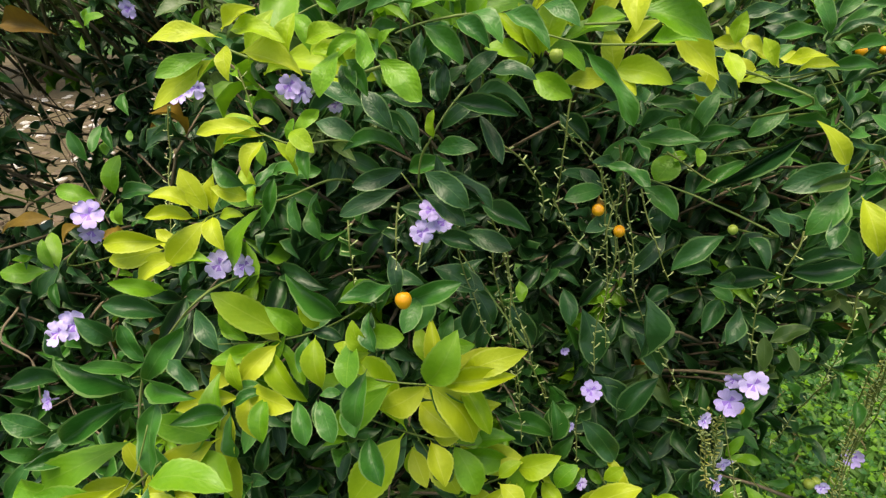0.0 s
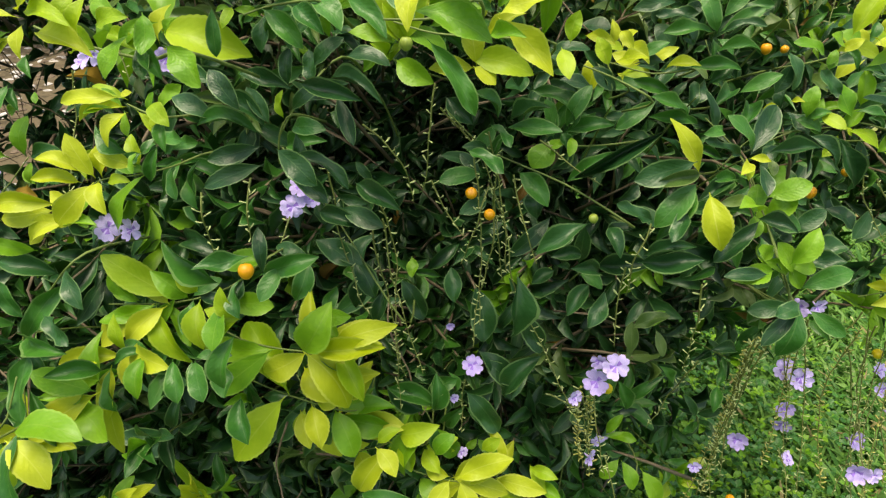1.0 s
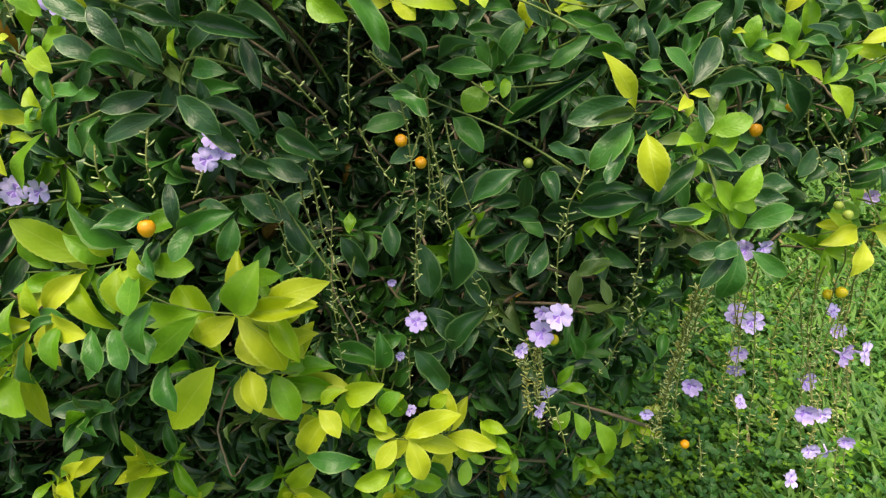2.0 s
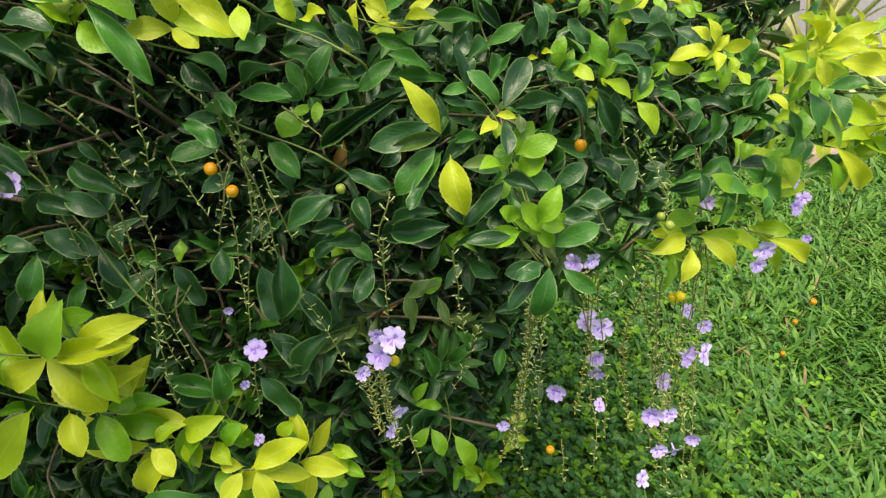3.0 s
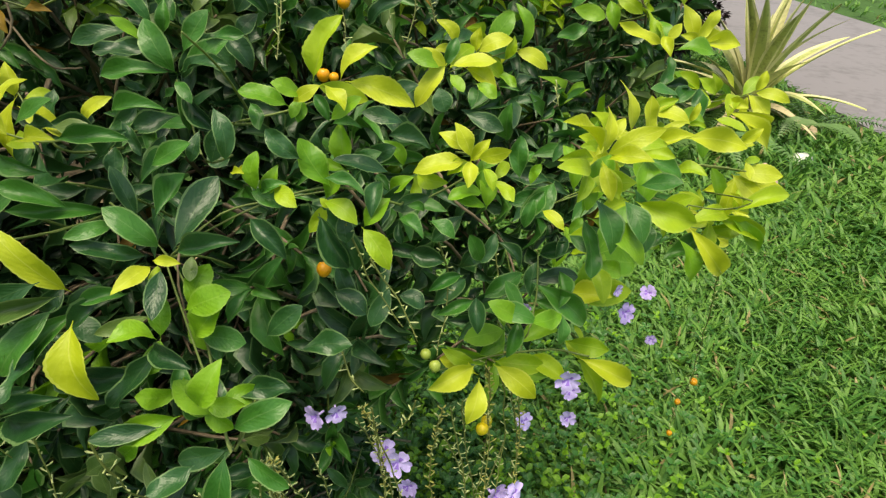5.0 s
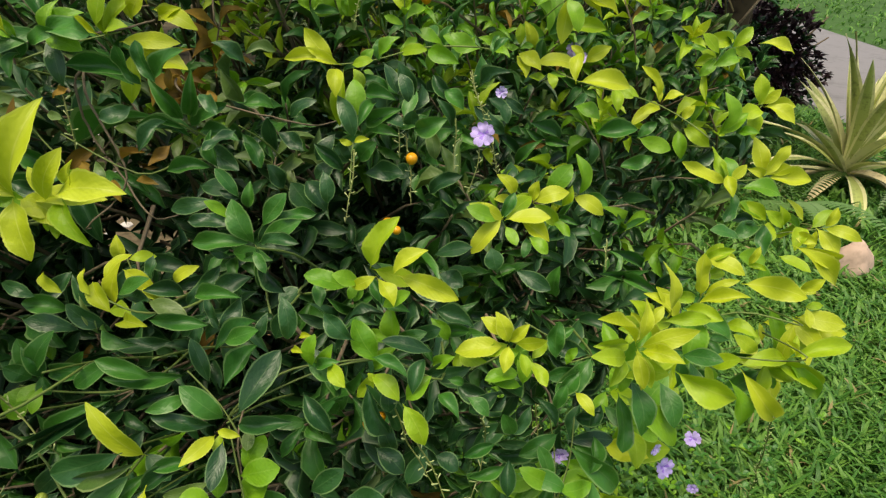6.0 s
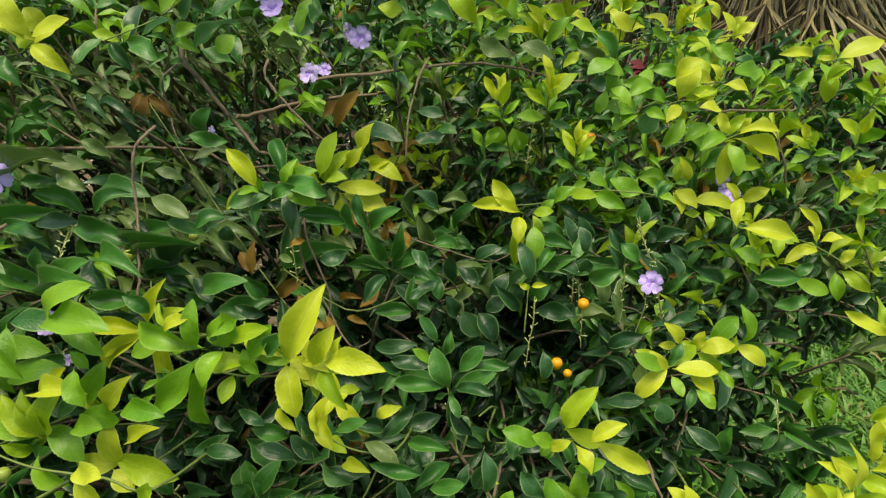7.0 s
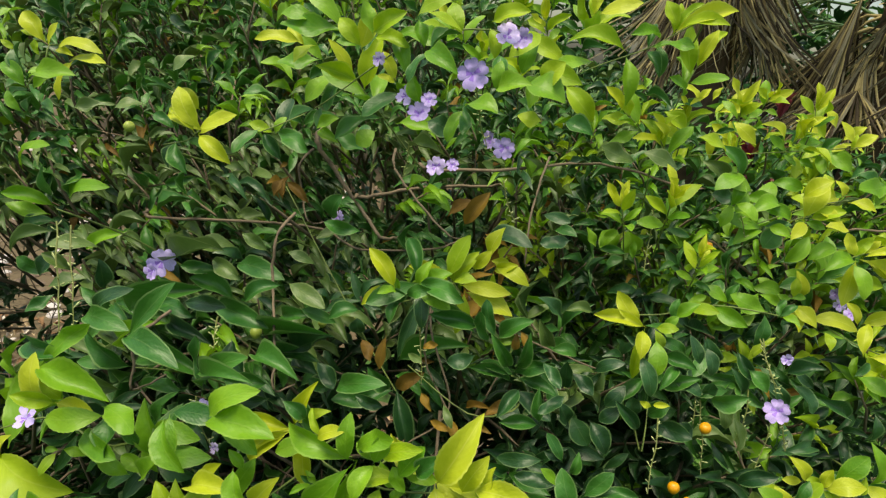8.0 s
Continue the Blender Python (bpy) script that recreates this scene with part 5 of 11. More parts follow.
leaf(b, (0.614, 0.587, 1.044), (0.632, 0.567, 1.048), 0.012, 'y')
leaf(b, (0.713, 0.655, 0.952), (0.697, 0.664, 1.013), 0.018, 'L')
leaf(b, (0.713, 0.664, 0.948), (0.660, 0.645, 0.922), 0.017, 'G')
leaf(b, (0.713, 0.661, 0.949), (0.664, 0.668, 0.957), 0.014, 'G')
leaf(b, (0.711, 0.647, 0.965), (0.714, 0.651, 1.005), 0.015, 'Y')
leaf(b, (0.711, 0.655, 0.961), (0.674, 0.652, 0.960), 0.013, 'y')
leaf(b, (0.711, 0.635, 0.980), (0.763, 0.635, 0.999), 0.017, 'y')
leaf(b, (0.711, 0.643, 0.975), (0.749, 0.630, 0.938), 0.015, 'L')
leaf(b, (0.697, 0.646, 0.972), (0.755, 0.638, 0.949), 0.018, 'y')
leaf(b, (0.697, 0.650, 0.969), (0.679, 0.631, 0.921), 0.015, 'y')
leaf(b, (0.663, 0.625, 0.972), (0.707, 0.614, 0.923), 0.020, 'Y')
leaf(b, (0.663, 0.629, 0.970), (0.718, 0.645, 0.971), 0.016, 'y')
leaf(b, (0.653, 0.619, 0.963), (0.666, 0.600, 0.924), 0.019, 'L')
leaf(b, (0.653, 0.628, 0.958), (0.615, 0.633, 0.953), 0.015, 'G')
leaf(b, (0.522, 0.495, 1.014), (0.525, 0.473, 0.997), 0.013, 'y')
leaf(b, (0.522, 0.501, 1.011), (0.548, 0.503, 1.001), 0.012, 'L')
leaf(b, (0.600, 0.566, 1.019), (0.616, 0.550, 1.038), 0.013, 'y')
leaf(b, (0.600, 0.572, 1.016), (0.611, 0.572, 0.987), 0.012, 'L')
leaf(b, (0.600, 0.570, 1.017), (0.608, 0.565, 0.995), 0.010, 'y')
leaf(b, (0.512, 0.483, 1.106), (0.498, 0.484, 1.125), 0.011, 'y')
leaf(b, (0.512, 0.491, 1.101), (0.494, 0.487, 1.109), 0.008, 'y')
leaf(b, (0.512, 0.491, 1.101), (0.495, 0.484, 1.104), 0.008, 'y')
leaf(b, (0.581, 0.547, 0.982), (0.534, 0.533, 0.997), 0.023, 'L')
leaf(b, (0.500, 0.468, 1.065), (0.536, 0.453, 1.040), 0.016, 'L')
leaf(b, (0.500, 0.474, 1.062), (0.505, 0.455, 1.029), 0.013, 'G')
leaf(b, (0.500, 0.478, 1.060), (0.522, 0.502, 1.092), 0.015, 'L')
leaf(b, (0.682, 0.640, 0.981), (0.656, 0.640, 0.999), 0.014, 'y')
leaf(b, (0.682, 0.647, 0.978), (0.688, 0.662, 0.992), 0.009, 'y')
leaf(b, (0.682, 0.650, 0.976), (0.673, 0.653, 0.996), 0.009, 'L')
leaf(b, (0.711, 0.628, 0.986), (0.698, 0.629, 1.003), 0.008, 'Y')
leaf(b, (0.711, 0.637, 0.981), (0.715, 0.643, 1.000), 0.007, 'y')
leaf(b, (0.703, 0.657, 0.950), (0.737, 0.644, 0.963), 0.015, 'y')
leaf(b, (0.703, 0.662, 0.948), (0.718, 0.651, 0.930), 0.010, 'L')
leaf(b, (0.703, 0.662, 0.947), (0.703, 0.651, 0.925), 0.010, 'y')
leaf(b, (0.703, 0.661, 0.948), (0.729, 0.651, 0.941), 0.012, 'y')
b = branch((0.411, 0.466, 0.949), (0.452, 0.473, 0.955), (0.497, 0.478, 0.955), (0.525, 0.474, 0.952), (0.525, 0.544, 0.927))
part_twig(b, (0.468, 0.525, 1.009), (0.478, 0.515, 0.967), (0.475, 0.480, 0.950), (0.475, 0.550, 0.925))
leaf(b, (0.438, 0.453, 0.966), (0.406, 0.441, 0.957), 0.014, 'Y')
leaf(b, (0.439, 0.461, 0.961), (0.416, 0.460, 0.974), 0.009, 'y')
leaf(b, (0.439, 0.446, 0.961), (0.430, 0.429, 0.937), 0.013, 'Y')
leaf(b, (0.440, 0.454, 0.956), (0.416, 0.469, 0.959), 0.011, 'Y')
leaf(b, (0.450, 0.456, 0.963), (0.478, 0.442, 0.944), 0.015, 'Y')
leaf(b, (0.452, 0.466, 0.957), (0.488, 0.460, 0.956), 0.014, 'y')
leaf(b, (0.476, 0.469, 0.959), (0.500, 0.453, 0.950), 0.014, 'y')
leaf(b, (0.515, 0.473, 0.951), (0.556, 0.465, 0.932), 0.015, 'Y')
leaf(b, (0.516, 0.481, 0.946), (0.537, 0.471, 0.906), 0.013, 'y')
leaf(b, (0.509, 0.486, 0.955), (0.537, 0.473, 0.956), 0.014, 'y')
leaf(b, (0.511, 0.494, 0.950), (0.526, 0.479, 0.943), 0.010, 'y')
leaf(b, (0.509, 0.502, 0.953), (0.475, 0.489, 0.954), 0.015, 'L')
leaf(b, (0.510, 0.508, 0.949), (0.482, 0.505, 0.967), 0.012, 'L')
leaf(b, (0.494, 0.528, 0.962), (0.527, 0.517, 0.953), 0.016, 'G')
leaf(b, (0.495, 0.537, 0.956), (0.501, 0.551, 0.982), 0.012, 'D')
leaf(b, (0.468, 0.499, 0.957), (0.435, 0.486, 0.960), 0.016, 'L')
leaf(b, (0.469, 0.506, 0.953), (0.448, 0.487, 0.945), 0.012, 'L')
leaf(b, (0.468, 0.504, 0.954), (0.465, 0.519, 0.975), 0.011, 'L')
leaf(b, (0.429, 0.490, 0.985), (0.462, 0.488, 1.001), 0.012, 'D')
leaf(b, (0.445, 0.501, 0.977), (0.468, 0.495, 0.994), 0.013, 'G')
leaf(b, (0.518, 0.512, 0.974), (0.562, 0.508, 0.982), 0.020, 'y')
leaf(b, (0.518, 0.516, 0.972), (0.542, 0.523, 1.005), 0.017, 'L')
leaf(b, (0.511, 0.509, 0.965), (0.521, 0.495, 0.962), 0.006, 'L')
leaf(b, (0.512, 0.515, 0.961), (0.510, 0.504, 0.954), 0.004, 'G')
leaf(b, (0.439, 0.514, 0.993), (0.414, 0.498, 0.981), 0.015, 'D')
leaf(b, (0.518, 0.499, 0.960), (0.523, 0.488, 0.953), 0.005, 'y')
b = branch((0.203, 0.430, 1.188), (0.160, 0.424, 1.180), (0.117, 0.423, 1.190), (0.117, 0.493, 1.165))
leaf(b, (0.191, 0.415, 1.201), (0.209, 0.421, 1.246), 0.016, 'Y')
leaf(b, (0.190, 0.424, 1.197), (0.156, 0.436, 1.208), 0.011, 'Y')
leaf(b, (0.190, 0.424, 1.197), (0.233, 0.414, 1.204), 0.013, 'Y')
leaf(b, (0.205, 0.415, 1.200), (0.216, 0.416, 1.226), 0.011, 'Y')
leaf(b, (0.204, 0.420, 1.198), (0.194, 0.424, 1.213), 0.007, 'Y')
leaf(b, (0.210, 0.415, 1.204), (0.246, 0.406, 1.211), 0.013, 'Y')
leaf(b, (0.209, 0.421, 1.202), (0.227, 0.404, 1.185), 0.009, 'y')
leaf(b, (0.190, 0.415, 1.201), (0.201, 0.400, 1.178), 0.015, 'Y')
leaf(b, (0.189, 0.419, 1.199), (0.214, 0.412, 1.191), 0.013, 'Y')
leaf(b, (0.188, 0.424, 1.197), (0.211, 0.418, 1.192), 0.011, 'Y')
leaf(b, (0.204, 0.415, 1.196), (0.218, 0.406, 1.194), 0.008, 'Y')
leaf(b, (0.203, 0.422, 1.193), (0.208, 0.411, 1.184), 0.007, 'y')
leaf(b, (0.202, 0.423, 1.193), (0.197, 0.421, 1.182), 0.006, 'y')
leaf(b, (0.219, 0.415, 1.206), (0.220, 0.416, 1.221), 0.007, 'Y')
leaf(b, (0.218, 0.423, 1.203), (0.207, 0.423, 1.212), 0.007, 'y')
leaf(b, (0.175, 0.415, 1.189), (0.166, 0.415, 1.204), 0.008, 'L')
leaf(b, (0.174, 0.420, 1.187), (0.166, 0.417, 1.179), 0.006, 'L')
leaf(b, (0.174, 0.421, 1.187), (0.184, 0.426, 1.191), 0.006, 'G')
leaf(b, (0.156, 0.415, 1.202), (0.150, 0.399, 1.188), 0.011, 'L')
leaf(b, (0.155, 0.421, 1.199), (0.140, 0.426, 1.204), 0.008, 'L')
leaf(b, (0.155, 0.425, 1.198), (0.166, 0.424, 1.183), 0.009, 'L')
leaf(b, (0.160, 0.415, 1.188), (0.159, 0.402, 1.177), 0.009, 'y')
leaf(b, (0.169, 0.415, 1.197), (0.182, 0.416, 1.221), 0.011, 'L')
leaf(b, (0.168, 0.424, 1.193), (0.190, 0.422, 1.197), 0.009, 'L')
leaf(b, (0.155, 0.415, 1.202), (0.160, 0.416, 1.222), 0.010, 'L')
leaf(b, (0.153, 0.426, 1.197), (0.143, 0.426, 1.212), 0.008, 'G')
leaf(b, (0.143, 0.415, 1.198), (0.112, 0.406, 1.155), 0.014, 'L')
leaf(b, (0.142, 0.422, 1.195), (0.094, 0.430, 1.201), 0.012, 'L')
leaf(b, (0.142, 0.424, 1.194), (0.138, 0.421, 1.144), 0.012, 'L')
leaf(b, (0.140, 0.415, 1.199), (0.139, 0.416, 1.229), 0.010, 'L')
leaf(b, (0.139, 0.424, 1.195), (0.114, 0.427, 1.185), 0.008, 'L')
leaf(b, (0.121, 0.415, 1.207), (0.139, 0.412, 1.221), 0.008, 'Y')
leaf(b, (0.120, 0.421, 1.204), (0.110, 0.429, 1.216), 0.005, 'y')
leaf(b, (0.179, 0.415, 1.202), (0.195, 0.416, 1.218), 0.011, 'G')
leaf(b, (0.121, 0.415, 1.174), (0.111, 0.404, 1.175), 0.005, 'L')
leaf(b, (0.119, 0.426, 1.169), (0.110, 0.419, 1.176), 0.005, 'G')
leaf(b, (0.120, 0.421, 1.171), (0.112, 0.421, 1.179), 0.004, 'L')
leaf(b, (0.130, 0.415, 1.168), (0.135, 0.416, 1.183), 0.006, 'L')
leaf(b, (0.129, 0.422, 1.165), (0.139, 0.422, 1.160), 0.004, 'G')
leaf(b, (0.129, 0.420, 1.166), (0.140, 0.419, 1.174), 0.005, 'L')
b = branch((0.088, 0.447, 1.184), (0.114, 0.442, 1.170), (0.139, 0.443, 1.166), (0.139, 0.513, 1.141))
leaf(b, (0.093, 0.441, 1.191), (0.105, 0.445, 1.223), 0.009, 'Y')
leaf(b, (0.091, 0.449, 1.187), (0.113, 0.448, 1.203), 0.007, 'y')
leaf(b, (0.093, 0.440, 1.189), (0.057, 0.436, 1.188), 0.011, 'Y')
leaf(b, (0.092, 0.446, 1.186), (0.068, 0.431, 1.172), 0.009, 'Y')
leaf(b, (0.092, 0.440, 1.188), (0.066, 0.434, 1.162), 0.013, 'Y')
leaf(b, (0.091, 0.448, 1.184), (0.102, 0.439, 1.151), 0.012, 'Y')
leaf(b, (0.107, 0.440, 1.186), (0.087, 0.430, 1.177), 0.011, 'L')
leaf(b, (0.105, 0.449, 1.182), (0.093, 0.449, 1.204), 0.010, 'G')
leaf(b, (0.105, 0.450, 1.181), (0.104, 0.447, 1.165), 0.007, 'G')
leaf(b, (0.106, 0.441, 1.189), (0.101, 0.441, 1.207), 0.009, 'G')
leaf(b, (0.105, 0.447, 1.186), (0.090, 0.449, 1.187), 0.007, 'D')
b = branch((0.044, 0.401, 1.131), (0.070, 0.401, 1.122), (0.097, 0.402, 1.115), (0.097, 0.472, 1.090))
part_twig(b, (0.033, 0.424, 1.151), (0.060, 0.418, 1.144), (0.076, 0.417, 1.141), (0.076, 0.487, 1.116))
leaf(b, (0.058, 0.392, 1.141), (0.070, 0.395, 1.176), 0.017, 'y')
leaf(b, (0.057, 0.399, 1.139), (0.044, 0.394, 1.169), 0.013, 'y')
leaf(b, (0.054, 0.392, 1.140), (0.031, 0.394, 1.164), 0.013, 'y')
leaf(b, (0.052, 0.401, 1.137), (0.032, 0.393, 1.123), 0.010, 'L')
leaf(b, (0.053, 0.399, 1.138), (0.026, 0.386, 1.147), 0.011, 'L')
leaf(b, (0.054, 0.396, 1.146), (0.082, 0.387, 1.135), 0.014, 'L')
leaf(b, (0.053, 0.401, 1.143), (0.040, 0.390, 1.128), 0.010, 'G')
leaf(b, (0.052, 0.406, 1.141), (0.065, 0.415, 1.155), 0.009, 'G')
leaf(b, (0.099, 0.395, 1.129), (0.093, 0.397, 1.157), 0.013, 'Y')
leaf(b, (0.098, 0.399, 1.127), (0.071, 0.393, 1.127), 0.012, 'Y')
leaf(b, (0.086, 0.406, 1.152), (0.102, 0.408, 1.180), 0.011, 'Y')
leaf(b, (0.085, 0.413, 1.149), (0.064, 0.412, 1.162), 0.008, 'y')
leaf(b, (0.101, 0.398, 1.140), (0.125, 0.395, 1.160), 0.008, 'Y')
leaf(b, (0.093, 0.397, 1.133), (0.133, 0.395, 1.126), 0.016, 'y')
leaf(b, (0.068, 0.410, 1.152), (0.084, 0.413, 1.183), 0.012, 'L')
leaf(b, (0.067, 0.418, 1.148), (0.092, 0.409, 1.133), 0.010, 'G')
leaf(b, (0.010, 0.418, 1.151), (0.049, 0.420, 1.168), 0.014, 'L')
leaf(b, (0.009, 0.424, 1.148), (0.014, 0.440, 1.184), 0.012, 'G')
leaf(b, (0.008, 0.428, 1.146), (-0.006, 0.430, 1.188), 0.013, 'L')
leaf(b, (-0.001, 0.429, 1.166), (0.039, 0.423, 1.176), 0.014, 'L')
leaf(b, (-0.002, 0.437, 1.163), (0.004, 0.427, 1.136), 0.010, 'L')
leaf(b, (-0.002, 0.436, 1.163), (0.009, 0.442, 1.190), 0.010, 'G')
leaf(b, (0.048, 0.391, 1.131), (0.039, 0.380, 1.142), 0.008, 'y')
leaf(b, (0.047, 0.396, 1.128), (0.054, 0.402, 1.139), 0.006, 'y')
leaf(b, (0.069, 0.404, 1.148), (0.102, 0.395, 1.160), 0.013, 'L')
leaf(b, (0.080, 0.402, 1.144), (0.074, 0.390, 1.137), 0.006, 'G')
leaf(b, (0.079, 0.409, 1.141), (0.080, 0.405, 1.131), 0.004, 'G')
leaf(b, (0.109, 0.404, 1.160), (0.117, 0.405, 1.173), 0.006, 'L')
leaf(b, (0.108, 0.409, 1.158), (0.119, 0.406, 1.152), 0.005, 'G')
leaf(b, (0.108, 0.413, 1.156), (0.096, 0.412, 1.164), 0.005, 'G')
b = branch((0.185, 0.502, 1.126), (0.197, 0.492, 1.107), (0.210, 0.490, 1.097), (0.210, 0.560, 1.072))
leaf(b, (0.188, 0.495, 1.127), (0.180, 0.488, 1.092), 0.015, 'Y')
leaf(b, (0.190, 0.488, 1.128), (0.190, 0.488, 1.146), 0.008, 'Y')
leaf(b, (0.189, 0.497, 1.124), (0.204, 0.504, 1.124), 0.007, 'y')
leaf(b, (0.191, 0.486, 1.124), (0.213, 0.479, 1.116), 0.011, 'Y')
leaf(b, (0.204, 0.484, 1.115), (0.220, 0.474, 1.110), 0.008, 'Y')
leaf(b, (0.220, 0.488, 1.115), (0.238, 0.485, 1.130), 0.008, 'Y')
leaf(b, (0.197, 0.481, 1.111), (0.201, 0.475, 1.107), 0.004, 'Y')
leaf(b, (0.208, 0.493, 1.132), (0.206, 0.481, 1.117), 0.009, 'D')
b = branch((0.153, 0.609, 1.240), (0.128, 0.589, 1.234), (0.098, 0.574, 1.221), (0.098, 0.644, 1.196))
leaf(b, (0.112, 0.552, 1.245), (0.089, 0.553, 1.272), 0.013, 'Y')
leaf(b, (0.110, 0.562, 1.240), (0.087, 0.550, 1.227), 0.010, 'Y')
leaf(b, (0.139, 0.603, 1.242), (0.151, 0.608, 1.279), 0.017, 'y')
leaf(b, (0.142, 0.601, 1.238), (0.106, 0.598, 1.247), 0.012, 'Y')
leaf(b, (0.141, 0.608, 1.235), (0.157, 0.623, 1.262), 0.010, 'y')
leaf(b, (0.166, 0.627, 1.255), (0.174, 0.630, 1.284), 0.012, 'Y')
leaf(b, (0.165, 0.634, 1.252), (0.184, 0.637, 1.249), 0.008, 'Y')
leaf(b, (0.157, 0.618, 1.247), (0.168, 0.619, 1.266), 0.010, 'Y')
leaf(b, (0.156, 0.622, 1.245), (0.156, 0.623, 1.260), 0.007, 'Y')
leaf(b, (0.169, 0.632, 1.250), (0.202, 0.619, 1.243), 0.013, 'Y')
leaf(b, (0.145, 0.619, 1.231), (0.189, 0.618, 1.233), 0.013, 'Y')
leaf(b, (0.150, 0.619, 1.226), (0.193, 0.616, 1.215), 0.017, 'Y')
leaf(b, (0.149, 0.625, 1.223), (0.148, 0.615, 1.188), 0.013, 'y')
leaf(b, (0.143, 0.603, 1.238), (0.163, 0.598, 1.246), 0.010, 'y')
leaf(b, (0.142, 0.611, 1.235), (0.142, 0.612, 1.258), 0.010, 'y')
leaf(b, (0.124, 0.567, 1.242), (0.155, 0.553, 1.238), 0.013, 'L')
leaf(b, (0.123, 0.573, 1.239), (0.131, 0.579, 1.263), 0.009, 'L')
leaf(b, (0.123, 0.571, 1.240), (0.148, 0.575, 1.257), 0.011, 'L')
leaf(b, (0.130, 0.583, 1.222), (0.170, 0.580, 1.212), 0.014, 'G')
leaf(b, (0.118, 0.560, 1.237), (0.138, 0.556, 1.249), 0.011, 'G')
leaf(b, (0.114, 0.551, 1.243), (0.103, 0.539, 1.244), 0.008, 'L')
leaf(b, (0.113, 0.558, 1.240), (0.105, 0.556, 1.254), 0.007, 'L')
leaf(b, (0.113, 0.556, 1.241), (0.102, 0.552, 1.246), 0.006, 'G')
leaf(b, (0.100, 0.559, 1.222), (0.092, 0.559, 1.238), 0.008, 'G')
leaf(b, (0.098, 0.570, 1.217), (0.086, 0.568, 1.218), 0.005, 'D')
leaf(b, (0.115, 0.557, 1.233), (0.113, 0.542, 1.221), 0.009, 'G')
leaf(b, (0.170, 0.630, 1.245), (0.190, 0.625, 1.256), 0.009, 'Y')
leaf(b, (0.169, 0.637, 1.242), (0.174, 0.638, 1.220), 0.008, 'y')
b = branch((-0.078, 0.584, 1.329), (-0.086, 0.579, 1.320), (-0.102, 0.572, 1.313), (-0.102, 0.642, 1.288))
leaf(b, (-0.070, 0.574, 1.332), (-0.090, 0.575, 1.363), 0.017, 'Y')
leaf(b, (-0.073, 0.584, 1.328), (-0.104, 0.578, 1.338), 0.014, 'Y')
leaf(b, (-0.073, 0.572, 1.329), (-0.095, 0.571, 1.344), 0.012, 'Y')
leaf(b, (-0.074, 0.579, 1.327), (-0.058, 0.587, 1.340), 0.010, 'Y')
leaf(b, (-0.071, 0.574, 1.332), (-0.038, 0.576, 1.348), 0.013, 'Y')
leaf(b, (-0.074, 0.584, 1.329), (-0.063, 0.596, 1.347), 0.008, 'y')
leaf(b, (-0.070, 0.573, 1.328), (-0.040, 0.571, 1.310), 0.013, 'Y')
leaf(b, (-0.086, 0.566, 1.321), (-0.068, 0.555, 1.300), 0.014, 'G')
leaf(b, (-0.089, 0.577, 1.317), (-0.090, 0.561, 1.300), 0.010, 'D')
leaf(b, (-0.088, 0.569, 1.330), (-0.107, 0.567, 1.340), 0.010, 'G')
leaf(b, (-0.091, 0.577, 1.327), (-0.099, 0.588, 1.343), 0.009, 'G')
b = branch((-0.204, 0.542, 1.348), (-0.194, 0.552, 1.369), (-0.194, 0.565, 1.382), (-0.194, 0.635, 1.357))
leaf(b, (-0.205, 0.564, 1.382), (-0.225, 0.564, 1.404), 0.014, 'Y')
leaf(b, (-0.206, 0.568, 1.381), (-0.228, 0.563, 1.389), 0.010, 'y')
leaf(b, (-0.202, 0.564, 1.380), (-0.192, 0.565, 1.399), 0.009, 'Y')
leaf(b, (-0.204, 0.573, 1.377), (-0.186, 0.572, 1.374), 0.007, 'Y')
leaf(b, (-0.195, 0.565, 1.379), (-0.152, 0.566, 1.381), 0.013, 'Y')
leaf(b, (-0.183, 0.566, 1.372), (-0.144, 0.561, 1.374), 0.010, 'Y')
leaf(b, (-0.184, 0.570, 1.371), (-0.184, 0.552, 1.341), 0.009, 'Y')
leaf(b, (-0.192, 0.532, 1.350), (-0.212, 0.530, 1.367), 0.012, 'L')
leaf(b, (-0.195, 0.540, 1.347), (-0.182, 0.547, 1.359), 0.008, 'L')
leaf(b, (-0.194, 0.537, 1.348), (-0.209, 0.530, 1.342), 0.008, 'G')
leaf(b, (-0.192, 0.534, 1.357), (-0.150, 0.536, 1.365), 0.014, 'L')
leaf(b, (-0.193, 0.539, 1.355), (-0.207, 0.543, 1.383), 0.010, 'G')
leaf(b, (-0.188, 0.542, 1.374), (-0.191, 0.542, 1.386), 0.006, 'y')
leaf(b, (-0.205, 0.538, 1.376), (-0.214, 0.533, 1.383), 0.005, 'y')
leaf(b, (-0.178, 0.543, 1.366), (-0.186, 0.529, 1.362), 0.006, 'L')
leaf(b, (-0.180, 0.548, 1.365), (-0.192, 0.541, 1.369), 0.005, 'G')
leaf(b, (-0.190, 0.525, 1.332), (-0.203, 0.524, 1.347), 0.008, 'L')
leaf(b, (-0.192, 0.532, 1.329), (-0.193, 0.538, 1.344), 0.006, 'G')
b = branch((-0.040, 0.613, 1.330), (-0.009, 0.652, 1.352), (0.042, 0.648, 1.392), (0.088, 0.650, 1.424), (0.145, 0.679, 1.431), (0.145, 0.749, 1.406))
leaf(b, (0.016, 0.647, 1.419), (-0.039, 0.638, 1.418), 0.018, 'L')
leaf(b, (0.014, 0.654, 1.417), (-0.025, 0.650, 1.452), 0.016, 'L')
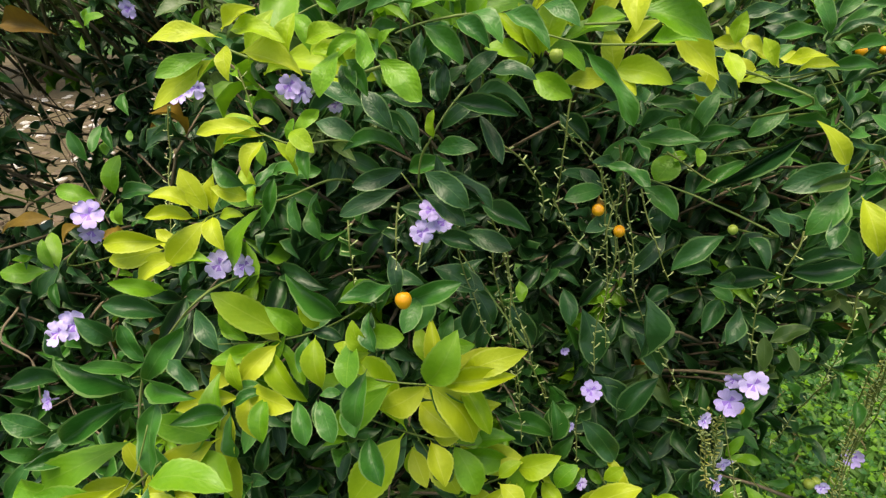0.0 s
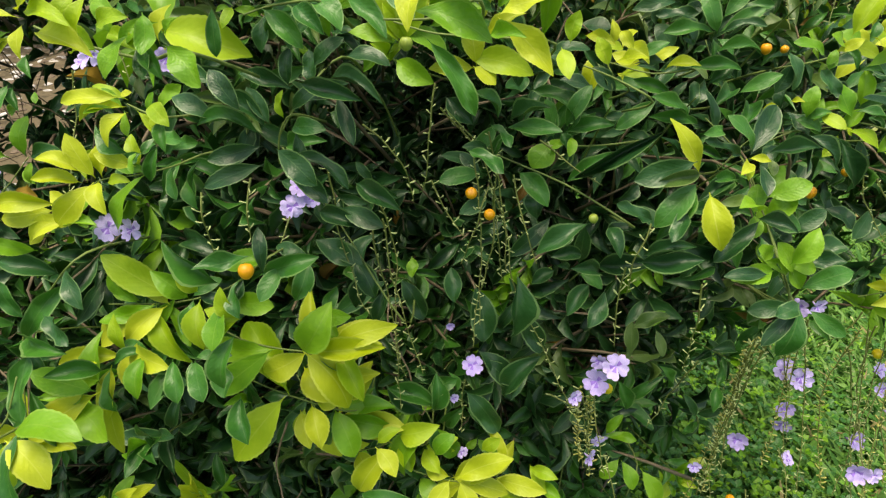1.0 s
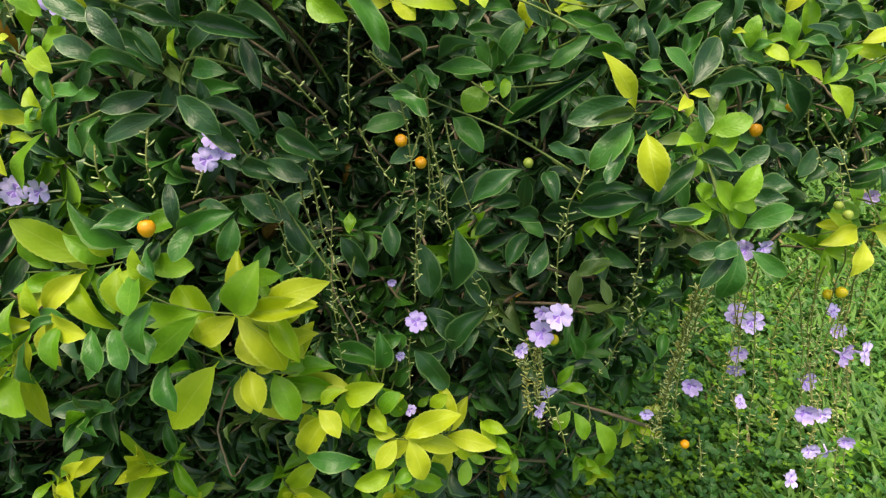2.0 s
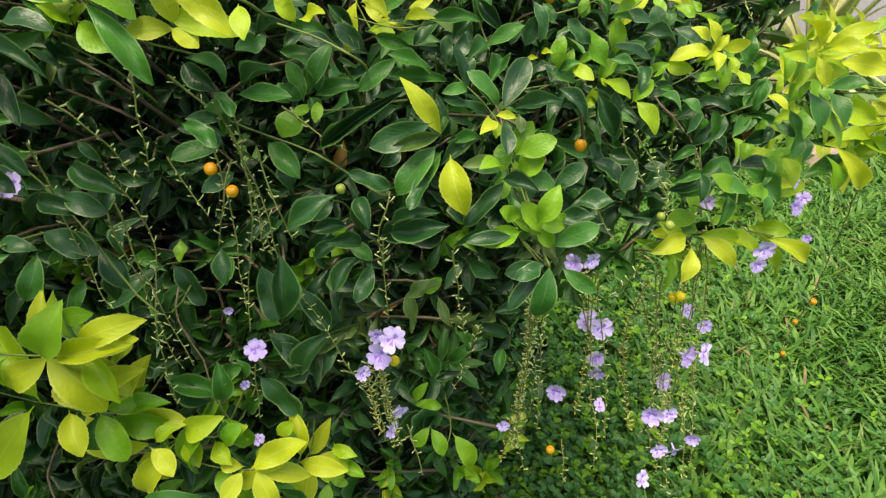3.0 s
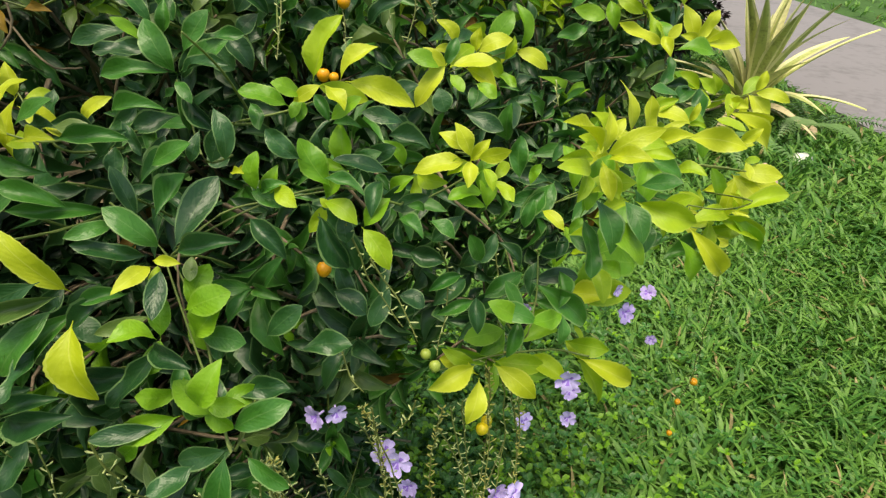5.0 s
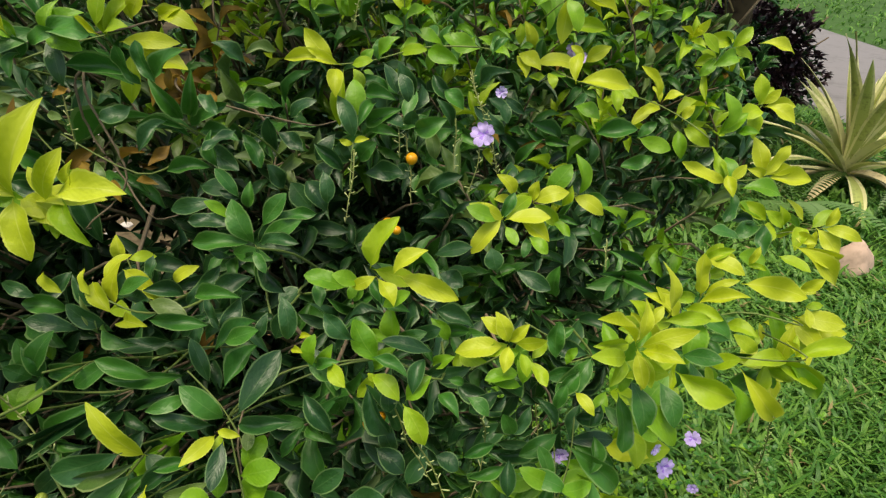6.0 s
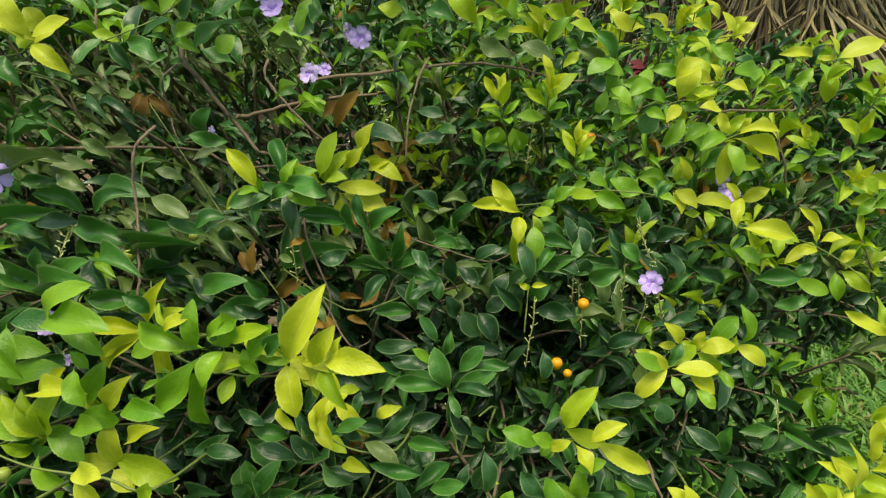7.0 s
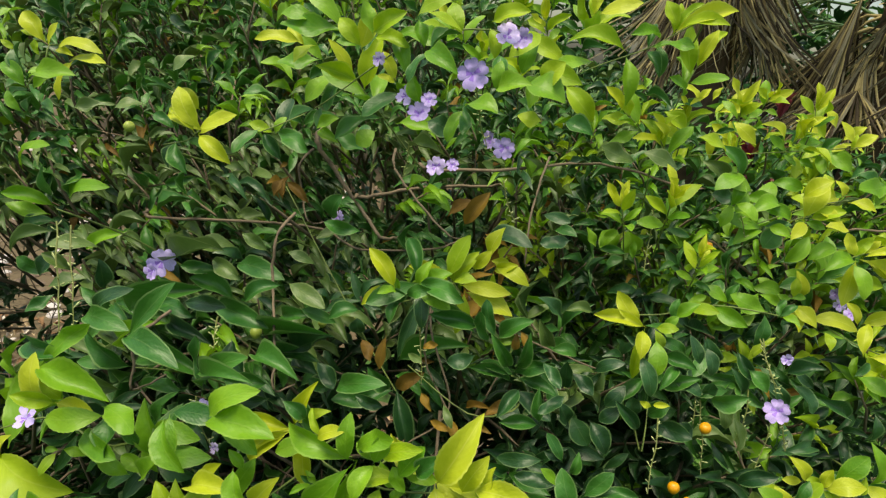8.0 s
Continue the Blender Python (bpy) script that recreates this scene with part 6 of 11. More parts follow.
leaf(b, (0.034, 0.641, 1.407), (0.016, 0.631, 1.410), 0.010, 'L')
leaf(b, (0.032, 0.650, 1.403), (0.036, 0.667, 1.418), 0.009, 'G')
leaf(b, (-0.032, 0.665, 1.404), (-0.070, 0.650, 1.403), 0.014, 'Y')
leaf(b, (-0.034, 0.675, 1.400), (-0.057, 0.683, 1.416), 0.009, 'Y')
leaf(b, (0.034, 0.641, 1.405), (0.042, 0.643, 1.438), 0.016, 'Y')
leaf(b, (0.034, 0.641, 1.407), (0.014, 0.639, 1.428), 0.014, 'y')
leaf(b, (0.062, 0.652, 1.384), (0.050, 0.650, 1.406), 0.011, 'Y')
leaf(b, (0.059, 0.661, 1.381), (0.044, 0.655, 1.386), 0.007, 'Y')
leaf(b, (-0.035, 0.709, 1.389), (-0.074, 0.694, 1.382), 0.017, 'L')
leaf(b, (-0.036, 0.715, 1.387), (-0.056, 0.709, 1.408), 0.011, 'L')
leaf(b, (0.089, 0.642, 1.368), (0.079, 0.641, 1.392), 0.012, 'L')
leaf(b, (0.065, 0.658, 1.374), (0.039, 0.639, 1.353), 0.018, 'G')
leaf(b, (-0.035, 0.631, 1.329), (0.004, 0.615, 1.320), 0.017, 'G')
leaf(b, (-0.037, 0.641, 1.325), (-0.036, 0.659, 1.356), 0.014, 'D')
leaf(b, (-0.042, 0.616, 1.332), (-0.055, 0.595, 1.313), 0.014, 'G')
leaf(b, (-0.043, 0.622, 1.329), (-0.025, 0.621, 1.308), 0.012, 'D')
leaf(b, (-0.037, 0.630, 1.328), (-0.056, 0.621, 1.335), 0.010, 'y')
leaf(b, (-0.038, 0.634, 1.326), (-0.030, 0.638, 1.342), 0.008, 'L')
leaf(b, (-0.019, 0.715, 1.378), (-0.045, 0.698, 1.349), 0.019, 'L')
leaf(b, (-0.022, 0.726, 1.374), (-0.055, 0.724, 1.369), 0.014, 'G')
leaf(b, (-0.021, 0.722, 1.376), (-0.023, 0.699, 1.343), 0.017, 'G')
leaf(b, (-0.019, 0.666, 1.403), (-0.029, 0.645, 1.388), 0.013, 'y')
leaf(b, (0.063, 0.639, 1.421), (0.105, 0.625, 1.419), 0.017, 'L')
leaf(b, (0.060, 0.650, 1.417), (0.078, 0.633, 1.391), 0.013, 'L')
leaf(b, (0.089, 0.613, 1.435), (0.115, 0.606, 1.448), 0.014, 'y')
leaf(b, (0.088, 0.618, 1.433), (0.097, 0.611, 1.414), 0.010, 'L')
leaf(b, (0.106, 0.595, 1.413), (0.134, 0.575, 1.401), 0.015, 'L')
leaf(b, (0.105, 0.601, 1.411), (0.095, 0.585, 1.390), 0.011, 'G')
leaf(b, (0.104, 0.603, 1.410), (0.122, 0.616, 1.427), 0.011, 'G')
leaf(b, (0.047, 0.632, 1.419), (0.075, 0.627, 1.438), 0.016, 'y')
leaf(b, (0.045, 0.640, 1.416), (0.077, 0.634, 1.412), 0.015, 'y')
leaf(b, (0.045, 0.638, 1.417), (0.035, 0.639, 1.444), 0.012, 'L')
leaf(b, (-0.008, 0.652, 1.422), (-0.039, 0.641, 1.427), 0.015, 'L')
leaf(b, (-0.010, 0.661, 1.419), (-0.028, 0.658, 1.436), 0.011, 'G')
leaf(b, (0.131, 0.591, 1.427), (0.108, 0.579, 1.438), 0.013, 'y')
leaf(b, (0.129, 0.596, 1.425), (0.117, 0.604, 1.447), 0.012, 'y')
leaf(b, (0.140, 0.634, 1.437), (0.169, 0.628, 1.448), 0.015, 'y')
leaf(b, (0.137, 0.645, 1.433), (0.146, 0.638, 1.411), 0.011, 'y')
leaf(b, (0.165, 0.735, 1.435), (0.142, 0.713, 1.413), 0.018, 'y')
leaf(b, (0.163, 0.741, 1.433), (0.152, 0.733, 1.399), 0.016, 'L')
leaf(b, (0.179, 0.828, 1.412), (0.142, 0.821, 1.430), 0.019, 'y')
leaf(b, (0.169, 0.747, 1.401), (0.207, 0.733, 1.397), 0.019, 'y')
leaf(b, (0.168, 0.752, 1.399), (0.164, 0.729, 1.370), 0.016, 'L')
leaf(b, (0.176, 0.906, 1.385), (0.216, 0.900, 1.349), 0.025, 'y')
leaf(b, (0.158, 0.599, 1.392), (0.184, 0.583, 1.400), 0.015, 'L')
leaf(b, (0.156, 0.608, 1.389), (0.153, 0.618, 1.415), 0.012, 'G')
leaf(b, (0.157, 0.605, 1.390), (0.157, 0.606, 1.412), 0.009, 'L')
leaf(b, (0.132, 0.610, 1.375), (0.162, 0.592, 1.377), 0.016, 'L')
leaf(b, (0.131, 0.617, 1.373), (0.137, 0.601, 1.356), 0.010, 'G')
leaf(b, (0.131, 0.616, 1.373), (0.124, 0.604, 1.349), 0.012, 'L')
leaf(b, (0.028, 0.755, 1.333), (0.077, 0.754, 1.329), 0.022, 'L')
leaf(b, (0.006, 0.740, 1.302), (-0.029, 0.731, 1.315), 0.017, 'G')
leaf(b, (0.003, 0.750, 1.299), (-0.011, 0.767, 1.326), 0.015, 'G')
leaf(b, (-0.027, 0.689, 1.326), (-0.002, 0.683, 1.341), 0.011, 'L')
leaf(b, (-0.029, 0.696, 1.323), (-0.032, 0.706, 1.345), 0.009, 'G')
leaf(b, (-0.028, 0.695, 1.324), (-0.002, 0.686, 1.318), 0.010, 'L')
b = branch((0.175, 0.795, 1.390), (0.215, 0.807, 1.413), (0.259, 0.819, 1.435), (0.301, 0.833, 1.463), (0.301, 0.903, 1.438))
leaf(b, (0.239, 0.800, 1.427), (0.182, 0.793, 1.433), 0.018, 'y')
leaf(b, (0.238, 0.806, 1.425), (0.248, 0.795, 1.379), 0.015, 'L')
leaf(b, (0.259, 0.800, 1.435), (0.297, 0.780, 1.439), 0.015, 'L')
leaf(b, (0.256, 0.809, 1.431), (0.273, 0.794, 1.410), 0.011, 'G')
leaf(b, (0.257, 0.807, 1.432), (0.257, 0.824, 1.457), 0.010, 'G')
leaf(b, (0.276, 0.800, 1.449), (0.329, 0.805, 1.476), 0.016, 'Y')
leaf(b, (0.280, 0.800, 1.452), (0.322, 0.785, 1.462), 0.015, 'y')
leaf(b, (0.278, 0.811, 1.448), (0.269, 0.823, 1.479), 0.011, 'y')
leaf(b, (0.279, 0.806, 1.450), (0.298, 0.807, 1.479), 0.011, 'y')
leaf(b, (0.267, 0.800, 1.443), (0.240, 0.774, 1.444), 0.015, 'L')
leaf(b, (0.265, 0.809, 1.440), (0.273, 0.803, 1.409), 0.013, 'G')
leaf(b, (0.206, 0.800, 1.459), (0.245, 0.794, 1.473), 0.017, 'Y')
leaf(b, (0.280, 0.800, 1.455), (0.265, 0.798, 1.477), 0.013, 'y')
leaf(b, (0.277, 0.809, 1.451), (0.279, 0.810, 1.477), 0.011, 'y')
leaf(b, (0.209, 0.800, 1.416), (0.175, 0.771, 1.407), 0.016, 'L')
b = branch((0.264, 0.514, 1.131), (0.271, 0.503, 1.113), (0.279, 0.492, 1.091), (0.279, 0.562, 1.066))
leaf(b, (0.268, 0.503, 1.137), (0.254, 0.507, 1.165), 0.015, 'G')
leaf(b, (0.268, 0.512, 1.131), (0.280, 0.515, 1.151), 0.010, 'D')
leaf(b, (0.260, 0.517, 1.155), (0.263, 0.518, 1.173), 0.008, 'G')
leaf(b, (0.254, 0.522, 1.159), (0.240, 0.523, 1.178), 0.009, 'G')
leaf(b, (0.254, 0.526, 1.157), (0.240, 0.526, 1.162), 0.005, 'D')
leaf(b, (0.271, 0.508, 1.147), (0.287, 0.510, 1.170), 0.012, 'G')
leaf(b, (0.272, 0.509, 1.148), (0.305, 0.509, 1.158), 0.010, 'G')
leaf(b, (0.269, 0.504, 1.138), (0.297, 0.502, 1.156), 0.012, 'G')
leaf(b, (0.266, 0.503, 1.138), (0.229, 0.500, 1.137), 0.012, 'G')
leaf(b, (0.266, 0.509, 1.135), (0.270, 0.503, 1.105), 0.009, 'G')
leaf(b, (0.242, 0.525, 1.155), (0.209, 0.521, 1.149), 0.011, 'D')
leaf(b, (0.257, 0.513, 1.150), (0.224, 0.510, 1.147), 0.012, 'D')
leaf(b, (0.270, 0.503, 1.137), (0.297, 0.492, 1.146), 0.010, 'D')
leaf(b, (0.233, 0.539, 1.172), (0.206, 0.531, 1.171), 0.011, 'G')
leaf(b, (0.233, 0.548, 1.167), (0.228, 0.555, 1.192), 0.009, 'G')
leaf(b, (0.267, 0.500, 1.134), (0.277, 0.488, 1.126), 0.007, 'G')
leaf(b, (0.267, 0.510, 1.129), (0.256, 0.511, 1.121), 0.004, 'G')
leaf(b, (0.253, 0.499, 1.130), (0.242, 0.495, 1.135), 0.005, 'D')
b = branch((0.352, 0.466, 1.085), (0.320, 0.464, 1.080), (0.291, 0.457, 1.075), (0.264, 0.436, 1.057), (0.264, 0.506, 1.032))
part_twig(b, (0.145, 0.438, 1.071), (0.176, 0.435, 1.071), (0.217, 0.437, 1.077), (0.217, 0.507, 1.052))
leaf(b, (0.223, 0.470, 1.085), (0.190, 0.462, 1.084), 0.011, 'D')
leaf(b, (0.309, 0.458, 1.096), (0.321, 0.441, 1.085), 0.011, 'D')
leaf(b, (0.382, 0.454, 1.100), (0.352, 0.449, 1.110), 0.010, 'D')
leaf(b, (0.336, 0.457, 1.083), (0.364, 0.448, 1.043), 0.014, 'D')
leaf(b, (0.377, 0.454, 1.096), (0.371, 0.437, 1.083), 0.010, 'D')
leaf(b, (0.300, 0.471, 1.093), (0.308, 0.467, 1.097), 0.004, 'Y')
leaf(b, (0.160, 0.435, 1.082), (0.174, 0.437, 1.112), 0.012, 'G')
leaf(b, (0.164, 0.433, 1.082), (0.156, 0.434, 1.102), 0.010, 'G')
leaf(b, (0.164, 0.431, 1.078), (0.163, 0.418, 1.069), 0.007, 'L')
leaf(b, (0.261, 0.488, 1.109), (0.252, 0.470, 1.095), 0.011, 'D')
leaf(b, (0.227, 0.486, 1.108), (0.208, 0.473, 1.118), 0.011, 'D')
leaf(b, (0.397, 0.470, 1.094), (0.413, 0.457, 1.093), 0.010, 'y')
leaf(b, (0.397, 0.477, 1.090), (0.395, 0.465, 1.079), 0.007, 'y')
leaf(b, (0.390, 0.470, 1.097), (0.379, 0.471, 1.112), 0.008, 'L')
leaf(b, (0.375, 0.454, 1.076), (0.390, 0.454, 1.093), 0.009, 'D')
leaf(b, (0.401, 0.456, 1.076), (0.391, 0.454, 1.081), 0.006, 'G')
leaf(b, (0.180, 0.452, 1.102), (0.154, 0.444, 1.113), 0.011, 'D')
leaf(b, (0.185, 0.469, 1.107), (0.170, 0.470, 1.128), 0.010, 'D')
b = branch((0.350, 0.475, 1.135), (0.328, 0.480, 1.125), (0.298, 0.482, 1.117), (0.298, 0.552, 1.092))
leaf(b, (0.343, 0.470, 1.144), (0.358, 0.474, 1.176), 0.015, 'y')
leaf(b, (0.343, 0.477, 1.140), (0.371, 0.480, 1.131), 0.011, 'y')
leaf(b, (0.357, 0.457, 1.148), (0.375, 0.458, 1.165), 0.010, 'Y')
leaf(b, (0.359, 0.460, 1.147), (0.394, 0.455, 1.136), 0.012, 'Y')
leaf(b, (0.348, 0.456, 1.147), (0.359, 0.442, 1.138), 0.009, 'Y')
leaf(b, (0.348, 0.461, 1.145), (0.333, 0.462, 1.136), 0.007, 'Y')
leaf(b, (0.330, 0.469, 1.131), (0.306, 0.466, 1.140), 0.012, 'L')
leaf(b, (0.309, 0.478, 1.130), (0.315, 0.464, 1.120), 0.008, 'G')
leaf(b, (0.337, 0.466, 1.138), (0.324, 0.456, 1.147), 0.009, 'L')
leaf(b, (0.337, 0.472, 1.135), (0.334, 0.467, 1.123), 0.006, 'L')
leaf(b, (0.337, 0.471, 1.136), (0.331, 0.465, 1.126), 0.006, 'L')
leaf(b, (0.351, 0.455, 1.128), (0.367, 0.451, 1.142), 0.008, 'L')
leaf(b, (0.351, 0.465, 1.123), (0.343, 0.474, 1.136), 0.007, 'G')
leaf(b, (0.351, 0.464, 1.123), (0.367, 0.460, 1.123), 0.006, 'G')
b = branch((0.434, 0.629, 1.107), (0.462, 0.643, 1.114), (0.495, 0.656, 1.120), (0.495, 0.726, 1.095))
leaf(b, (0.429, 0.602, 1.121), (0.406, 0.594, 1.091), 0.015, 'Y')
leaf(b, (0.429, 0.609, 1.116), (0.402, 0.609, 1.127), 0.010, 'y')
leaf(b, (0.431, 0.601, 1.119), (0.465, 0.599, 1.124), 0.015, 'Y')
leaf(b, (0.431, 0.611, 1.113), (0.453, 0.629, 1.128), 0.012, 'y')
leaf(b, (0.429, 0.601, 1.119), (0.411, 0.601, 1.132), 0.010, 'Y')
leaf(b, (0.429, 0.606, 1.116), (0.415, 0.600, 1.115), 0.007, 'Y')
leaf(b, (0.438, 0.623, 1.129), (0.423, 0.624, 1.147), 0.011, 'Y')
leaf(b, (0.438, 0.628, 1.126), (0.422, 0.623, 1.126), 0.007, 'Y')
leaf(b, (0.455, 0.630, 1.122), (0.457, 0.631, 1.141), 0.009, 'Y')
leaf(b, (0.455, 0.638, 1.118), (0.440, 0.635, 1.125), 0.007, 'y')
leaf(b, (0.442, 0.607, 1.117), (0.466, 0.596, 1.105), 0.013, 'Y')
leaf(b, (0.465, 0.643, 1.122), (0.485, 0.648, 1.150), 0.016, 'L')
leaf(b, (0.465, 0.651, 1.118), (0.492, 0.652, 1.116), 0.012, 'G')
leaf(b, (0.496, 0.658, 1.118), (0.491, 0.664, 1.154), 0.013, 'L')
leaf(b, (0.496, 0.663, 1.116), (0.467, 0.663, 1.118), 0.010, 'G')
leaf(b, (0.496, 0.667, 1.114), (0.527, 0.669, 1.107), 0.011, 'G')
leaf(b, (0.491, 0.658, 1.118), (0.519, 0.650, 1.106), 0.014, 'Y')
leaf(b, (0.491, 0.667, 1.113), (0.476, 0.655, 1.100), 0.010, 'Y')
leaf(b, (0.455, 0.630, 1.122), (0.482, 0.628, 1.134), 0.014, 'Y')
leaf(b, (0.455, 0.636, 1.119), (0.478, 0.629, 1.103), 0.012, 'y')
leaf(b, (0.431, 0.600, 1.114), (0.440, 0.586, 1.105), 0.009, 'L')
leaf(b, (0.449, 0.593, 1.109), (0.463, 0.579, 1.103), 0.010, 'L')
leaf(b, (0.449, 0.601, 1.105), (0.446, 0.587, 1.094), 0.008, 'G')
leaf(b, (0.471, 0.632, 1.108), (0.486, 0.617, 1.100), 0.008, 'L')
leaf(b, (0.471, 0.641, 1.103), (0.466, 0.635, 1.090), 0.005, 'L')
leaf(b, (0.481, 0.647, 1.112), (0.488, 0.648, 1.132), 0.008, 'y')
leaf(b, (0.481, 0.655, 1.107), (0.471, 0.656, 1.118), 0.005, 'y')
leaf(b, (0.427, 0.601, 1.118), (0.400, 0.598, 1.129), 0.012, 'L')
leaf(b, (0.427, 0.609, 1.114), (0.410, 0.605, 1.100), 0.009, 'L')
leaf(b, (0.427, 0.607, 1.115), (0.437, 0.613, 1.137), 0.010, 'G')
b = branch((0.440, 0.502, 1.092), (0.459, 0.499, 1.083), (0.485, 0.493, 1.075), (0.485, 0.563, 1.050))
leaf(b, (0.457, 0.491, 1.088), (0.470, 0.492, 1.097), 0.007, 'G')
b = branch((0.285, 0.686, 1.210), (0.315, 0.696, 1.213), (0.360, 0.722, 1.222), (0.413, 0.726, 1.223), (0.413, 0.796, 1.198))
part_twig(b, (0.311, 0.617, 1.168), (0.312, 0.596, 1.136), (0.312, 0.666, 1.111))
leaf(b, (0.299, 0.644, 1.219), (0.256, 0.641, 1.222), 0.012, 'Y')
leaf(b, (0.299, 0.654, 1.214), (0.297, 0.641, 1.172), 0.011, 'y')
leaf(b, (0.294, 0.644, 1.221), (0.271, 0.647, 1.244), 0.014, 'Y')
leaf(b, (0.296, 0.641, 1.217), (0.298, 0.621, 1.201), 0.012, 'Y')
leaf(b, (0.308, 0.643, 1.211), (0.312, 0.625, 1.186), 0.015, 'L')
leaf(b, (0.308, 0.648, 1.209), (0.334, 0.651, 1.201), 0.012, 'G')
leaf(b, (0.297, 0.630, 1.201), (0.312, 0.616, 1.173), 0.014, 'D')
leaf(b, (0.306, 0.646, 1.219), (0.323, 0.640, 1.225), 0.009, 'y')
leaf(b, (0.306, 0.652, 1.216), (0.315, 0.645, 1.200), 0.008, 'y')
leaf(b, (0.313, 0.651, 1.216), (0.322, 0.652, 1.231), 0.008, 'L')
leaf(b, (0.313, 0.658, 1.213), (0.322, 0.653, 1.209), 0.005, 'L')
leaf(b, (0.336, 0.716, 1.217), (0.361, 0.699, 1.224), 0.012, 'y')
leaf(b, (0.336, 0.722, 1.214), (0.351, 0.723, 1.229), 0.008, 'L')
leaf(b, (0.360, 0.725, 1.220), (0.388, 0.708, 1.213), 0.015, 'L')
leaf(b, (0.360, 0.733, 1.215), (0.365, 0.757, 1.236), 0.013, 'G')
leaf(b, (0.313, 0.607, 1.170), (0.303, 0.604, 1.174), 0.005, 'Y')
leaf(b, (0.313, 0.608, 1.171), (0.325, 0.604, 1.176), 0.005, 'Y')
leaf(b, (0.323, 0.675, 1.219), (0.340, 0.676, 1.237), 0.011, 'L')
leaf(b, (0.323, 0.684, 1.214), (0.324, 0.687, 1.234), 0.009, 'G')
leaf(b, (0.374, 0.741, 1.220), (0.349, 0.735, 1.233), 0.013, 'L')
leaf(b, (0.374, 0.745, 1.218), (0.381, 0.750, 1.238), 0.010, 'G')
leaf(b, (0.374, 0.745, 1.218), (0.361, 0.738, 1.198), 0.011, 'L')
leaf(b, (0.408, 0.739, 1.220), (0.373, 0.737, 1.230), 0.017, 'L')
leaf(b, (0.408, 0.749, 1.215), (0.406, 0.740, 1.184), 0.014, 'G')
leaf(b, (0.418, 0.734, 1.219), (0.432, 0.721, 1.218), 0.009, 'L')
leaf(b, (0.418, 0.741, 1.215), (0.423, 0.751, 1.231), 0.008, 'G')
leaf(b, (0.418, 0.738, 1.217), (0.431, 0.741, 1.231), 0.008, 'G')
leaf(b, (0.403, 0.767, 1.228), (0.389, 0.747, 1.210), 0.011, 'L')
leaf(b, (0.403, 0.774, 1.224), (0.383, 0.786, 1.229), 0.008, 'L')
leaf(b, (0.403, 0.771, 1.225), (0.427, 0.777, 1.216), 0.009, 'L')
leaf(b, (0.451, 0.827, 1.210), (0.449, 0.828, 1.232), 0.010, 'y')
leaf(b, (0.451, 0.830, 1.208), (0.436, 0.829, 1.208), 0.007, 'L')
leaf(b, (0.451, 0.836, 1.205), (0.466, 0.839, 1.209), 0.007, 'L')
b = branch((0.449, 0.831, 1.205), (0.506, 0.794, 1.186), (0.601, 0.817, 1.161), (0.656, 0.786, 1.132), (0.656, 0.856, 1.107))
leaf(b, (0.448, 0.819, 1.204), (0.471, 0.799, 1.193), 0.015, 'Y')
leaf(b, (0.448, 0.825, 1.201), (0.457, 0.798, 1.185), 0.013, 'Y')
leaf(b, (0.465, 0.811, 1.196), (0.510, 0.807, 1.196), 0.018, 'Y')
leaf(b, (0.498, 0.742, 1.196), (0.546, 0.738, 1.195), 0.019, 'Y')
leaf(b, (0.498, 0.749, 1.192), (0.502, 0.772, 1.217), 0.012, 'Y')
leaf(b, (0.518, 0.825, 1.197), (0.542, 0.820, 1.216), 0.014, 'Y')
leaf(b, (0.518, 0.832, 1.192), (0.506, 0.845, 1.211), 0.011, 'Y')
leaf(b, (0.499, 0.751, 1.171), (0.521, 0.732, 1.166), 0.014, 'L')
leaf(b, (0.499, 0.756, 1.168), (0.513, 0.768, 1.180), 0.009, 'G')
leaf(b, (0.478, 0.798, 1.191), (0.483, 0.781, 1.179), 0.010, 'y')
leaf(b, (0.478, 0.804, 1.188), (0.497, 0.797, 1.189), 0.008, 'L')
leaf(b, (0.478, 0.806, 1.186), (0.460, 0.803, 1.185), 0.008, 'y')
leaf(b, (0.541, 0.773, 1.184), (0.542, 0.752, 1.168), 0.012, 'y')
leaf(b, (0.541, 0.780, 1.180), (0.564, 0.769, 1.180), 0.011, 'y')
leaf(b, (0.541, 0.776, 1.182), (0.558, 0.765, 1.179), 0.008, 'y')
leaf(b, (0.603, 0.827, 1.164), (0.580, 0.832, 1.197), 0.013, 'Y')
leaf(b, (0.603, 0.834, 1.160), (0.577, 0.821, 1.136), 0.012, 'Y')
leaf(b, (0.607, 0.827, 1.162), (0.625, 0.819, 1.173), 0.011, 'Y')
leaf(b, (0.607, 0.832, 1.159), (0.599, 0.844, 1.174), 0.009, 'Y')
leaf(b, (0.604, 0.826, 1.159), (0.583, 0.809, 1.153), 0.013, 'Y')
leaf(b, (0.627, 0.813, 1.146), (0.637, 0.813, 1.164), 0.010, 'Y')
leaf(b, (0.627, 0.809, 1.141), (0.654, 0.793, 1.127), 0.016, 'y')
leaf(b, (0.627, 0.819, 1.136), (0.632, 0.803, 1.108), 0.014, 'L')
leaf(b, (0.580, 0.798, 1.130), (0.612, 0.784, 1.124), 0.016, 'L')
leaf(b, (0.580, 0.803, 1.127), (0.599, 0.805, 1.146), 0.012, 'G')
leaf(b, (0.517, 0.728, 1.152), (0.556, 0.724, 1.161), 0.018, 'G')
leaf(b, (0.517, 0.737, 1.147), (0.515, 0.731, 1.118), 0.012, 'D')
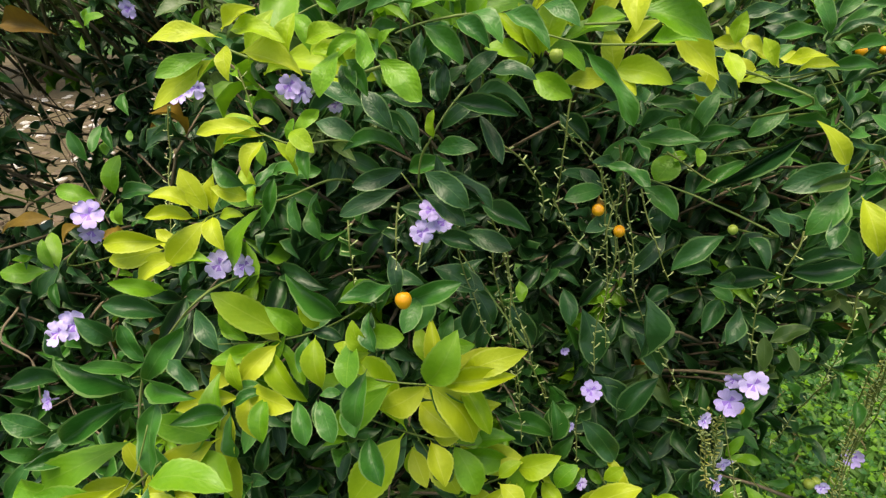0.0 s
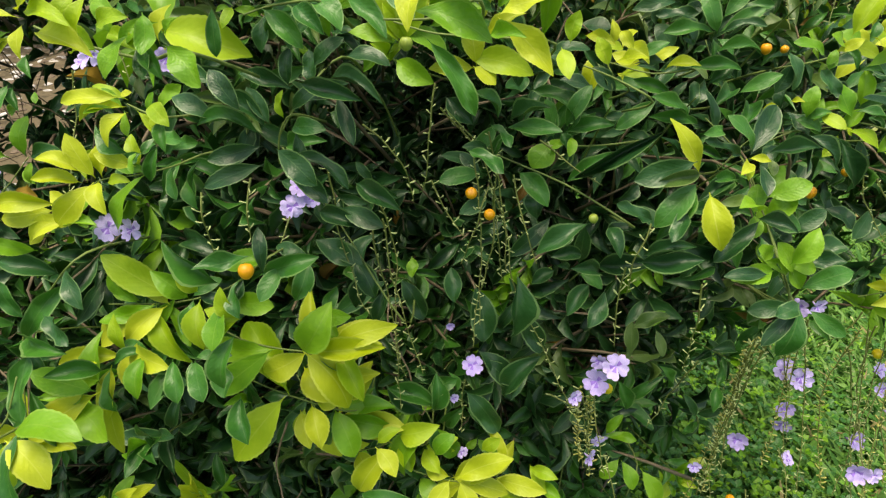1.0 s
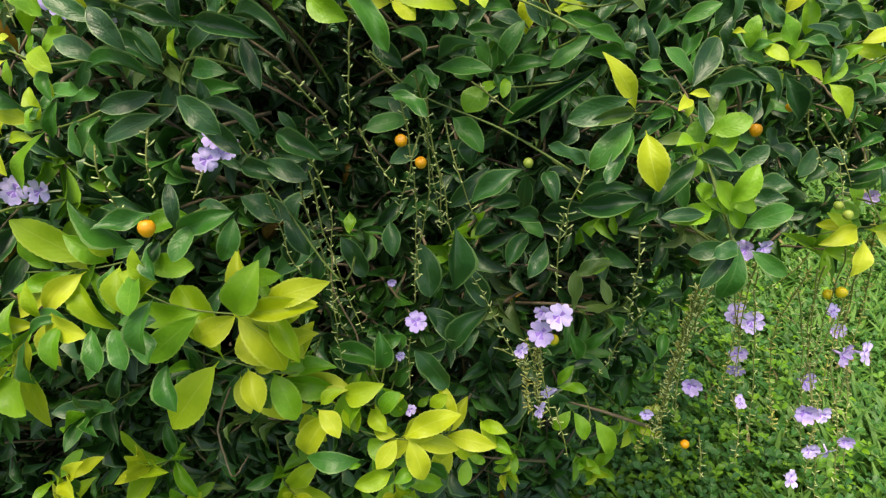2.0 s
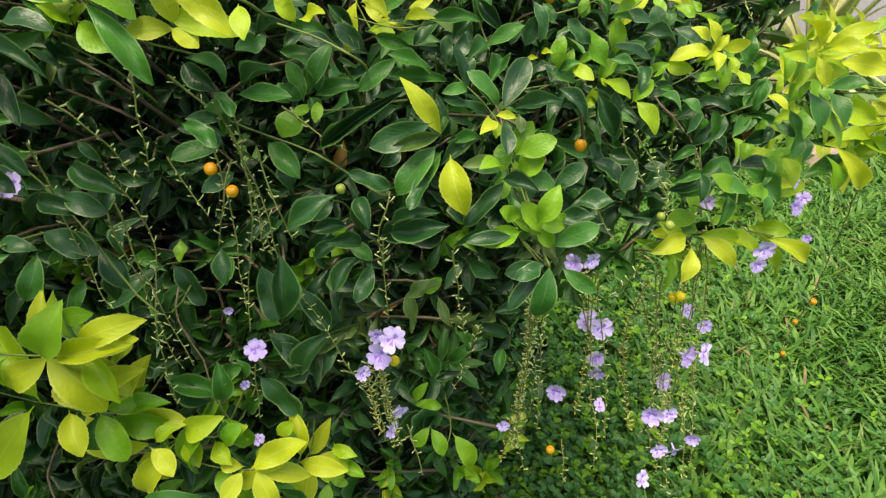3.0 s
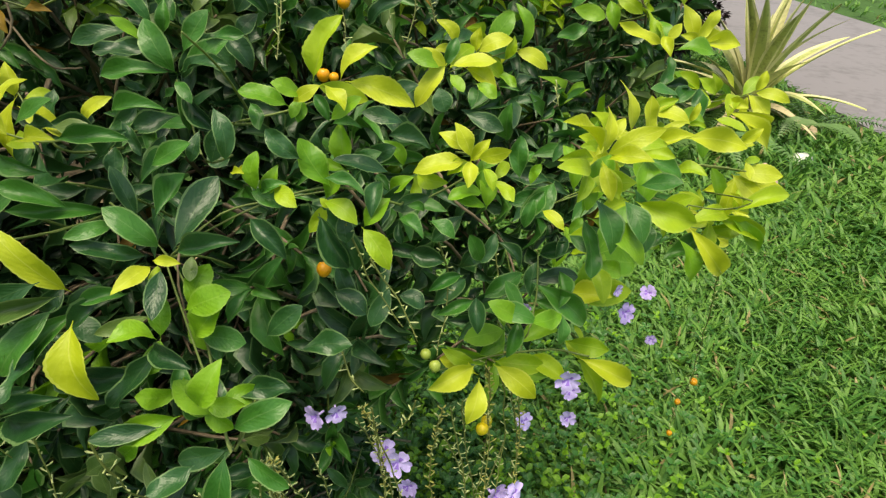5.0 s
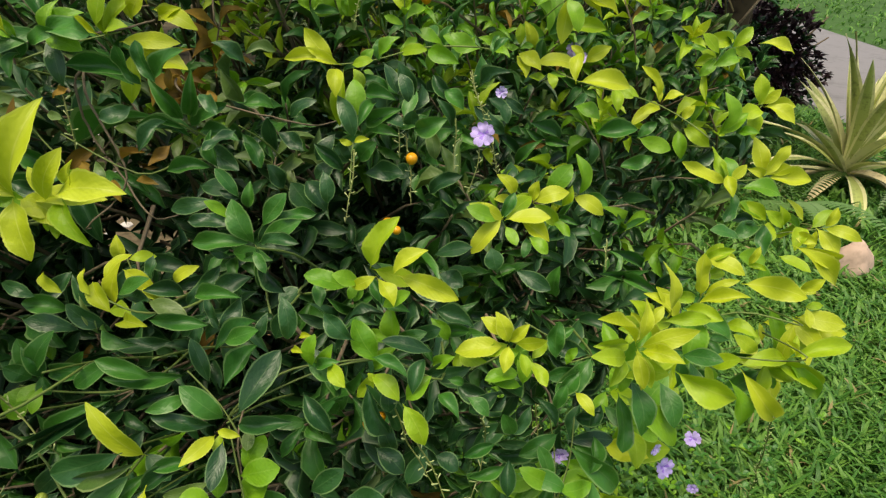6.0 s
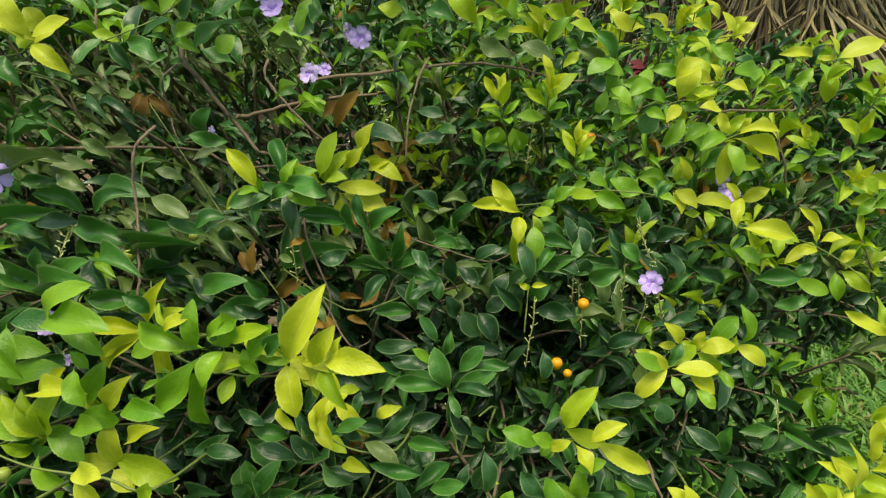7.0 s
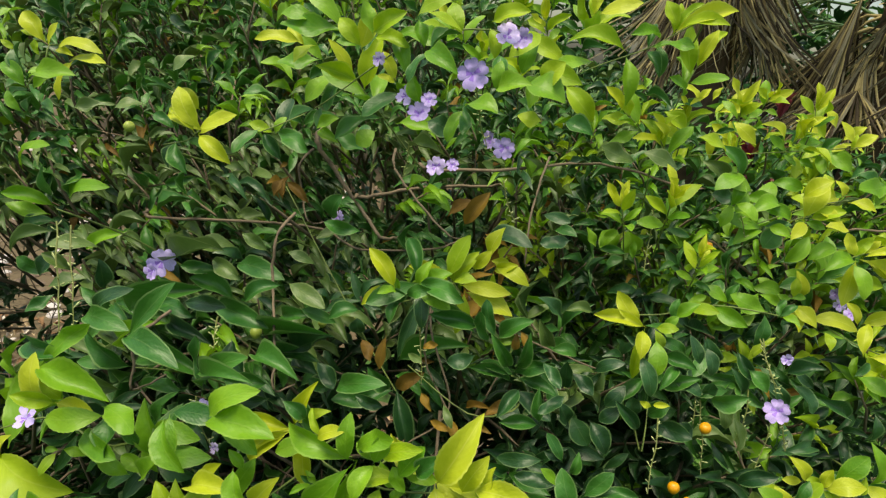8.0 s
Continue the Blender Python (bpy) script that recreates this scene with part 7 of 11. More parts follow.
leaf(b, (0.599, 0.791, 1.115), (0.562, 0.777, 1.105), 0.015, 'G')
b = branch((0.641, 0.763, 1.115), (0.669, 0.754, 1.106), (0.712, 0.774, 1.104), (0.712, 0.844, 1.079))
part_twig(b, (0.659, 0.803, 1.145), (0.681, 0.805, 1.152), (0.709, 0.820, 1.167), (0.709, 0.890, 1.142))
leaf(b, (0.656, 0.736, 1.109), (0.608, 0.737, 1.128), 0.014, 'Y')
leaf(b, (0.656, 0.740, 1.107), (0.644, 0.763, 1.137), 0.010, 'y')
leaf(b, (0.658, 0.736, 1.112), (0.670, 0.737, 1.129), 0.010, 'Y')
leaf(b, (0.658, 0.746, 1.106), (0.650, 0.747, 1.126), 0.009, 'y')
leaf(b, (0.655, 0.739, 1.117), (0.657, 0.719, 1.102), 0.011, 'Y')
leaf(b, (0.704, 0.815, 1.168), (0.698, 0.819, 1.199), 0.015, 'y')
leaf(b, (0.704, 0.820, 1.165), (0.720, 0.829, 1.184), 0.012, 'y')
leaf(b, (0.707, 0.816, 1.168), (0.722, 0.816, 1.185), 0.010, 'Y')
leaf(b, (0.704, 0.813, 1.165), (0.674, 0.793, 1.159), 0.017, 'y')
leaf(b, (0.704, 0.822, 1.160), (0.698, 0.798, 1.137), 0.015, 'y')
leaf(b, (0.710, 0.816, 1.167), (0.739, 0.801, 1.154), 0.016, 'Y')
leaf(b, (0.710, 0.819, 1.165), (0.741, 0.814, 1.169), 0.014, 'Y')
leaf(b, (0.719, 0.790, 1.100), (0.738, 0.795, 1.133), 0.015, 'Y')
leaf(b, (0.720, 0.799, 1.096), (0.753, 0.791, 1.107), 0.013, 'Y')
leaf(b, (0.721, 0.791, 1.097), (0.767, 0.787, 1.100), 0.019, 'Y')
leaf(b, (0.721, 0.798, 1.093), (0.708, 0.815, 1.135), 0.018, 'Y')
leaf(b, (0.715, 0.786, 1.100), (0.694, 0.780, 1.110), 0.011, 'Y')
leaf(b, (0.670, 0.739, 1.103), (0.711, 0.735, 1.101), 0.018, 'L')
leaf(b, (0.670, 0.747, 1.098), (0.658, 0.724, 1.073), 0.015, 'G')
leaf(b, (0.670, 0.747, 1.098), (0.664, 0.770, 1.125), 0.015, 'L')
leaf(b, (0.658, 0.783, 1.145), (0.655, 0.789, 1.185), 0.019, 'L')
leaf(b, (0.658, 0.789, 1.142), (0.684, 0.800, 1.156), 0.014, 'G')
leaf(b, (0.658, 0.791, 1.140), (0.682, 0.788, 1.166), 0.014, 'L')
leaf(b, (0.677, 0.788, 1.145), (0.690, 0.771, 1.151), 0.010, 'L')
leaf(b, (0.677, 0.797, 1.140), (0.679, 0.814, 1.153), 0.009, 'L')
leaf(b, (0.677, 0.794, 1.141), (0.689, 0.792, 1.151), 0.009, 'G')
leaf(b, (0.683, 0.897, 1.202), (0.659, 0.899, 1.224), 0.015, 'y')
leaf(b, (0.683, 0.906, 1.198), (0.660, 0.903, 1.187), 0.012, 'y')
leaf(b, (0.683, 0.904, 1.198), (0.665, 0.893, 1.178), 0.013, 'L')
leaf(b, (0.697, 0.904, 1.208), (0.716, 0.906, 1.233), 0.014, 'y')
leaf(b, (0.697, 0.908, 1.206), (0.725, 0.904, 1.197), 0.013, 'y')
leaf(b, (0.728, 0.908, 1.215), (0.770, 0.903, 1.207), 0.014, 'Y')
leaf(b, (0.702, 0.898, 1.203), (0.672, 0.877, 1.193), 0.017, 'L')
leaf(b, (0.702, 0.905, 1.199), (0.691, 0.926, 1.225), 0.015, 'G')
leaf(b, (0.663, 0.918, 1.210), (0.705, 0.916, 1.219), 0.018, 'y')
leaf(b, (0.663, 0.926, 1.205), (0.692, 0.922, 1.177), 0.016, 'y')
b = branch((0.684, 0.745, 1.040), (0.748, 0.774, 1.043), (0.789, 0.776, 1.050), (0.789, 0.846, 1.025))
leaf(b, (0.772, 0.783, 1.052), (0.746, 0.784, 1.078), 0.011, 'Y')
leaf(b, (0.772, 0.790, 1.049), (0.745, 0.786, 1.031), 0.010, 'y')
leaf(b, (0.782, 0.765, 1.055), (0.816, 0.747, 1.051), 0.014, 'Y')
leaf(b, (0.782, 0.773, 1.050), (0.773, 0.762, 1.028), 0.009, 'Y')
leaf(b, (0.784, 0.765, 1.056), (0.791, 0.766, 1.079), 0.011, 'Y')
leaf(b, (0.778, 0.769, 1.053), (0.796, 0.745, 1.031), 0.017, 'Y')
leaf(b, (0.778, 0.777, 1.048), (0.801, 0.788, 1.067), 0.014, 'y')
leaf(b, (0.771, 0.776, 1.049), (0.754, 0.753, 1.033), 0.015, 'y')
leaf(b, (0.771, 0.783, 1.045), (0.747, 0.796, 1.054), 0.012, 'L')
leaf(b, (0.750, 0.750, 1.040), (0.803, 0.739, 0.999), 0.020, 'Y')
leaf(b, (0.750, 0.755, 1.038), (0.813, 0.762, 1.019), 0.018, 'Y')
leaf(b, (0.746, 0.773, 1.049), (0.722, 0.773, 1.068), 0.014, 'y')
leaf(b, (0.746, 0.778, 1.046), (0.739, 0.780, 1.072), 0.011, 'y')
leaf(b, (0.757, 0.769, 1.046), (0.772, 0.749, 1.044), 0.012, 'Y')
leaf(b, (0.757, 0.779, 1.041), (0.772, 0.770, 1.045), 0.008, 'Y')
leaf(b, (0.732, 0.774, 1.055), (0.709, 0.749, 1.039), 0.017, 'y')
leaf(b, (0.732, 0.782, 1.051), (0.701, 0.795, 1.065), 0.016, 'y')
leaf(b, (0.732, 0.782, 1.051), (0.701, 0.791, 1.069), 0.016, 'L')
leaf(b, (0.721, 0.724, 1.040), (0.746, 0.703, 1.035), 0.015, 'y')
leaf(b, (0.701, 0.705, 1.043), (0.663, 0.687, 1.056), 0.018, 'L')
leaf(b, (0.701, 0.713, 1.038), (0.707, 0.740, 1.066), 0.015, 'G')
leaf(b, (0.701, 0.712, 1.039), (0.705, 0.699, 1.008), 0.014, 'L')
leaf(b, (0.703, 0.752, 1.063), (0.674, 0.729, 1.054), 0.018, 'G')
leaf(b, (0.703, 0.755, 1.061), (0.675, 0.750, 1.065), 0.013, 'D')
leaf(b, (0.667, 0.701, 1.061), (0.632, 0.692, 1.080), 0.018, 'G')
b = branch((0.480, 0.488, 1.027), (0.477, 0.470, 1.004), (0.467, 0.455, 0.983), (0.467, 0.525, 0.958))
leaf(b, (0.489, 0.451, 1.007), (0.467, 0.438, 1.010), 0.012, 'L')
leaf(b, (0.489, 0.460, 1.002), (0.492, 0.476, 1.022), 0.011, 'G')
leaf(b, (0.489, 0.456, 1.004), (0.487, 0.443, 0.987), 0.009, 'G')
leaf(b, (0.469, 0.479, 1.020), (0.442, 0.466, 1.010), 0.013, 'G')
leaf(b, (0.469, 0.489, 1.014), (0.456, 0.499, 1.031), 0.009, 'D')
leaf(b, (0.474, 0.472, 1.016), (0.512, 0.465, 0.987), 0.017, 'G')
leaf(b, (0.474, 0.481, 1.011), (0.509, 0.484, 1.012), 0.012, 'D')
leaf(b, (0.434, 0.455, 1.019), (0.434, 0.439, 1.002), 0.011, 'D')
leaf(b, (0.438, 0.451, 1.010), (0.471, 0.443, 1.007), 0.013, 'G')
leaf(b, (0.464, 0.450, 1.004), (0.440, 0.445, 1.021), 0.012, 'L')
leaf(b, (0.464, 0.459, 0.999), (0.455, 0.444, 0.978), 0.010, 'G')
leaf(b, (0.464, 0.454, 1.001), (0.453, 0.461, 1.025), 0.011, 'G')
leaf(b, (0.494, 0.477, 1.048), (0.506, 0.463, 1.043), 0.009, 'G')
leaf(b, (0.494, 0.482, 1.045), (0.487, 0.471, 1.032), 0.008, 'D')
leaf(b, (0.479, 0.485, 1.029), (0.501, 0.474, 1.042), 0.011, 'D')
leaf(b, (0.421, 0.457, 1.037), (0.434, 0.457, 1.056), 0.010, 'D')
b = branch((0.398, 0.806, 1.277), (0.435, 0.820, 1.295), (0.482, 0.843, 1.301), (0.482, 0.913, 1.276))
part_twig(b, (0.472, 0.858, 1.231), (0.499, 0.849, 1.258), (0.525, 0.871, 1.265), (0.525, 0.941, 1.240))
leaf(b, (0.432, 0.808, 1.296), (0.443, 0.814, 1.339), 0.021, 'Y')
leaf(b, (0.433, 0.808, 1.294), (0.422, 0.788, 1.279), 0.012, 'Y')
leaf(b, (0.438, 0.810, 1.297), (0.465, 0.803, 1.311), 0.015, 'y')
leaf(b, (0.436, 0.820, 1.292), (0.440, 0.821, 1.264), 0.011, 'y')
leaf(b, (0.437, 0.819, 1.292), (0.456, 0.814, 1.289), 0.009, 'L')
leaf(b, (0.443, 0.815, 1.302), (0.461, 0.797, 1.301), 0.012, 'Y')
leaf(b, (0.480, 0.833, 1.288), (0.456, 0.815, 1.292), 0.014, 'Y')
leaf(b, (0.405, 0.848, 1.322), (0.396, 0.823, 1.296), 0.017, 'L')
leaf(b, (0.405, 0.853, 1.320), (0.436, 0.851, 1.318), 0.014, 'L')
leaf(b, (0.408, 0.803, 1.306), (0.380, 0.779, 1.301), 0.017, 'L')
leaf(b, (0.407, 0.813, 1.302), (0.376, 0.804, 1.309), 0.016, 'L')
leaf(b, (0.395, 0.792, 1.284), (0.360, 0.771, 1.290), 0.019, 'L')
leaf(b, (0.394, 0.797, 1.282), (0.370, 0.769, 1.270), 0.017, 'L')
leaf(b, (0.394, 0.802, 1.280), (0.365, 0.801, 1.297), 0.015, 'L')
leaf(b, (0.488, 0.812, 1.268), (0.474, 0.811, 1.290), 0.012, 'Y')
leaf(b, (0.487, 0.817, 1.265), (0.500, 0.818, 1.289), 0.011, 'y')
leaf(b, (0.495, 0.817, 1.267), (0.536, 0.815, 1.276), 0.013, 'Y')
leaf(b, (0.493, 0.826, 1.263), (0.525, 0.805, 1.244), 0.012, 'Y')
leaf(b, (0.495, 0.817, 1.264), (0.542, 0.812, 1.247), 0.019, 'Y')
leaf(b, (0.494, 0.826, 1.261), (0.489, 0.808, 1.217), 0.017, 'Y')
leaf(b, (0.498, 0.823, 1.269), (0.508, 0.823, 1.285), 0.009, 'Y')
leaf(b, (0.490, 0.815, 1.261), (0.459, 0.790, 1.255), 0.018, 'L')
leaf(b, (0.489, 0.819, 1.259), (0.503, 0.799, 1.231), 0.016, 'L')
leaf(b, (0.497, 0.885, 1.221), (0.549, 0.883, 1.224), 0.017, 'y')
leaf(b, (0.496, 0.890, 1.219), (0.491, 0.915, 1.261), 0.015, 'L')
leaf(b, (0.496, 0.892, 1.218), (0.528, 0.904, 1.235), 0.012, 'L')
leaf(b, (0.464, 0.860, 1.198), (0.457, 0.861, 1.230), 0.014, 'Y')
leaf(b, (0.423, 0.798, 1.252), (0.440, 0.800, 1.282), 0.015, 'L')
leaf(b, (0.422, 0.809, 1.248), (0.444, 0.814, 1.253), 0.011, 'G')
leaf(b, (0.487, 0.885, 1.213), (0.460, 0.890, 1.255), 0.023, 'L')
leaf(b, (0.485, 0.894, 1.209), (0.529, 0.897, 1.237), 0.022, 'G')
leaf(b, (0.485, 0.896, 1.209), (0.448, 0.872, 1.206), 0.018, 'G')
b = branch((0.324, 0.889, 1.329), (0.398, 0.917, 1.339), (0.496, 1.013, 1.346), (0.534, 0.993, 1.356), (0.534, 1.063, 1.331))
leaf(b, (0.651, 1.034, 1.333), (0.700, 1.038, 1.359), 0.025, 'Y')
leaf(b, (0.650, 1.040, 1.330), (0.656, 1.038, 1.279), 0.021, 'y')
leaf(b, (0.654, 1.037, 1.336), (0.636, 1.035, 1.360), 0.014, 'Y')
leaf(b, (0.653, 1.040, 1.335), (0.632, 1.036, 1.332), 0.010, 'Y')
leaf(b, (0.658, 1.036, 1.333), (0.667, 1.020, 1.326), 0.009, 'Y')
leaf(b, (0.657, 1.042, 1.331), (0.653, 1.035, 1.320), 0.007, 'y')
leaf(b, (0.652, 0.971, 1.333), (0.670, 0.944, 1.328), 0.015, 'y')
leaf(b, (0.650, 0.980, 1.329), (0.628, 0.985, 1.311), 0.011, 'L')
leaf(b, (0.651, 0.976, 1.330), (0.627, 0.981, 1.310), 0.012, 'y')
leaf(b, (0.621, 1.026, 1.335), (0.574, 1.001, 1.336), 0.016, 'Y')
leaf(b, (0.630, 1.026, 1.329), (0.638, 0.996, 1.306), 0.018, 'L')
leaf(b, (0.574, 0.935, 1.308), (0.592, 0.935, 1.328), 0.013, 'L')
leaf(b, (0.573, 0.940, 1.306), (0.589, 0.937, 1.285), 0.012, 'G')
leaf(b, (0.572, 0.943, 1.305), (0.592, 0.940, 1.296), 0.010, 'G')
leaf(b, (0.532, 1.059, 1.352), (0.511, 1.058, 1.378), 0.015, 'Y')
leaf(b, (0.530, 1.069, 1.348), (0.511, 1.058, 1.339), 0.010, 'Y')
leaf(b, (0.530, 1.046, 1.346), (0.552, 1.046, 1.368), 0.014, 'Y')
leaf(b, (0.529, 1.053, 1.343), (0.532, 1.055, 1.365), 0.010, 'y')
leaf(b, (0.516, 1.116, 1.348), (0.473, 1.115, 1.374), 0.023, 'y')
leaf(b, (0.515, 1.126, 1.343), (0.483, 1.110, 1.340), 0.015, 'L')
leaf(b, (0.502, 1.069, 1.335), (0.536, 1.046, 1.319), 0.020, 'L')
leaf(b, (0.501, 1.077, 1.332), (0.507, 1.054, 1.310), 0.014, 'L')
leaf(b, (0.501, 1.077, 1.332), (0.524, 1.081, 1.355), 0.014, 'G')
leaf(b, (0.437, 0.985, 1.350), (0.407, 0.982, 1.367), 0.016, 'Y')
leaf(b, (0.385, 0.866, 1.353), (0.358, 0.863, 1.373), 0.015, 'Y')
leaf(b, (0.346, 0.781, 1.350), (0.318, 0.769, 1.363), 0.015, 'y')
leaf(b, (0.315, 0.866, 1.353), (0.288, 0.864, 1.374), 0.015, 'y')
leaf(b, (0.313, 0.874, 1.349), (0.285, 0.865, 1.356), 0.013, 'y')
leaf(b, (0.452, 0.982, 1.338), (0.487, 0.961, 1.336), 0.019, 'y')
leaf(b, (0.451, 0.987, 1.336), (0.456, 0.971, 1.310), 0.014, 'y')
leaf(b, (0.364, 0.773, 1.332), (0.339, 0.747, 1.322), 0.017, 'L')
leaf(b, (0.363, 0.782, 1.328), (0.339, 0.782, 1.357), 0.016, 'G')
leaf(b, (0.363, 0.778, 1.330), (0.360, 0.770, 1.305), 0.012, 'L')
leaf(b, (0.541, 0.941, 1.323), (0.505, 0.911, 1.318), 0.022, 'L')
leaf(b, (0.541, 0.945, 1.322), (0.505, 0.934, 1.330), 0.017, 'G')
leaf(b, (0.540, 0.946, 1.321), (0.530, 0.924, 1.302), 0.013, 'L')
b = branch((0.310, 1.076, 1.327), (0.363, 1.093, 1.364), (0.405, 1.103, 1.377), (0.405, 1.173, 1.352))
part_twig(b, (0.472, 1.080, 1.321), (0.516, 1.094, 1.349), (0.550, 1.101, 1.354), (0.550, 1.171, 1.329))
leaf(b, (0.344, 1.080, 1.378), (0.317, 1.078, 1.397), 0.012, 'Y')
leaf(b, (0.342, 1.087, 1.375), (0.355, 1.094, 1.396), 0.009, 'Y')
leaf(b, (0.358, 1.080, 1.380), (0.367, 1.080, 1.400), 0.008, 'Y')
leaf(b, (0.378, 1.080, 1.383), (0.410, 1.083, 1.401), 0.014, 'Y')
leaf(b, (0.368, 1.080, 1.366), (0.409, 1.081, 1.376), 0.016, 'Y')
leaf(b, (0.366, 1.090, 1.363), (0.383, 1.100, 1.383), 0.011, 'y')
leaf(b, (0.342, 1.080, 1.355), (0.303, 1.074, 1.357), 0.015, 'Y')
leaf(b, (0.340, 1.086, 1.352), (0.319, 1.089, 1.368), 0.010, 'Y')
leaf(b, (0.325, 1.080, 1.329), (0.292, 1.072, 1.340), 0.014, 'Y')
leaf(b, (0.380, 1.080, 1.345), (0.422, 1.080, 1.351), 0.016, 'Y')
leaf(b, (0.378, 1.090, 1.342), (0.372, 1.079, 1.304), 0.014, 'Y')
leaf(b, (0.398, 1.080, 1.332), (0.364, 1.078, 1.351), 0.015, 'Y')
leaf(b, (0.396, 1.089, 1.329), (0.388, 1.092, 1.357), 0.010, 'Y')
leaf(b, (0.343, 1.080, 1.316), (0.318, 1.071, 1.289), 0.014, 'y')
leaf(b, (0.342, 1.086, 1.314), (0.314, 1.087, 1.330), 0.011, 'L')
leaf(b, (0.432, 1.080, 1.338), (0.457, 1.076, 1.350), 0.010, 'y')
leaf(b, (0.499, 1.080, 1.348), (0.465, 1.079, 1.371), 0.016, 'Y')
leaf(b, (0.514, 1.080, 1.365), (0.493, 1.079, 1.391), 0.013, 'Y')
leaf(b, (0.525, 1.080, 1.352), (0.548, 1.080, 1.374), 0.012, 'Y')
leaf(b, (0.520, 1.080, 1.344), (0.552, 1.073, 1.343), 0.012, 'Y')
leaf(b, (0.518, 1.088, 1.341), (0.521, 1.077, 1.312), 0.011, 'Y')
leaf(b, (0.510, 1.080, 1.335), (0.480, 1.060, 1.326), 0.014, 'y')
leaf(b, (0.507, 1.089, 1.332), (0.515, 1.077, 1.307), 0.010, 'y')
leaf(b, (0.472, 1.080, 1.321), (0.499, 1.067, 1.313), 0.012, 'L')
leaf(b, (0.469, 1.090, 1.318), (0.481, 1.102, 1.332), 0.008, 'L')
b = branch((0.389, 0.807, 1.281), (0.435, 0.829, 1.302), (0.480, 0.856, 1.313), (0.480, 0.926, 1.288))
leaf(b, (0.475, 0.874, 1.311), (0.449, 0.866, 1.320), 0.013, 'Y')
leaf(b, (0.472, 0.884, 1.308), (0.464, 0.895, 1.331), 0.012, 'y')
leaf(b, (0.462, 0.845, 1.309), (0.424, 0.838, 1.310), 0.018, 'y')
leaf(b, (0.461, 0.851, 1.307), (0.437, 0.862, 1.322), 0.012, 'L')
leaf(b, (0.480, 0.873, 1.312), (0.469, 0.872, 1.329), 0.009, 'Y')
leaf(b, (0.479, 0.877, 1.311), (0.469, 0.874, 1.303), 0.006, 'Y')
leaf(b, (0.484, 0.866, 1.309), (0.509, 0.857, 1.306), 0.012, 'Y')
leaf(b, (0.482, 0.873, 1.306), (0.473, 0.873, 1.286), 0.009, 'y')
leaf(b, (0.442, 0.814, 1.301), (0.463, 0.803, 1.302), 0.011, 'y')
leaf(b, (0.440, 0.821, 1.299), (0.452, 0.825, 1.318), 0.011, 'y')
leaf(b, (0.440, 0.822, 1.298), (0.449, 0.831, 1.315), 0.009, 'L')
leaf(b, (0.421, 0.803, 1.294), (0.392, 0.796, 1.302), 0.014, 'L')
leaf(b, (0.401, 0.793, 1.287), (0.419, 0.779, 1.283), 0.011, 'L')
leaf(b, (0.398, 0.803, 1.283), (0.420, 0.791, 1.292), 0.010, 'G')
leaf(b, (0.375, 0.777, 1.319), (0.346, 0.770, 1.332), 0.015, 'L')
leaf(b, (0.373, 0.781, 1.318), (0.364, 0.767, 1.300), 0.010, 'L')
leaf(b, (0.361, 0.766, 1.308), (0.381, 0.752, 1.299), 0.012, 'L')
leaf(b, (0.360, 0.771, 1.307), (0.354, 0.763, 1.285), 0.011, 'L')
leaf(b, (0.359, 0.775, 1.305), (0.370, 0.786, 1.316), 0.008, 'G')
leaf(b, (0.470, 0.813, 1.272), (0.444, 0.798, 1.260), 0.015, 'L')
leaf(b, (0.485, 0.891, 1.212), (0.453, 0.887, 1.220), 0.015, 'L')
leaf(b, (0.483, 0.901, 1.208), (0.485, 0.889, 1.180), 0.013, 'G')
leaf(b, (0.443, 0.845, 1.206), (0.412, 0.832, 1.210), 0.016, 'L')
leaf(b, (0.441, 0.852, 1.204), (0.426, 0.840, 1.191), 0.010, 'G')
leaf(b, (0.441, 0.853, 1.203), (0.420, 0.854, 1.216), 0.011, 'L')
b = branch((-0.045, 0.668, 1.272), (0.100, 0.616, 1.119), (0.100, 0.686, 1.094))
leaf(b, (-0.054, 0.683, 1.267), (-0.067, 0.669, 1.270), 0.009, 'O')
leaf(b, (-0.048, 0.682, 1.280), (-0.050, 0.671, 1.254), 0.013, 'O')
leaf(b, (-0.027, 0.624, 1.299), (-0.018, 0.622, 1.306), 0.005, 'O')
leaf(b, (0.134, 0.657, 1.270), (0.152, 0.661, 1.303), 0.014, 'O')
leaf(b, (0.074, 0.590, 1.176), (0.088, 0.577, 1.165), 0.010, 'O')
leaf(b, (0.205, 0.558, 1.215), (0.205, 0.558, 1.229), 0.006, 'O')
leaf(b, (0.111, 0.582, 1.142), (0.134, 0.581, 1.165), 0.012, 'O')
b = branch((-0.091, 0.400, 1.158), (-0.053, 0.408, 1.173), (-0.014, 0.411, 1.162), (-0.014, 0.481, 1.137))
leaf(b, (-0.052, 0.400, 1.186), (-0.057, 0.401, 1.221), 0.015, 'Y')
leaf(b, (-0.054, 0.409, 1.183), (-0.031, 0.415, 1.179), 0.010, 'Y')
leaf(b, (-0.043, 0.400, 1.191), (-0.060, 0.385, 1.200), 0.010, 'y')
leaf(b, (-0.044, 0.406, 1.189), (-0.049, 0.407, 1.205), 0.007, 'L')
leaf(b, (-0.045, 0.408, 1.188), (-0.055, 0.401, 1.205), 0.008, 'y')
leaf(b, (-0.057, 0.400, 1.212), (-0.004, 0.400, 1.204), 0.016, 'L')
leaf(b, (-0.059, 0.407, 1.209), (-0.030, 0.416, 1.240), 0.012, 'L')
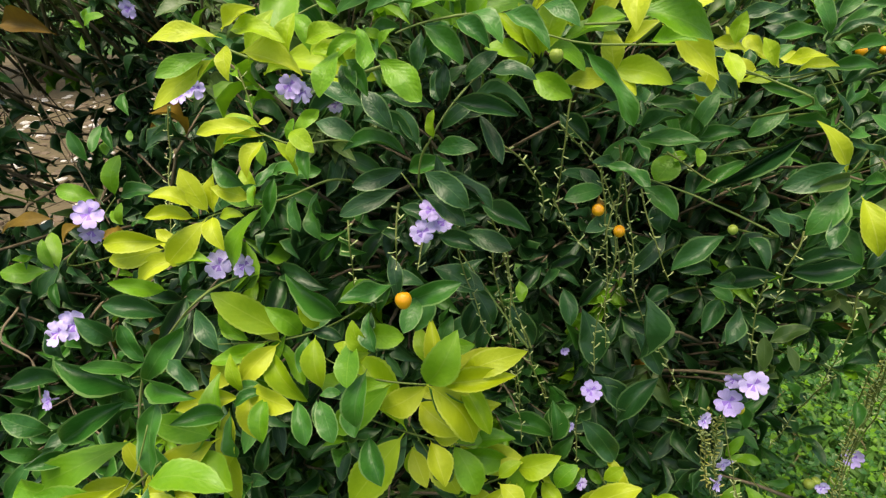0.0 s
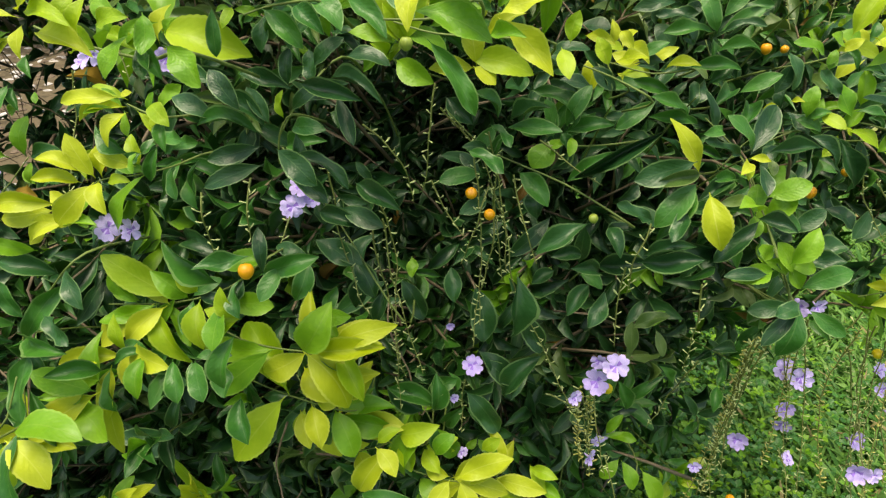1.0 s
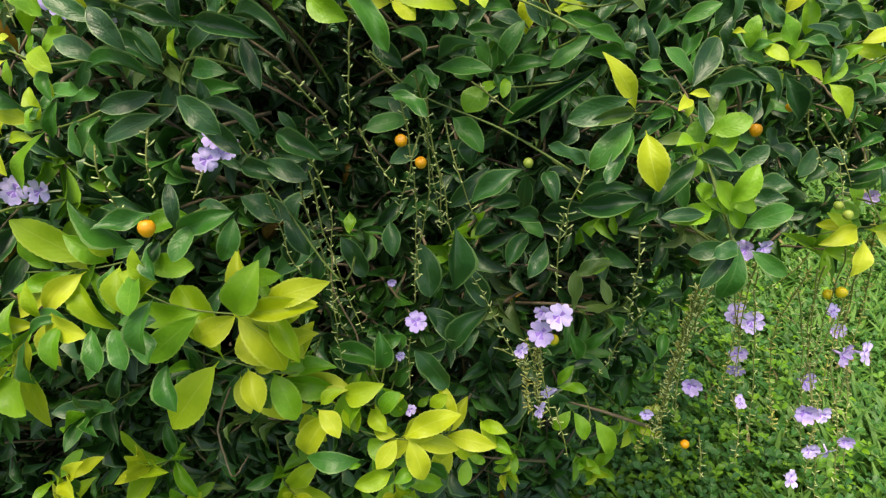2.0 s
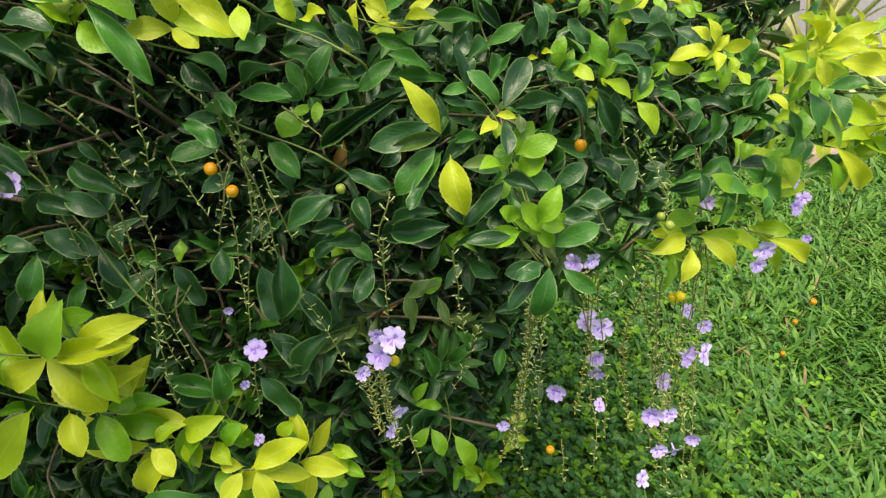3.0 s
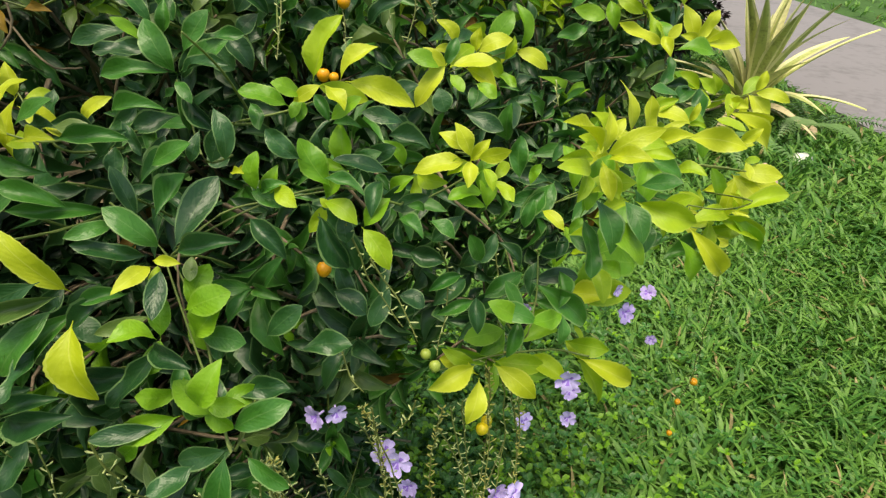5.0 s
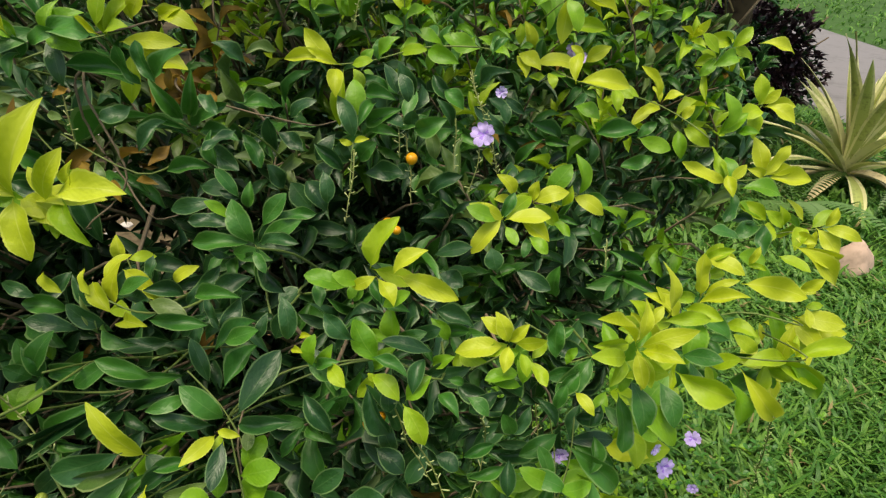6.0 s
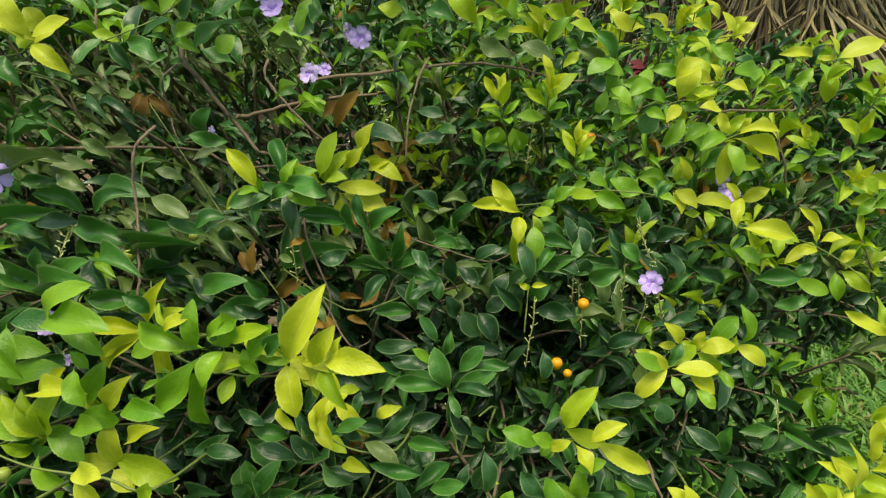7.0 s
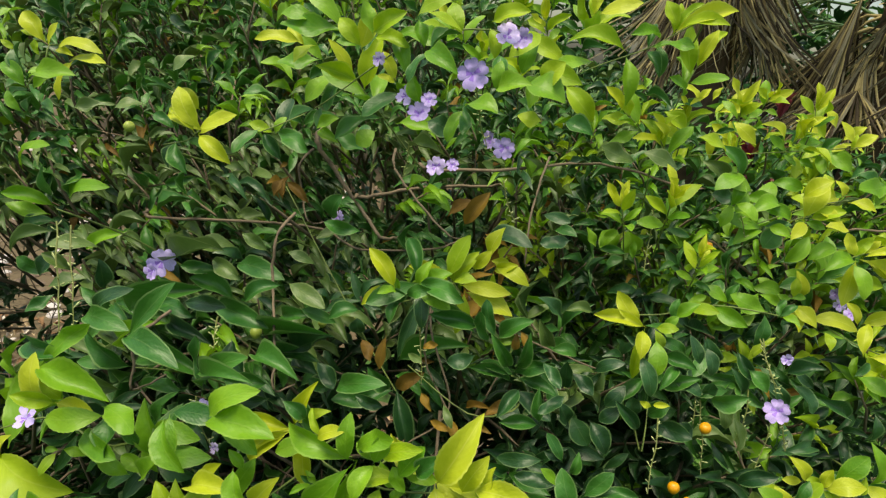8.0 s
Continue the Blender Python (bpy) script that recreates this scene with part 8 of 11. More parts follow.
leaf(b, (-0.006, 0.400, 1.194), (-0.036, 0.385, 1.191), 0.014, 'L')
leaf(b, (-0.008, 0.410, 1.190), (0.002, 0.414, 1.166), 0.010, 'G')
leaf(b, (-0.009, 0.400, 1.199), (0.024, 0.387, 1.199), 0.014, 'L')
leaf(b, (-0.011, 0.408, 1.196), (0.004, 0.386, 1.174), 0.012, 'G')
leaf(b, (-0.023, 0.400, 1.179), (0.010, 0.387, 1.177), 0.015, 'L')
leaf(b, (0.034, 0.400, 1.204), (0.057, 0.385, 1.185), 0.014, 'L')
leaf(b, (0.031, 0.409, 1.201), (0.062, 0.413, 1.202), 0.013, 'G')
leaf(b, (0.031, 0.408, 1.201), (0.040, 0.392, 1.180), 0.011, 'L')
leaf(b, (0.059, 0.400, 1.208), (0.107, 0.392, 1.219), 0.016, 'L')
leaf(b, (0.057, 0.409, 1.205), (0.092, 0.401, 1.238), 0.014, 'L')
leaf(b, (0.057, 0.410, 1.205), (0.089, 0.407, 1.192), 0.011, 'L')
leaf(b, (0.085, 0.400, 1.186), (0.076, 0.399, 1.197), 0.006, 'L')
leaf(b, (-0.093, 0.400, 1.140), (-0.037, 0.399, 1.128), 0.024, 'y')
leaf(b, (-0.095, 0.407, 1.137), (-0.098, 0.446, 1.183), 0.022, 'L')
leaf(b, (-0.094, 0.400, 1.131), (-0.084, 0.401, 1.155), 0.011, 'Y')
leaf(b, (-0.096, 0.405, 1.129), (-0.082, 0.412, 1.114), 0.008, 'Y')
leaf(b, (0.051, 0.400, 1.162), (0.090, 0.388, 1.181), 0.012, 'Y')
leaf(b, (0.050, 0.406, 1.160), (0.071, 0.399, 1.186), 0.008, 'Y')
leaf(b, (0.008, 0.400, 1.156), (-0.009, 0.393, 1.169), 0.009, 'L')
leaf(b, (0.006, 0.408, 1.153), (-0.009, 0.399, 1.142), 0.008, 'G')
leaf(b, (0.016, 0.400, 1.155), (0.032, 0.401, 1.177), 0.011, 'L')
leaf(b, (0.014, 0.409, 1.152), (-0.007, 0.409, 1.159), 0.009, 'L')
leaf(b, (-0.046, 0.400, 1.155), (-0.049, 0.388, 1.145), 0.007, 'y')
leaf(b, (-0.048, 0.405, 1.153), (-0.034, 0.410, 1.150), 0.006, 'L')
leaf(b, (-0.048, 0.404, 1.153), (-0.057, 0.401, 1.152), 0.004, 'L')
b = branch((0.021, 0.543, 1.138), (-0.019, 0.609, 1.167), (-0.030, 0.628, 1.229), (-0.030, 0.698, 1.204))
leaf(b, (-0.043, 0.555, 1.209), (-0.120, 0.542, 1.175), 0.023, 'G')
leaf(b, (-0.041, 0.551, 1.196), (0.018, 0.534, 1.197), 0.019, 'G')
leaf(b, (-0.016, 0.427, 1.229), (0.037, 0.407, 1.234), 0.015, 'G')
leaf(b, (-0.017, 0.431, 1.227), (0.012, 0.439, 1.268), 0.013, 'G')
leaf(b, (0.020, 0.446, 1.203), (0.061, 0.440, 1.230), 0.014, 'G')
leaf(b, (0.058, 0.452, 1.224), (0.097, 0.435, 1.228), 0.014, 'G')
leaf(b, (0.024, 0.448, 1.193), (0.068, 0.433, 1.219), 0.014, 'G')
leaf(b, (0.023, 0.453, 1.191), (0.015, 0.453, 1.227), 0.009, 'G')
leaf(b, (0.093, 0.501, 1.182), (0.134, 0.483, 1.208), 0.014, 'G')
leaf(b, (0.111, 0.582, 1.142), (0.063, 0.560, 1.131), 0.018, 'G')
leaf(b, (0.109, 0.588, 1.140), (0.132, 0.568, 1.095), 0.017, 'D')
leaf(b, (0.124, 0.569, 1.246), (0.094, 0.541, 1.233), 0.016, 'G')
leaf(b, (0.122, 0.577, 1.244), (0.104, 0.597, 1.271), 0.013, 'G')
leaf(b, (0.124, 0.569, 1.246), (0.166, 0.546, 1.249), 0.016, 'G')
leaf(b, (0.122, 0.578, 1.243), (0.133, 0.561, 1.213), 0.012, 'D')
leaf(b, (0.175, 0.575, 1.219), (0.138, 0.560, 1.227), 0.014, 'G')
leaf(b, (0.099, 0.612, 1.150), (0.161, 0.618, 1.179), 0.019, 'G')
leaf(b, (0.098, 0.617, 1.148), (0.107, 0.636, 1.198), 0.014, 'D')
leaf(b, (-0.054, 0.602, 1.211), (0.003, 0.583, 1.217), 0.018, 'G')
leaf(b, (-0.044, 0.503, 1.246), (-0.001, 0.496, 1.271), 0.014, 'P')
leaf(b, (-0.089, 0.463, 1.245), (-0.106, 0.455, 1.257), 0.009, 'P')
leaf(b, (-0.083, 0.482, 1.257), (-0.104, 0.458, 1.263), 0.012, 'P')
leaf(b, (0.013, 0.622, 1.219), (-0.009, 0.612, 1.230), 0.010, 'P')
leaf(b, (-0.057, 0.607, 1.225), (-0.080, 0.581, 1.234), 0.014, 'P')
leaf(b, (0.047, 0.639, 1.253), (0.017, 0.625, 1.259), 0.013, 'G')
leaf(b, (0.155, 0.653, 1.265), (0.198, 0.629, 1.273), 0.018, 'D')
leaf(b, (0.205, 0.737, 1.258), (0.228, 0.721, 1.262), 0.011, 'G')
leaf(b, (0.191, 0.566, 1.217), (0.215, 0.559, 1.241), 0.013, 'G')
leaf(b, (0.188, 0.574, 1.214), (0.176, 0.579, 1.241), 0.011, 'G')
leaf(b, (0.227, 0.545, 1.218), (0.243, 0.528, 1.210), 0.009, 'D')
leaf(b, (0.217, 0.519, 1.208), (0.207, 0.499, 1.195), 0.010, 'D')
leaf(b, (0.247, 0.548, 1.195), (0.231, 0.529, 1.187), 0.010, 'D')
leaf(b, (0.265, 0.615, 1.183), (0.286, 0.608, 1.201), 0.011, 'D')
leaf(b, (0.307, 0.602, 1.150), (0.285, 0.600, 1.171), 0.011, 'D')
leaf(b, (0.328, 0.633, 1.196), (0.316, 0.612, 1.183), 0.010, 'G')
leaf(b, (0.355, 0.681, 1.195), (0.346, 0.658, 1.178), 0.012, 'G')
leaf(b, (0.250, 0.773, 1.239), (0.264, 0.773, 1.261), 0.010, 'L')
leaf(b, (0.248, 0.781, 1.236), (0.234, 0.779, 1.257), 0.009, 'L')
leaf(b, (0.249, 0.778, 1.237), (0.276, 0.773, 1.239), 0.009, 'G')
leaf(b, (0.284, 0.766, 1.236), (0.282, 0.766, 1.255), 0.007, 'L')
leaf(b, (0.385, 0.658, 1.171), (0.372, 0.657, 1.195), 0.010, 'D')
leaf(b, (0.433, 0.685, 1.159), (0.403, 0.681, 1.184), 0.015, 'D')
leaf(b, (0.448, 0.692, 1.176), (0.429, 0.690, 1.190), 0.009, 'D')
leaf(b, (0.481, 0.696, 1.155), (0.452, 0.684, 1.172), 0.014, 'D')
leaf(b, (-0.055, 0.437, 1.230), (-0.010, 0.423, 1.238), 0.014, 'G')
leaf(b, (-0.057, 0.448, 1.226), (-0.024, 0.444, 1.254), 0.012, 'D')
leaf(b, (-0.084, 0.425, 1.212), (-0.042, 0.412, 1.217), 0.014, 'G')
leaf(b, (-0.087, 0.435, 1.208), (-0.079, 0.432, 1.179), 0.009, 'D')
leaf(b, (-0.082, 0.442, 1.238), (-0.091, 0.426, 1.229), 0.008, 'G')
b = branch((-0.156, 0.286, 0.962), (-0.164, 0.278, 0.937), (-0.172, 0.273, 0.923), (-0.172, 0.343, 0.898))
leaf(b, (-0.167, 0.270, 0.934), (-0.226, 0.260, 0.894), 0.019, 'Y')
leaf(b, (-0.163, 0.270, 0.927), (-0.132, 0.256, 0.906), 0.019, 'Y')
leaf(b, (-0.163, 0.275, 0.925), (-0.165, 0.263, 0.893), 0.015, 'y')
leaf(b, (-0.175, 0.270, 0.916), (-0.192, 0.251, 0.898), 0.014, 'Y')
leaf(b, (-0.176, 0.280, 0.911), (-0.175, 0.264, 0.893), 0.010, 'y')
leaf(b, (-0.178, 0.270, 0.918), (-0.214, 0.261, 0.932), 0.018, 'L')
leaf(b, (-0.156, 0.270, 0.933), (-0.106, 0.260, 0.945), 0.019, 'L')
leaf(b, (-0.157, 0.278, 0.929), (-0.156, 0.298, 0.968), 0.015, 'G')
leaf(b, (-0.157, 0.276, 0.930), (-0.146, 0.244, 0.896), 0.016, 'G')
b = branch((-0.035, 0.415, 0.869), (0.007, 0.393, 0.814), (0.054, 0.394, 0.826), (0.076, 0.393, 0.826), (0.076, 0.463, 0.801))
part_twig(b, (0.084, 0.393, 0.778), (0.112, 0.396, 0.793), (0.130, 0.393, 0.788), (0.130, 0.463, 0.763))
leaf(b, (-0.003, 0.385, 0.928), (0.048, 0.385, 0.945), 0.017, 'Y')
leaf(b, (-0.003, 0.389, 0.926), (-0.019, 0.408, 0.954), 0.012, 'y')
leaf(b, (0.001, 0.385, 0.918), (0.043, 0.378, 0.935), 0.016, 'Y')
leaf(b, (0.001, 0.389, 0.915), (0.030, 0.375, 0.886), 0.015, 'Y')
leaf(b, (-0.018, 0.385, 0.903), (0.015, 0.365, 0.890), 0.021, 'Y')
leaf(b, (-0.018, 0.391, 0.899), (0.015, 0.405, 0.910), 0.018, 'Y')
leaf(b, (0.004, 0.385, 0.886), (0.041, 0.378, 0.908), 0.015, 'Y')
leaf(b, (0.005, 0.390, 0.883), (0.024, 0.412, 0.910), 0.013, 'y')
leaf(b, (-0.012, 0.385, 0.862), (0.012, 0.364, 0.834), 0.022, 'Y')
leaf(b, (-0.024, 0.385, 0.859), (-0.011, 0.361, 0.843), 0.015, 'Y')
leaf(b, (-0.023, 0.394, 0.854), (-0.023, 0.382, 0.832), 0.012, 'y')
leaf(b, (0.002, 0.385, 0.852), (0.061, 0.380, 0.854), 0.021, 'Y')
leaf(b, (0.003, 0.394, 0.846), (0.028, 0.419, 0.886), 0.018, 'Y')
leaf(b, (-0.003, 0.385, 0.825), (0.033, 0.370, 0.844), 0.012, 'Y')
leaf(b, (0.021, 0.385, 0.820), (0.042, 0.365, 0.812), 0.016, 'Y')
leaf(b, (0.053, 0.385, 0.843), (0.086, 0.378, 0.861), 0.018, 'y')
leaf(b, (0.057, 0.385, 0.836), (0.067, 0.364, 0.824), 0.014, 'y')
leaf(b, (0.074, 0.385, 0.829), (0.089, 0.368, 0.821), 0.013, 'y')
leaf(b, (0.075, 0.394, 0.823), (0.091, 0.390, 0.822), 0.009, 'y')
leaf(b, (0.083, 0.385, 0.834), (0.101, 0.381, 0.847), 0.011, 'y')
leaf(b, (0.084, 0.391, 0.831), (0.099, 0.385, 0.828), 0.008, 'y')
leaf(b, (0.098, 0.385, 0.798), (0.141, 0.382, 0.825), 0.019, 'Y')
leaf(b, (0.099, 0.393, 0.793), (0.115, 0.379, 0.747), 0.017, 'Y')
leaf(b, (0.120, 0.385, 0.832), (0.134, 0.385, 0.846), 0.011, 'y')
leaf(b, (0.121, 0.392, 0.828), (0.134, 0.390, 0.825), 0.007, 'L')
leaf(b, (0.133, 0.385, 0.802), (0.174, 0.370, 0.807), 0.015, 'Y')
leaf(b, (0.134, 0.391, 0.798), (0.126, 0.413, 0.833), 0.013, 'Y')
leaf(b, (0.129, 0.385, 0.771), (0.132, 0.388, 0.794), 0.012, 'Y')
leaf(b, (0.086, 0.385, 0.778), (0.107, 0.381, 0.797), 0.015, 'Y')
leaf(b, (0.160, 0.385, 0.816), (0.181, 0.372, 0.821), 0.010, 'y')
leaf(b, (0.161, 0.395, 0.810), (0.174, 0.373, 0.804), 0.009, 'y')
leaf(b, (0.168, 0.385, 0.803), (0.186, 0.370, 0.799), 0.010, 'L')
leaf(b, (0.169, 0.395, 0.796), (0.157, 0.388, 0.787), 0.007, 'G')
leaf(b, (0.168, 0.391, 0.799), (0.156, 0.389, 0.782), 0.008, 'L')
leaf(b, (-0.004, 0.385, 0.947), (0.022, 0.373, 0.960), 0.012, 'L')
leaf(b, (-0.003, 0.394, 0.941), (0.011, 0.378, 0.934), 0.008, 'L')
leaf(b, (-0.003, 0.393, 0.942), (0.006, 0.404, 0.964), 0.010, 'G')
leaf(b, (0.018, 0.385, 0.863), (0.052, 0.377, 0.878), 0.014, 'L')
leaf(b, (0.019, 0.390, 0.860), (0.033, 0.392, 0.881), 0.009, 'L')
b = branch((0.071, 0.411, 0.849), (0.087, 0.401, 0.829), (0.087, 0.471, 0.804))
part_twig(b, (0.248, 0.406, 0.770), (0.258, 0.425, 0.789), (0.258, 0.495, 0.764))
leaf(b, (0.074, 0.403, 0.864), (0.097, 0.404, 0.887), 0.015, 'G')
leaf(b, (0.080, 0.398, 0.857), (0.081, 0.403, 0.891), 0.016, 'G')
leaf(b, (0.039, 0.410, 0.870), (0.071, 0.403, 0.852), 0.018, 'D')
leaf(b, (0.105, 0.424, 0.840), (0.134, 0.417, 0.817), 0.017, 'G')
leaf(b, (0.106, 0.432, 0.836), (0.086, 0.431, 0.811), 0.013, 'G')
leaf(b, (0.115, 0.428, 0.889), (0.141, 0.422, 0.868), 0.016, 'D')
leaf(b, (0.173, 0.416, 0.984), (0.163, 0.409, 0.991), 0.006, 'D')
leaf(b, (0.239, 0.413, 0.805), (0.250, 0.398, 0.787), 0.012, 'L')
leaf(b, (0.240, 0.419, 0.801), (0.225, 0.414, 0.781), 0.011, 'L')
leaf(b, (0.258, 0.417, 0.793), (0.277, 0.407, 0.760), 0.016, 'L')
leaf(b, (0.225, 0.422, 0.822), (0.248, 0.412, 0.829), 0.009, 'L')
leaf(b, (0.226, 0.426, 0.820), (0.237, 0.426, 0.843), 0.008, 'L')
leaf(b, (0.244, 0.446, 0.830), (0.235, 0.451, 0.858), 0.014, 'G')
leaf(b, (0.267, 0.426, 0.874), (0.258, 0.428, 0.895), 0.011, 'G')
leaf(b, (0.268, 0.434, 0.868), (0.287, 0.443, 0.871), 0.009, 'D')
leaf(b, (0.289, 0.393, 0.908), (0.284, 0.377, 0.896), 0.009, 'G')
leaf(b, (0.218, 0.391, 0.954), (0.241, 0.387, 0.970), 0.011, 'P')
leaf(b, (0.224, 0.398, 0.927), (0.221, 0.402, 0.953), 0.011, 'P')
b = branch((0.486, 0.548, 1.026), (0.557, 0.573, 1.038), (0.644, 0.626, 1.032), (0.694, 0.611, 1.032), (0.694, 0.681, 1.007))
part_twig(b, (0.623, 0.656, 0.959), (0.712, 0.695, 0.956), (0.712, 0.765, 0.931))
leaf(b, (0.467, 0.454, 1.077), (0.477, 0.440, 1.072), 0.007, 'Y')
leaf(b, (0.569, 0.559, 1.030), (0.537, 0.541, 1.026), 0.014, 'y')
leaf(b, (0.569, 0.564, 1.027), (0.563, 0.538, 1.007), 0.012, 'y')
leaf(b, (0.516, 0.512, 1.059), (0.532, 0.505, 1.069), 0.008, 'Y')
leaf(b, (0.516, 0.517, 1.056), (0.518, 0.526, 1.072), 0.007, 'y')
leaf(b, (0.545, 0.533, 1.062), (0.519, 0.534, 1.084), 0.016, 'Y')
leaf(b, (0.561, 0.555, 1.064), (0.534, 0.557, 1.087), 0.013, 'Y')
leaf(b, (0.561, 0.559, 1.062), (0.528, 0.552, 1.062), 0.012, 'y')
leaf(b, (0.639, 0.652, 1.058), (0.625, 0.654, 1.080), 0.012, 'Y')
leaf(b, (0.640, 0.659, 1.053), (0.618, 0.651, 1.050), 0.010, 'y')
leaf(b, (0.671, 0.682, 1.050), (0.678, 0.683, 1.069), 0.008, 'Y')
leaf(b, (0.672, 0.687, 1.047), (0.689, 0.680, 1.046), 0.007, 'y')
leaf(b, (0.586, 0.577, 1.058), (0.575, 0.550, 1.029), 0.019, 'L')
leaf(b, (0.586, 0.583, 1.054), (0.615, 0.572, 1.041), 0.015, 'G')
leaf(b, (0.653, 0.650, 1.047), (0.711, 0.642, 1.041), 0.021, 'Y')
leaf(b, (0.456, 0.447, 1.069), (0.460, 0.448, 1.087), 0.008, 'G')
leaf(b, (0.715, 0.717, 0.944), (0.712, 0.690, 0.923), 0.016, 'Y')
leaf(b, (0.715, 0.724, 0.939), (0.726, 0.708, 0.928), 0.010, 'Y')
leaf(b, (0.730, 0.723, 0.952), (0.750, 0.697, 0.933), 0.017, 'G')
leaf(b, (0.731, 0.704, 0.916), (0.741, 0.678, 0.886), 0.019, 'Y')
leaf(b, (0.732, 0.709, 0.913), (0.765, 0.700, 0.906), 0.016, 'Y')
leaf(b, (0.766, 0.716, 0.940), (0.774, 0.693, 0.926), 0.013, 'Y')
leaf(b, (0.767, 0.723, 0.936), (0.789, 0.715, 0.929), 0.011, 'Y')
leaf(b, (0.604, 0.605, 0.993), (0.601, 0.577, 0.971), 0.016, 'G')
leaf(b, (0.514, 0.513, 0.978), (0.540, 0.493, 0.988), 0.016, 'Y')
leaf(b, (0.711, 0.658, 1.040), (0.725, 0.649, 1.057), 0.011, 'Y')
leaf(b, (0.711, 0.663, 1.037), (0.727, 0.657, 1.038), 0.009, 'Y')
leaf(b, (0.723, 0.657, 1.022), (0.723, 0.641, 1.010), 0.009, 'Y')
leaf(b, (0.724, 0.662, 1.019), (0.743, 0.665, 1.021), 0.008, 'y')
leaf(b, (0.512, 0.523, 1.021), (0.529, 0.504, 1.027), 0.012, 'y')
leaf(b, (0.513, 0.532, 1.015), (0.503, 0.517, 0.997), 0.011, 'L')
leaf(b, (0.513, 0.527, 1.019), (0.523, 0.531, 1.031), 0.008, 'L')
leaf(b, (0.530, 0.562, 0.982), (0.552, 0.540, 0.992), 0.015, 'y')
leaf(b, (0.531, 0.572, 0.976), (0.534, 0.590, 0.992), 0.010, 'L')
leaf(b, (0.711, 0.669, 0.990), (0.775, 0.663, 0.992), 0.020, 'Y')
leaf(b, (0.712, 0.677, 0.985), (0.747, 0.661, 0.965), 0.013, 'y')
leaf(b, (0.721, 0.664, 1.007), (0.759, 0.647, 1.011), 0.019, 'Y')
leaf(b, (0.722, 0.671, 1.003), (0.741, 0.636, 0.987), 0.017, 'Y')
leaf(b, (0.559, 0.568, 1.008), (0.575, 0.546, 1.004), 0.010, 'y')
leaf(b, (0.559, 0.575, 1.003), (0.569, 0.582, 1.018), 0.007, 'L')
leaf(b, (0.560, 0.577, 1.002), (0.555, 0.565, 0.986), 0.008, 'y')
leaf(b, (0.730, 0.726, 0.958), (0.744, 0.706, 0.963), 0.010, 'Y')
leaf(b, (0.730, 0.731, 0.955), (0.732, 0.718, 0.940), 0.008, 'Y')
leaf(b, (0.628, 0.655, 0.939), (0.646, 0.632, 0.944), 0.011, 'L')
leaf(b, (0.435, 0.452, 1.080), (0.415, 0.448, 1.089), 0.010, 'L')
leaf(b, (0.436, 0.458, 1.076), (0.435, 0.470, 1.095), 0.010, 'L')
leaf(b, (0.439, 0.460, 1.093), (0.448, 0.445, 1.087), 0.008, 'y')
leaf(b, (0.440, 0.465, 1.090), (0.451, 0.477, 1.097), 0.007, 'y')
b = branch((0.126, 0.559, 1.181), (0.180, 0.545, 1.162), (0.212, 0.548, 1.172), (0.212, 0.618, 1.147))
leaf(b, (0.111, 0.545, 1.210), (0.110, 0.539, 1.183), 0.008, 'O')
leaf(b, (0.207, 0.542, 1.185), (0.195, 0.530, 1.174), 0.007, 'O')
leaf(b, (0.143, 0.532, 1.213), (0.155, 0.530, 1.220), 0.006, 'O')
leaf(b, (0.170, 0.531, 1.163), (0.180, 0.519, 1.153), 0.007, 'O')
leaf(b, (0.181, 0.527, 1.178), (0.199, 0.522, 1.186), 0.006, 'O')
leaf(b, (0.201, 0.626, 1.199), (0.211, 0.614, 1.188), 0.007, 'O')
leaf(b, (0.141, 0.549, 1.167), (0.154, 0.538, 1.160), 0.006, 'O')
leaf(b, (0.154, 0.536, 1.154), (0.173, 0.526, 1.156), 0.006, 'O')
leaf(b, (0.129, 0.545, 1.199), (0.143, 0.537, 1.199), 0.006, 'P')
leaf(b, (0.184, 0.535, 1.162), (0.202, 0.525, 1.164), 0.005, 'O')
leaf(b, (0.165, 0.526, 1.177), (0.176, 0.514, 1.167), 0.006, 'P')
leaf(b, (-0.040, 0.659, 1.279), (-0.014, 0.655, 1.264), 0.009, 'O')
leaf(b, (-0.035, 0.649, 1.285), (-0.039, 0.636, 1.269), 0.008, 'O')
b = branch((0.187, 0.461, 1.122), (0.215, 0.451, 1.118), (0.243, 0.453, 1.122), (0.243, 0.523, 1.097))
leaf(b, (0.193, 0.452, 1.136), (0.208, 0.437, 1.127), 0.010, 'Y')
leaf(b, (0.194, 0.460, 1.131), (0.205, 0.474, 1.142), 0.008, 'Y')
leaf(b, (0.195, 0.462, 1.113), (0.212, 0.449, 1.116), 0.009, 'y')
leaf(b, (0.217, 0.434, 1.124), (0.235, 0.421, 1.131), 0.008, 'Y')
leaf(b, (0.167, 0.451, 1.140), (0.185, 0.436, 1.138), 0.008, 'Y')
leaf(b, (0.190, 0.453, 1.144), (0.197, 0.440, 1.135), 0.008, 'Y')
leaf(b, (0.230, 0.433, 1.126), (0.263, 0.429, 1.128), 0.009, 'G')
leaf(b, (0.246, 0.434, 1.116), (0.261, 0.435, 1.130), 0.009, 'D')
leaf(b, (0.201, 0.458, 1.123), (0.223, 0.455, 1.138), 0.009, 'G')
leaf(b, (0.202, 0.461, 1.121), (0.222, 0.452, 1.125), 0.007, 'D')
leaf(b, (0.250, 0.448, 1.133), (0.277, 0.442, 1.138), 0.009, 'G')
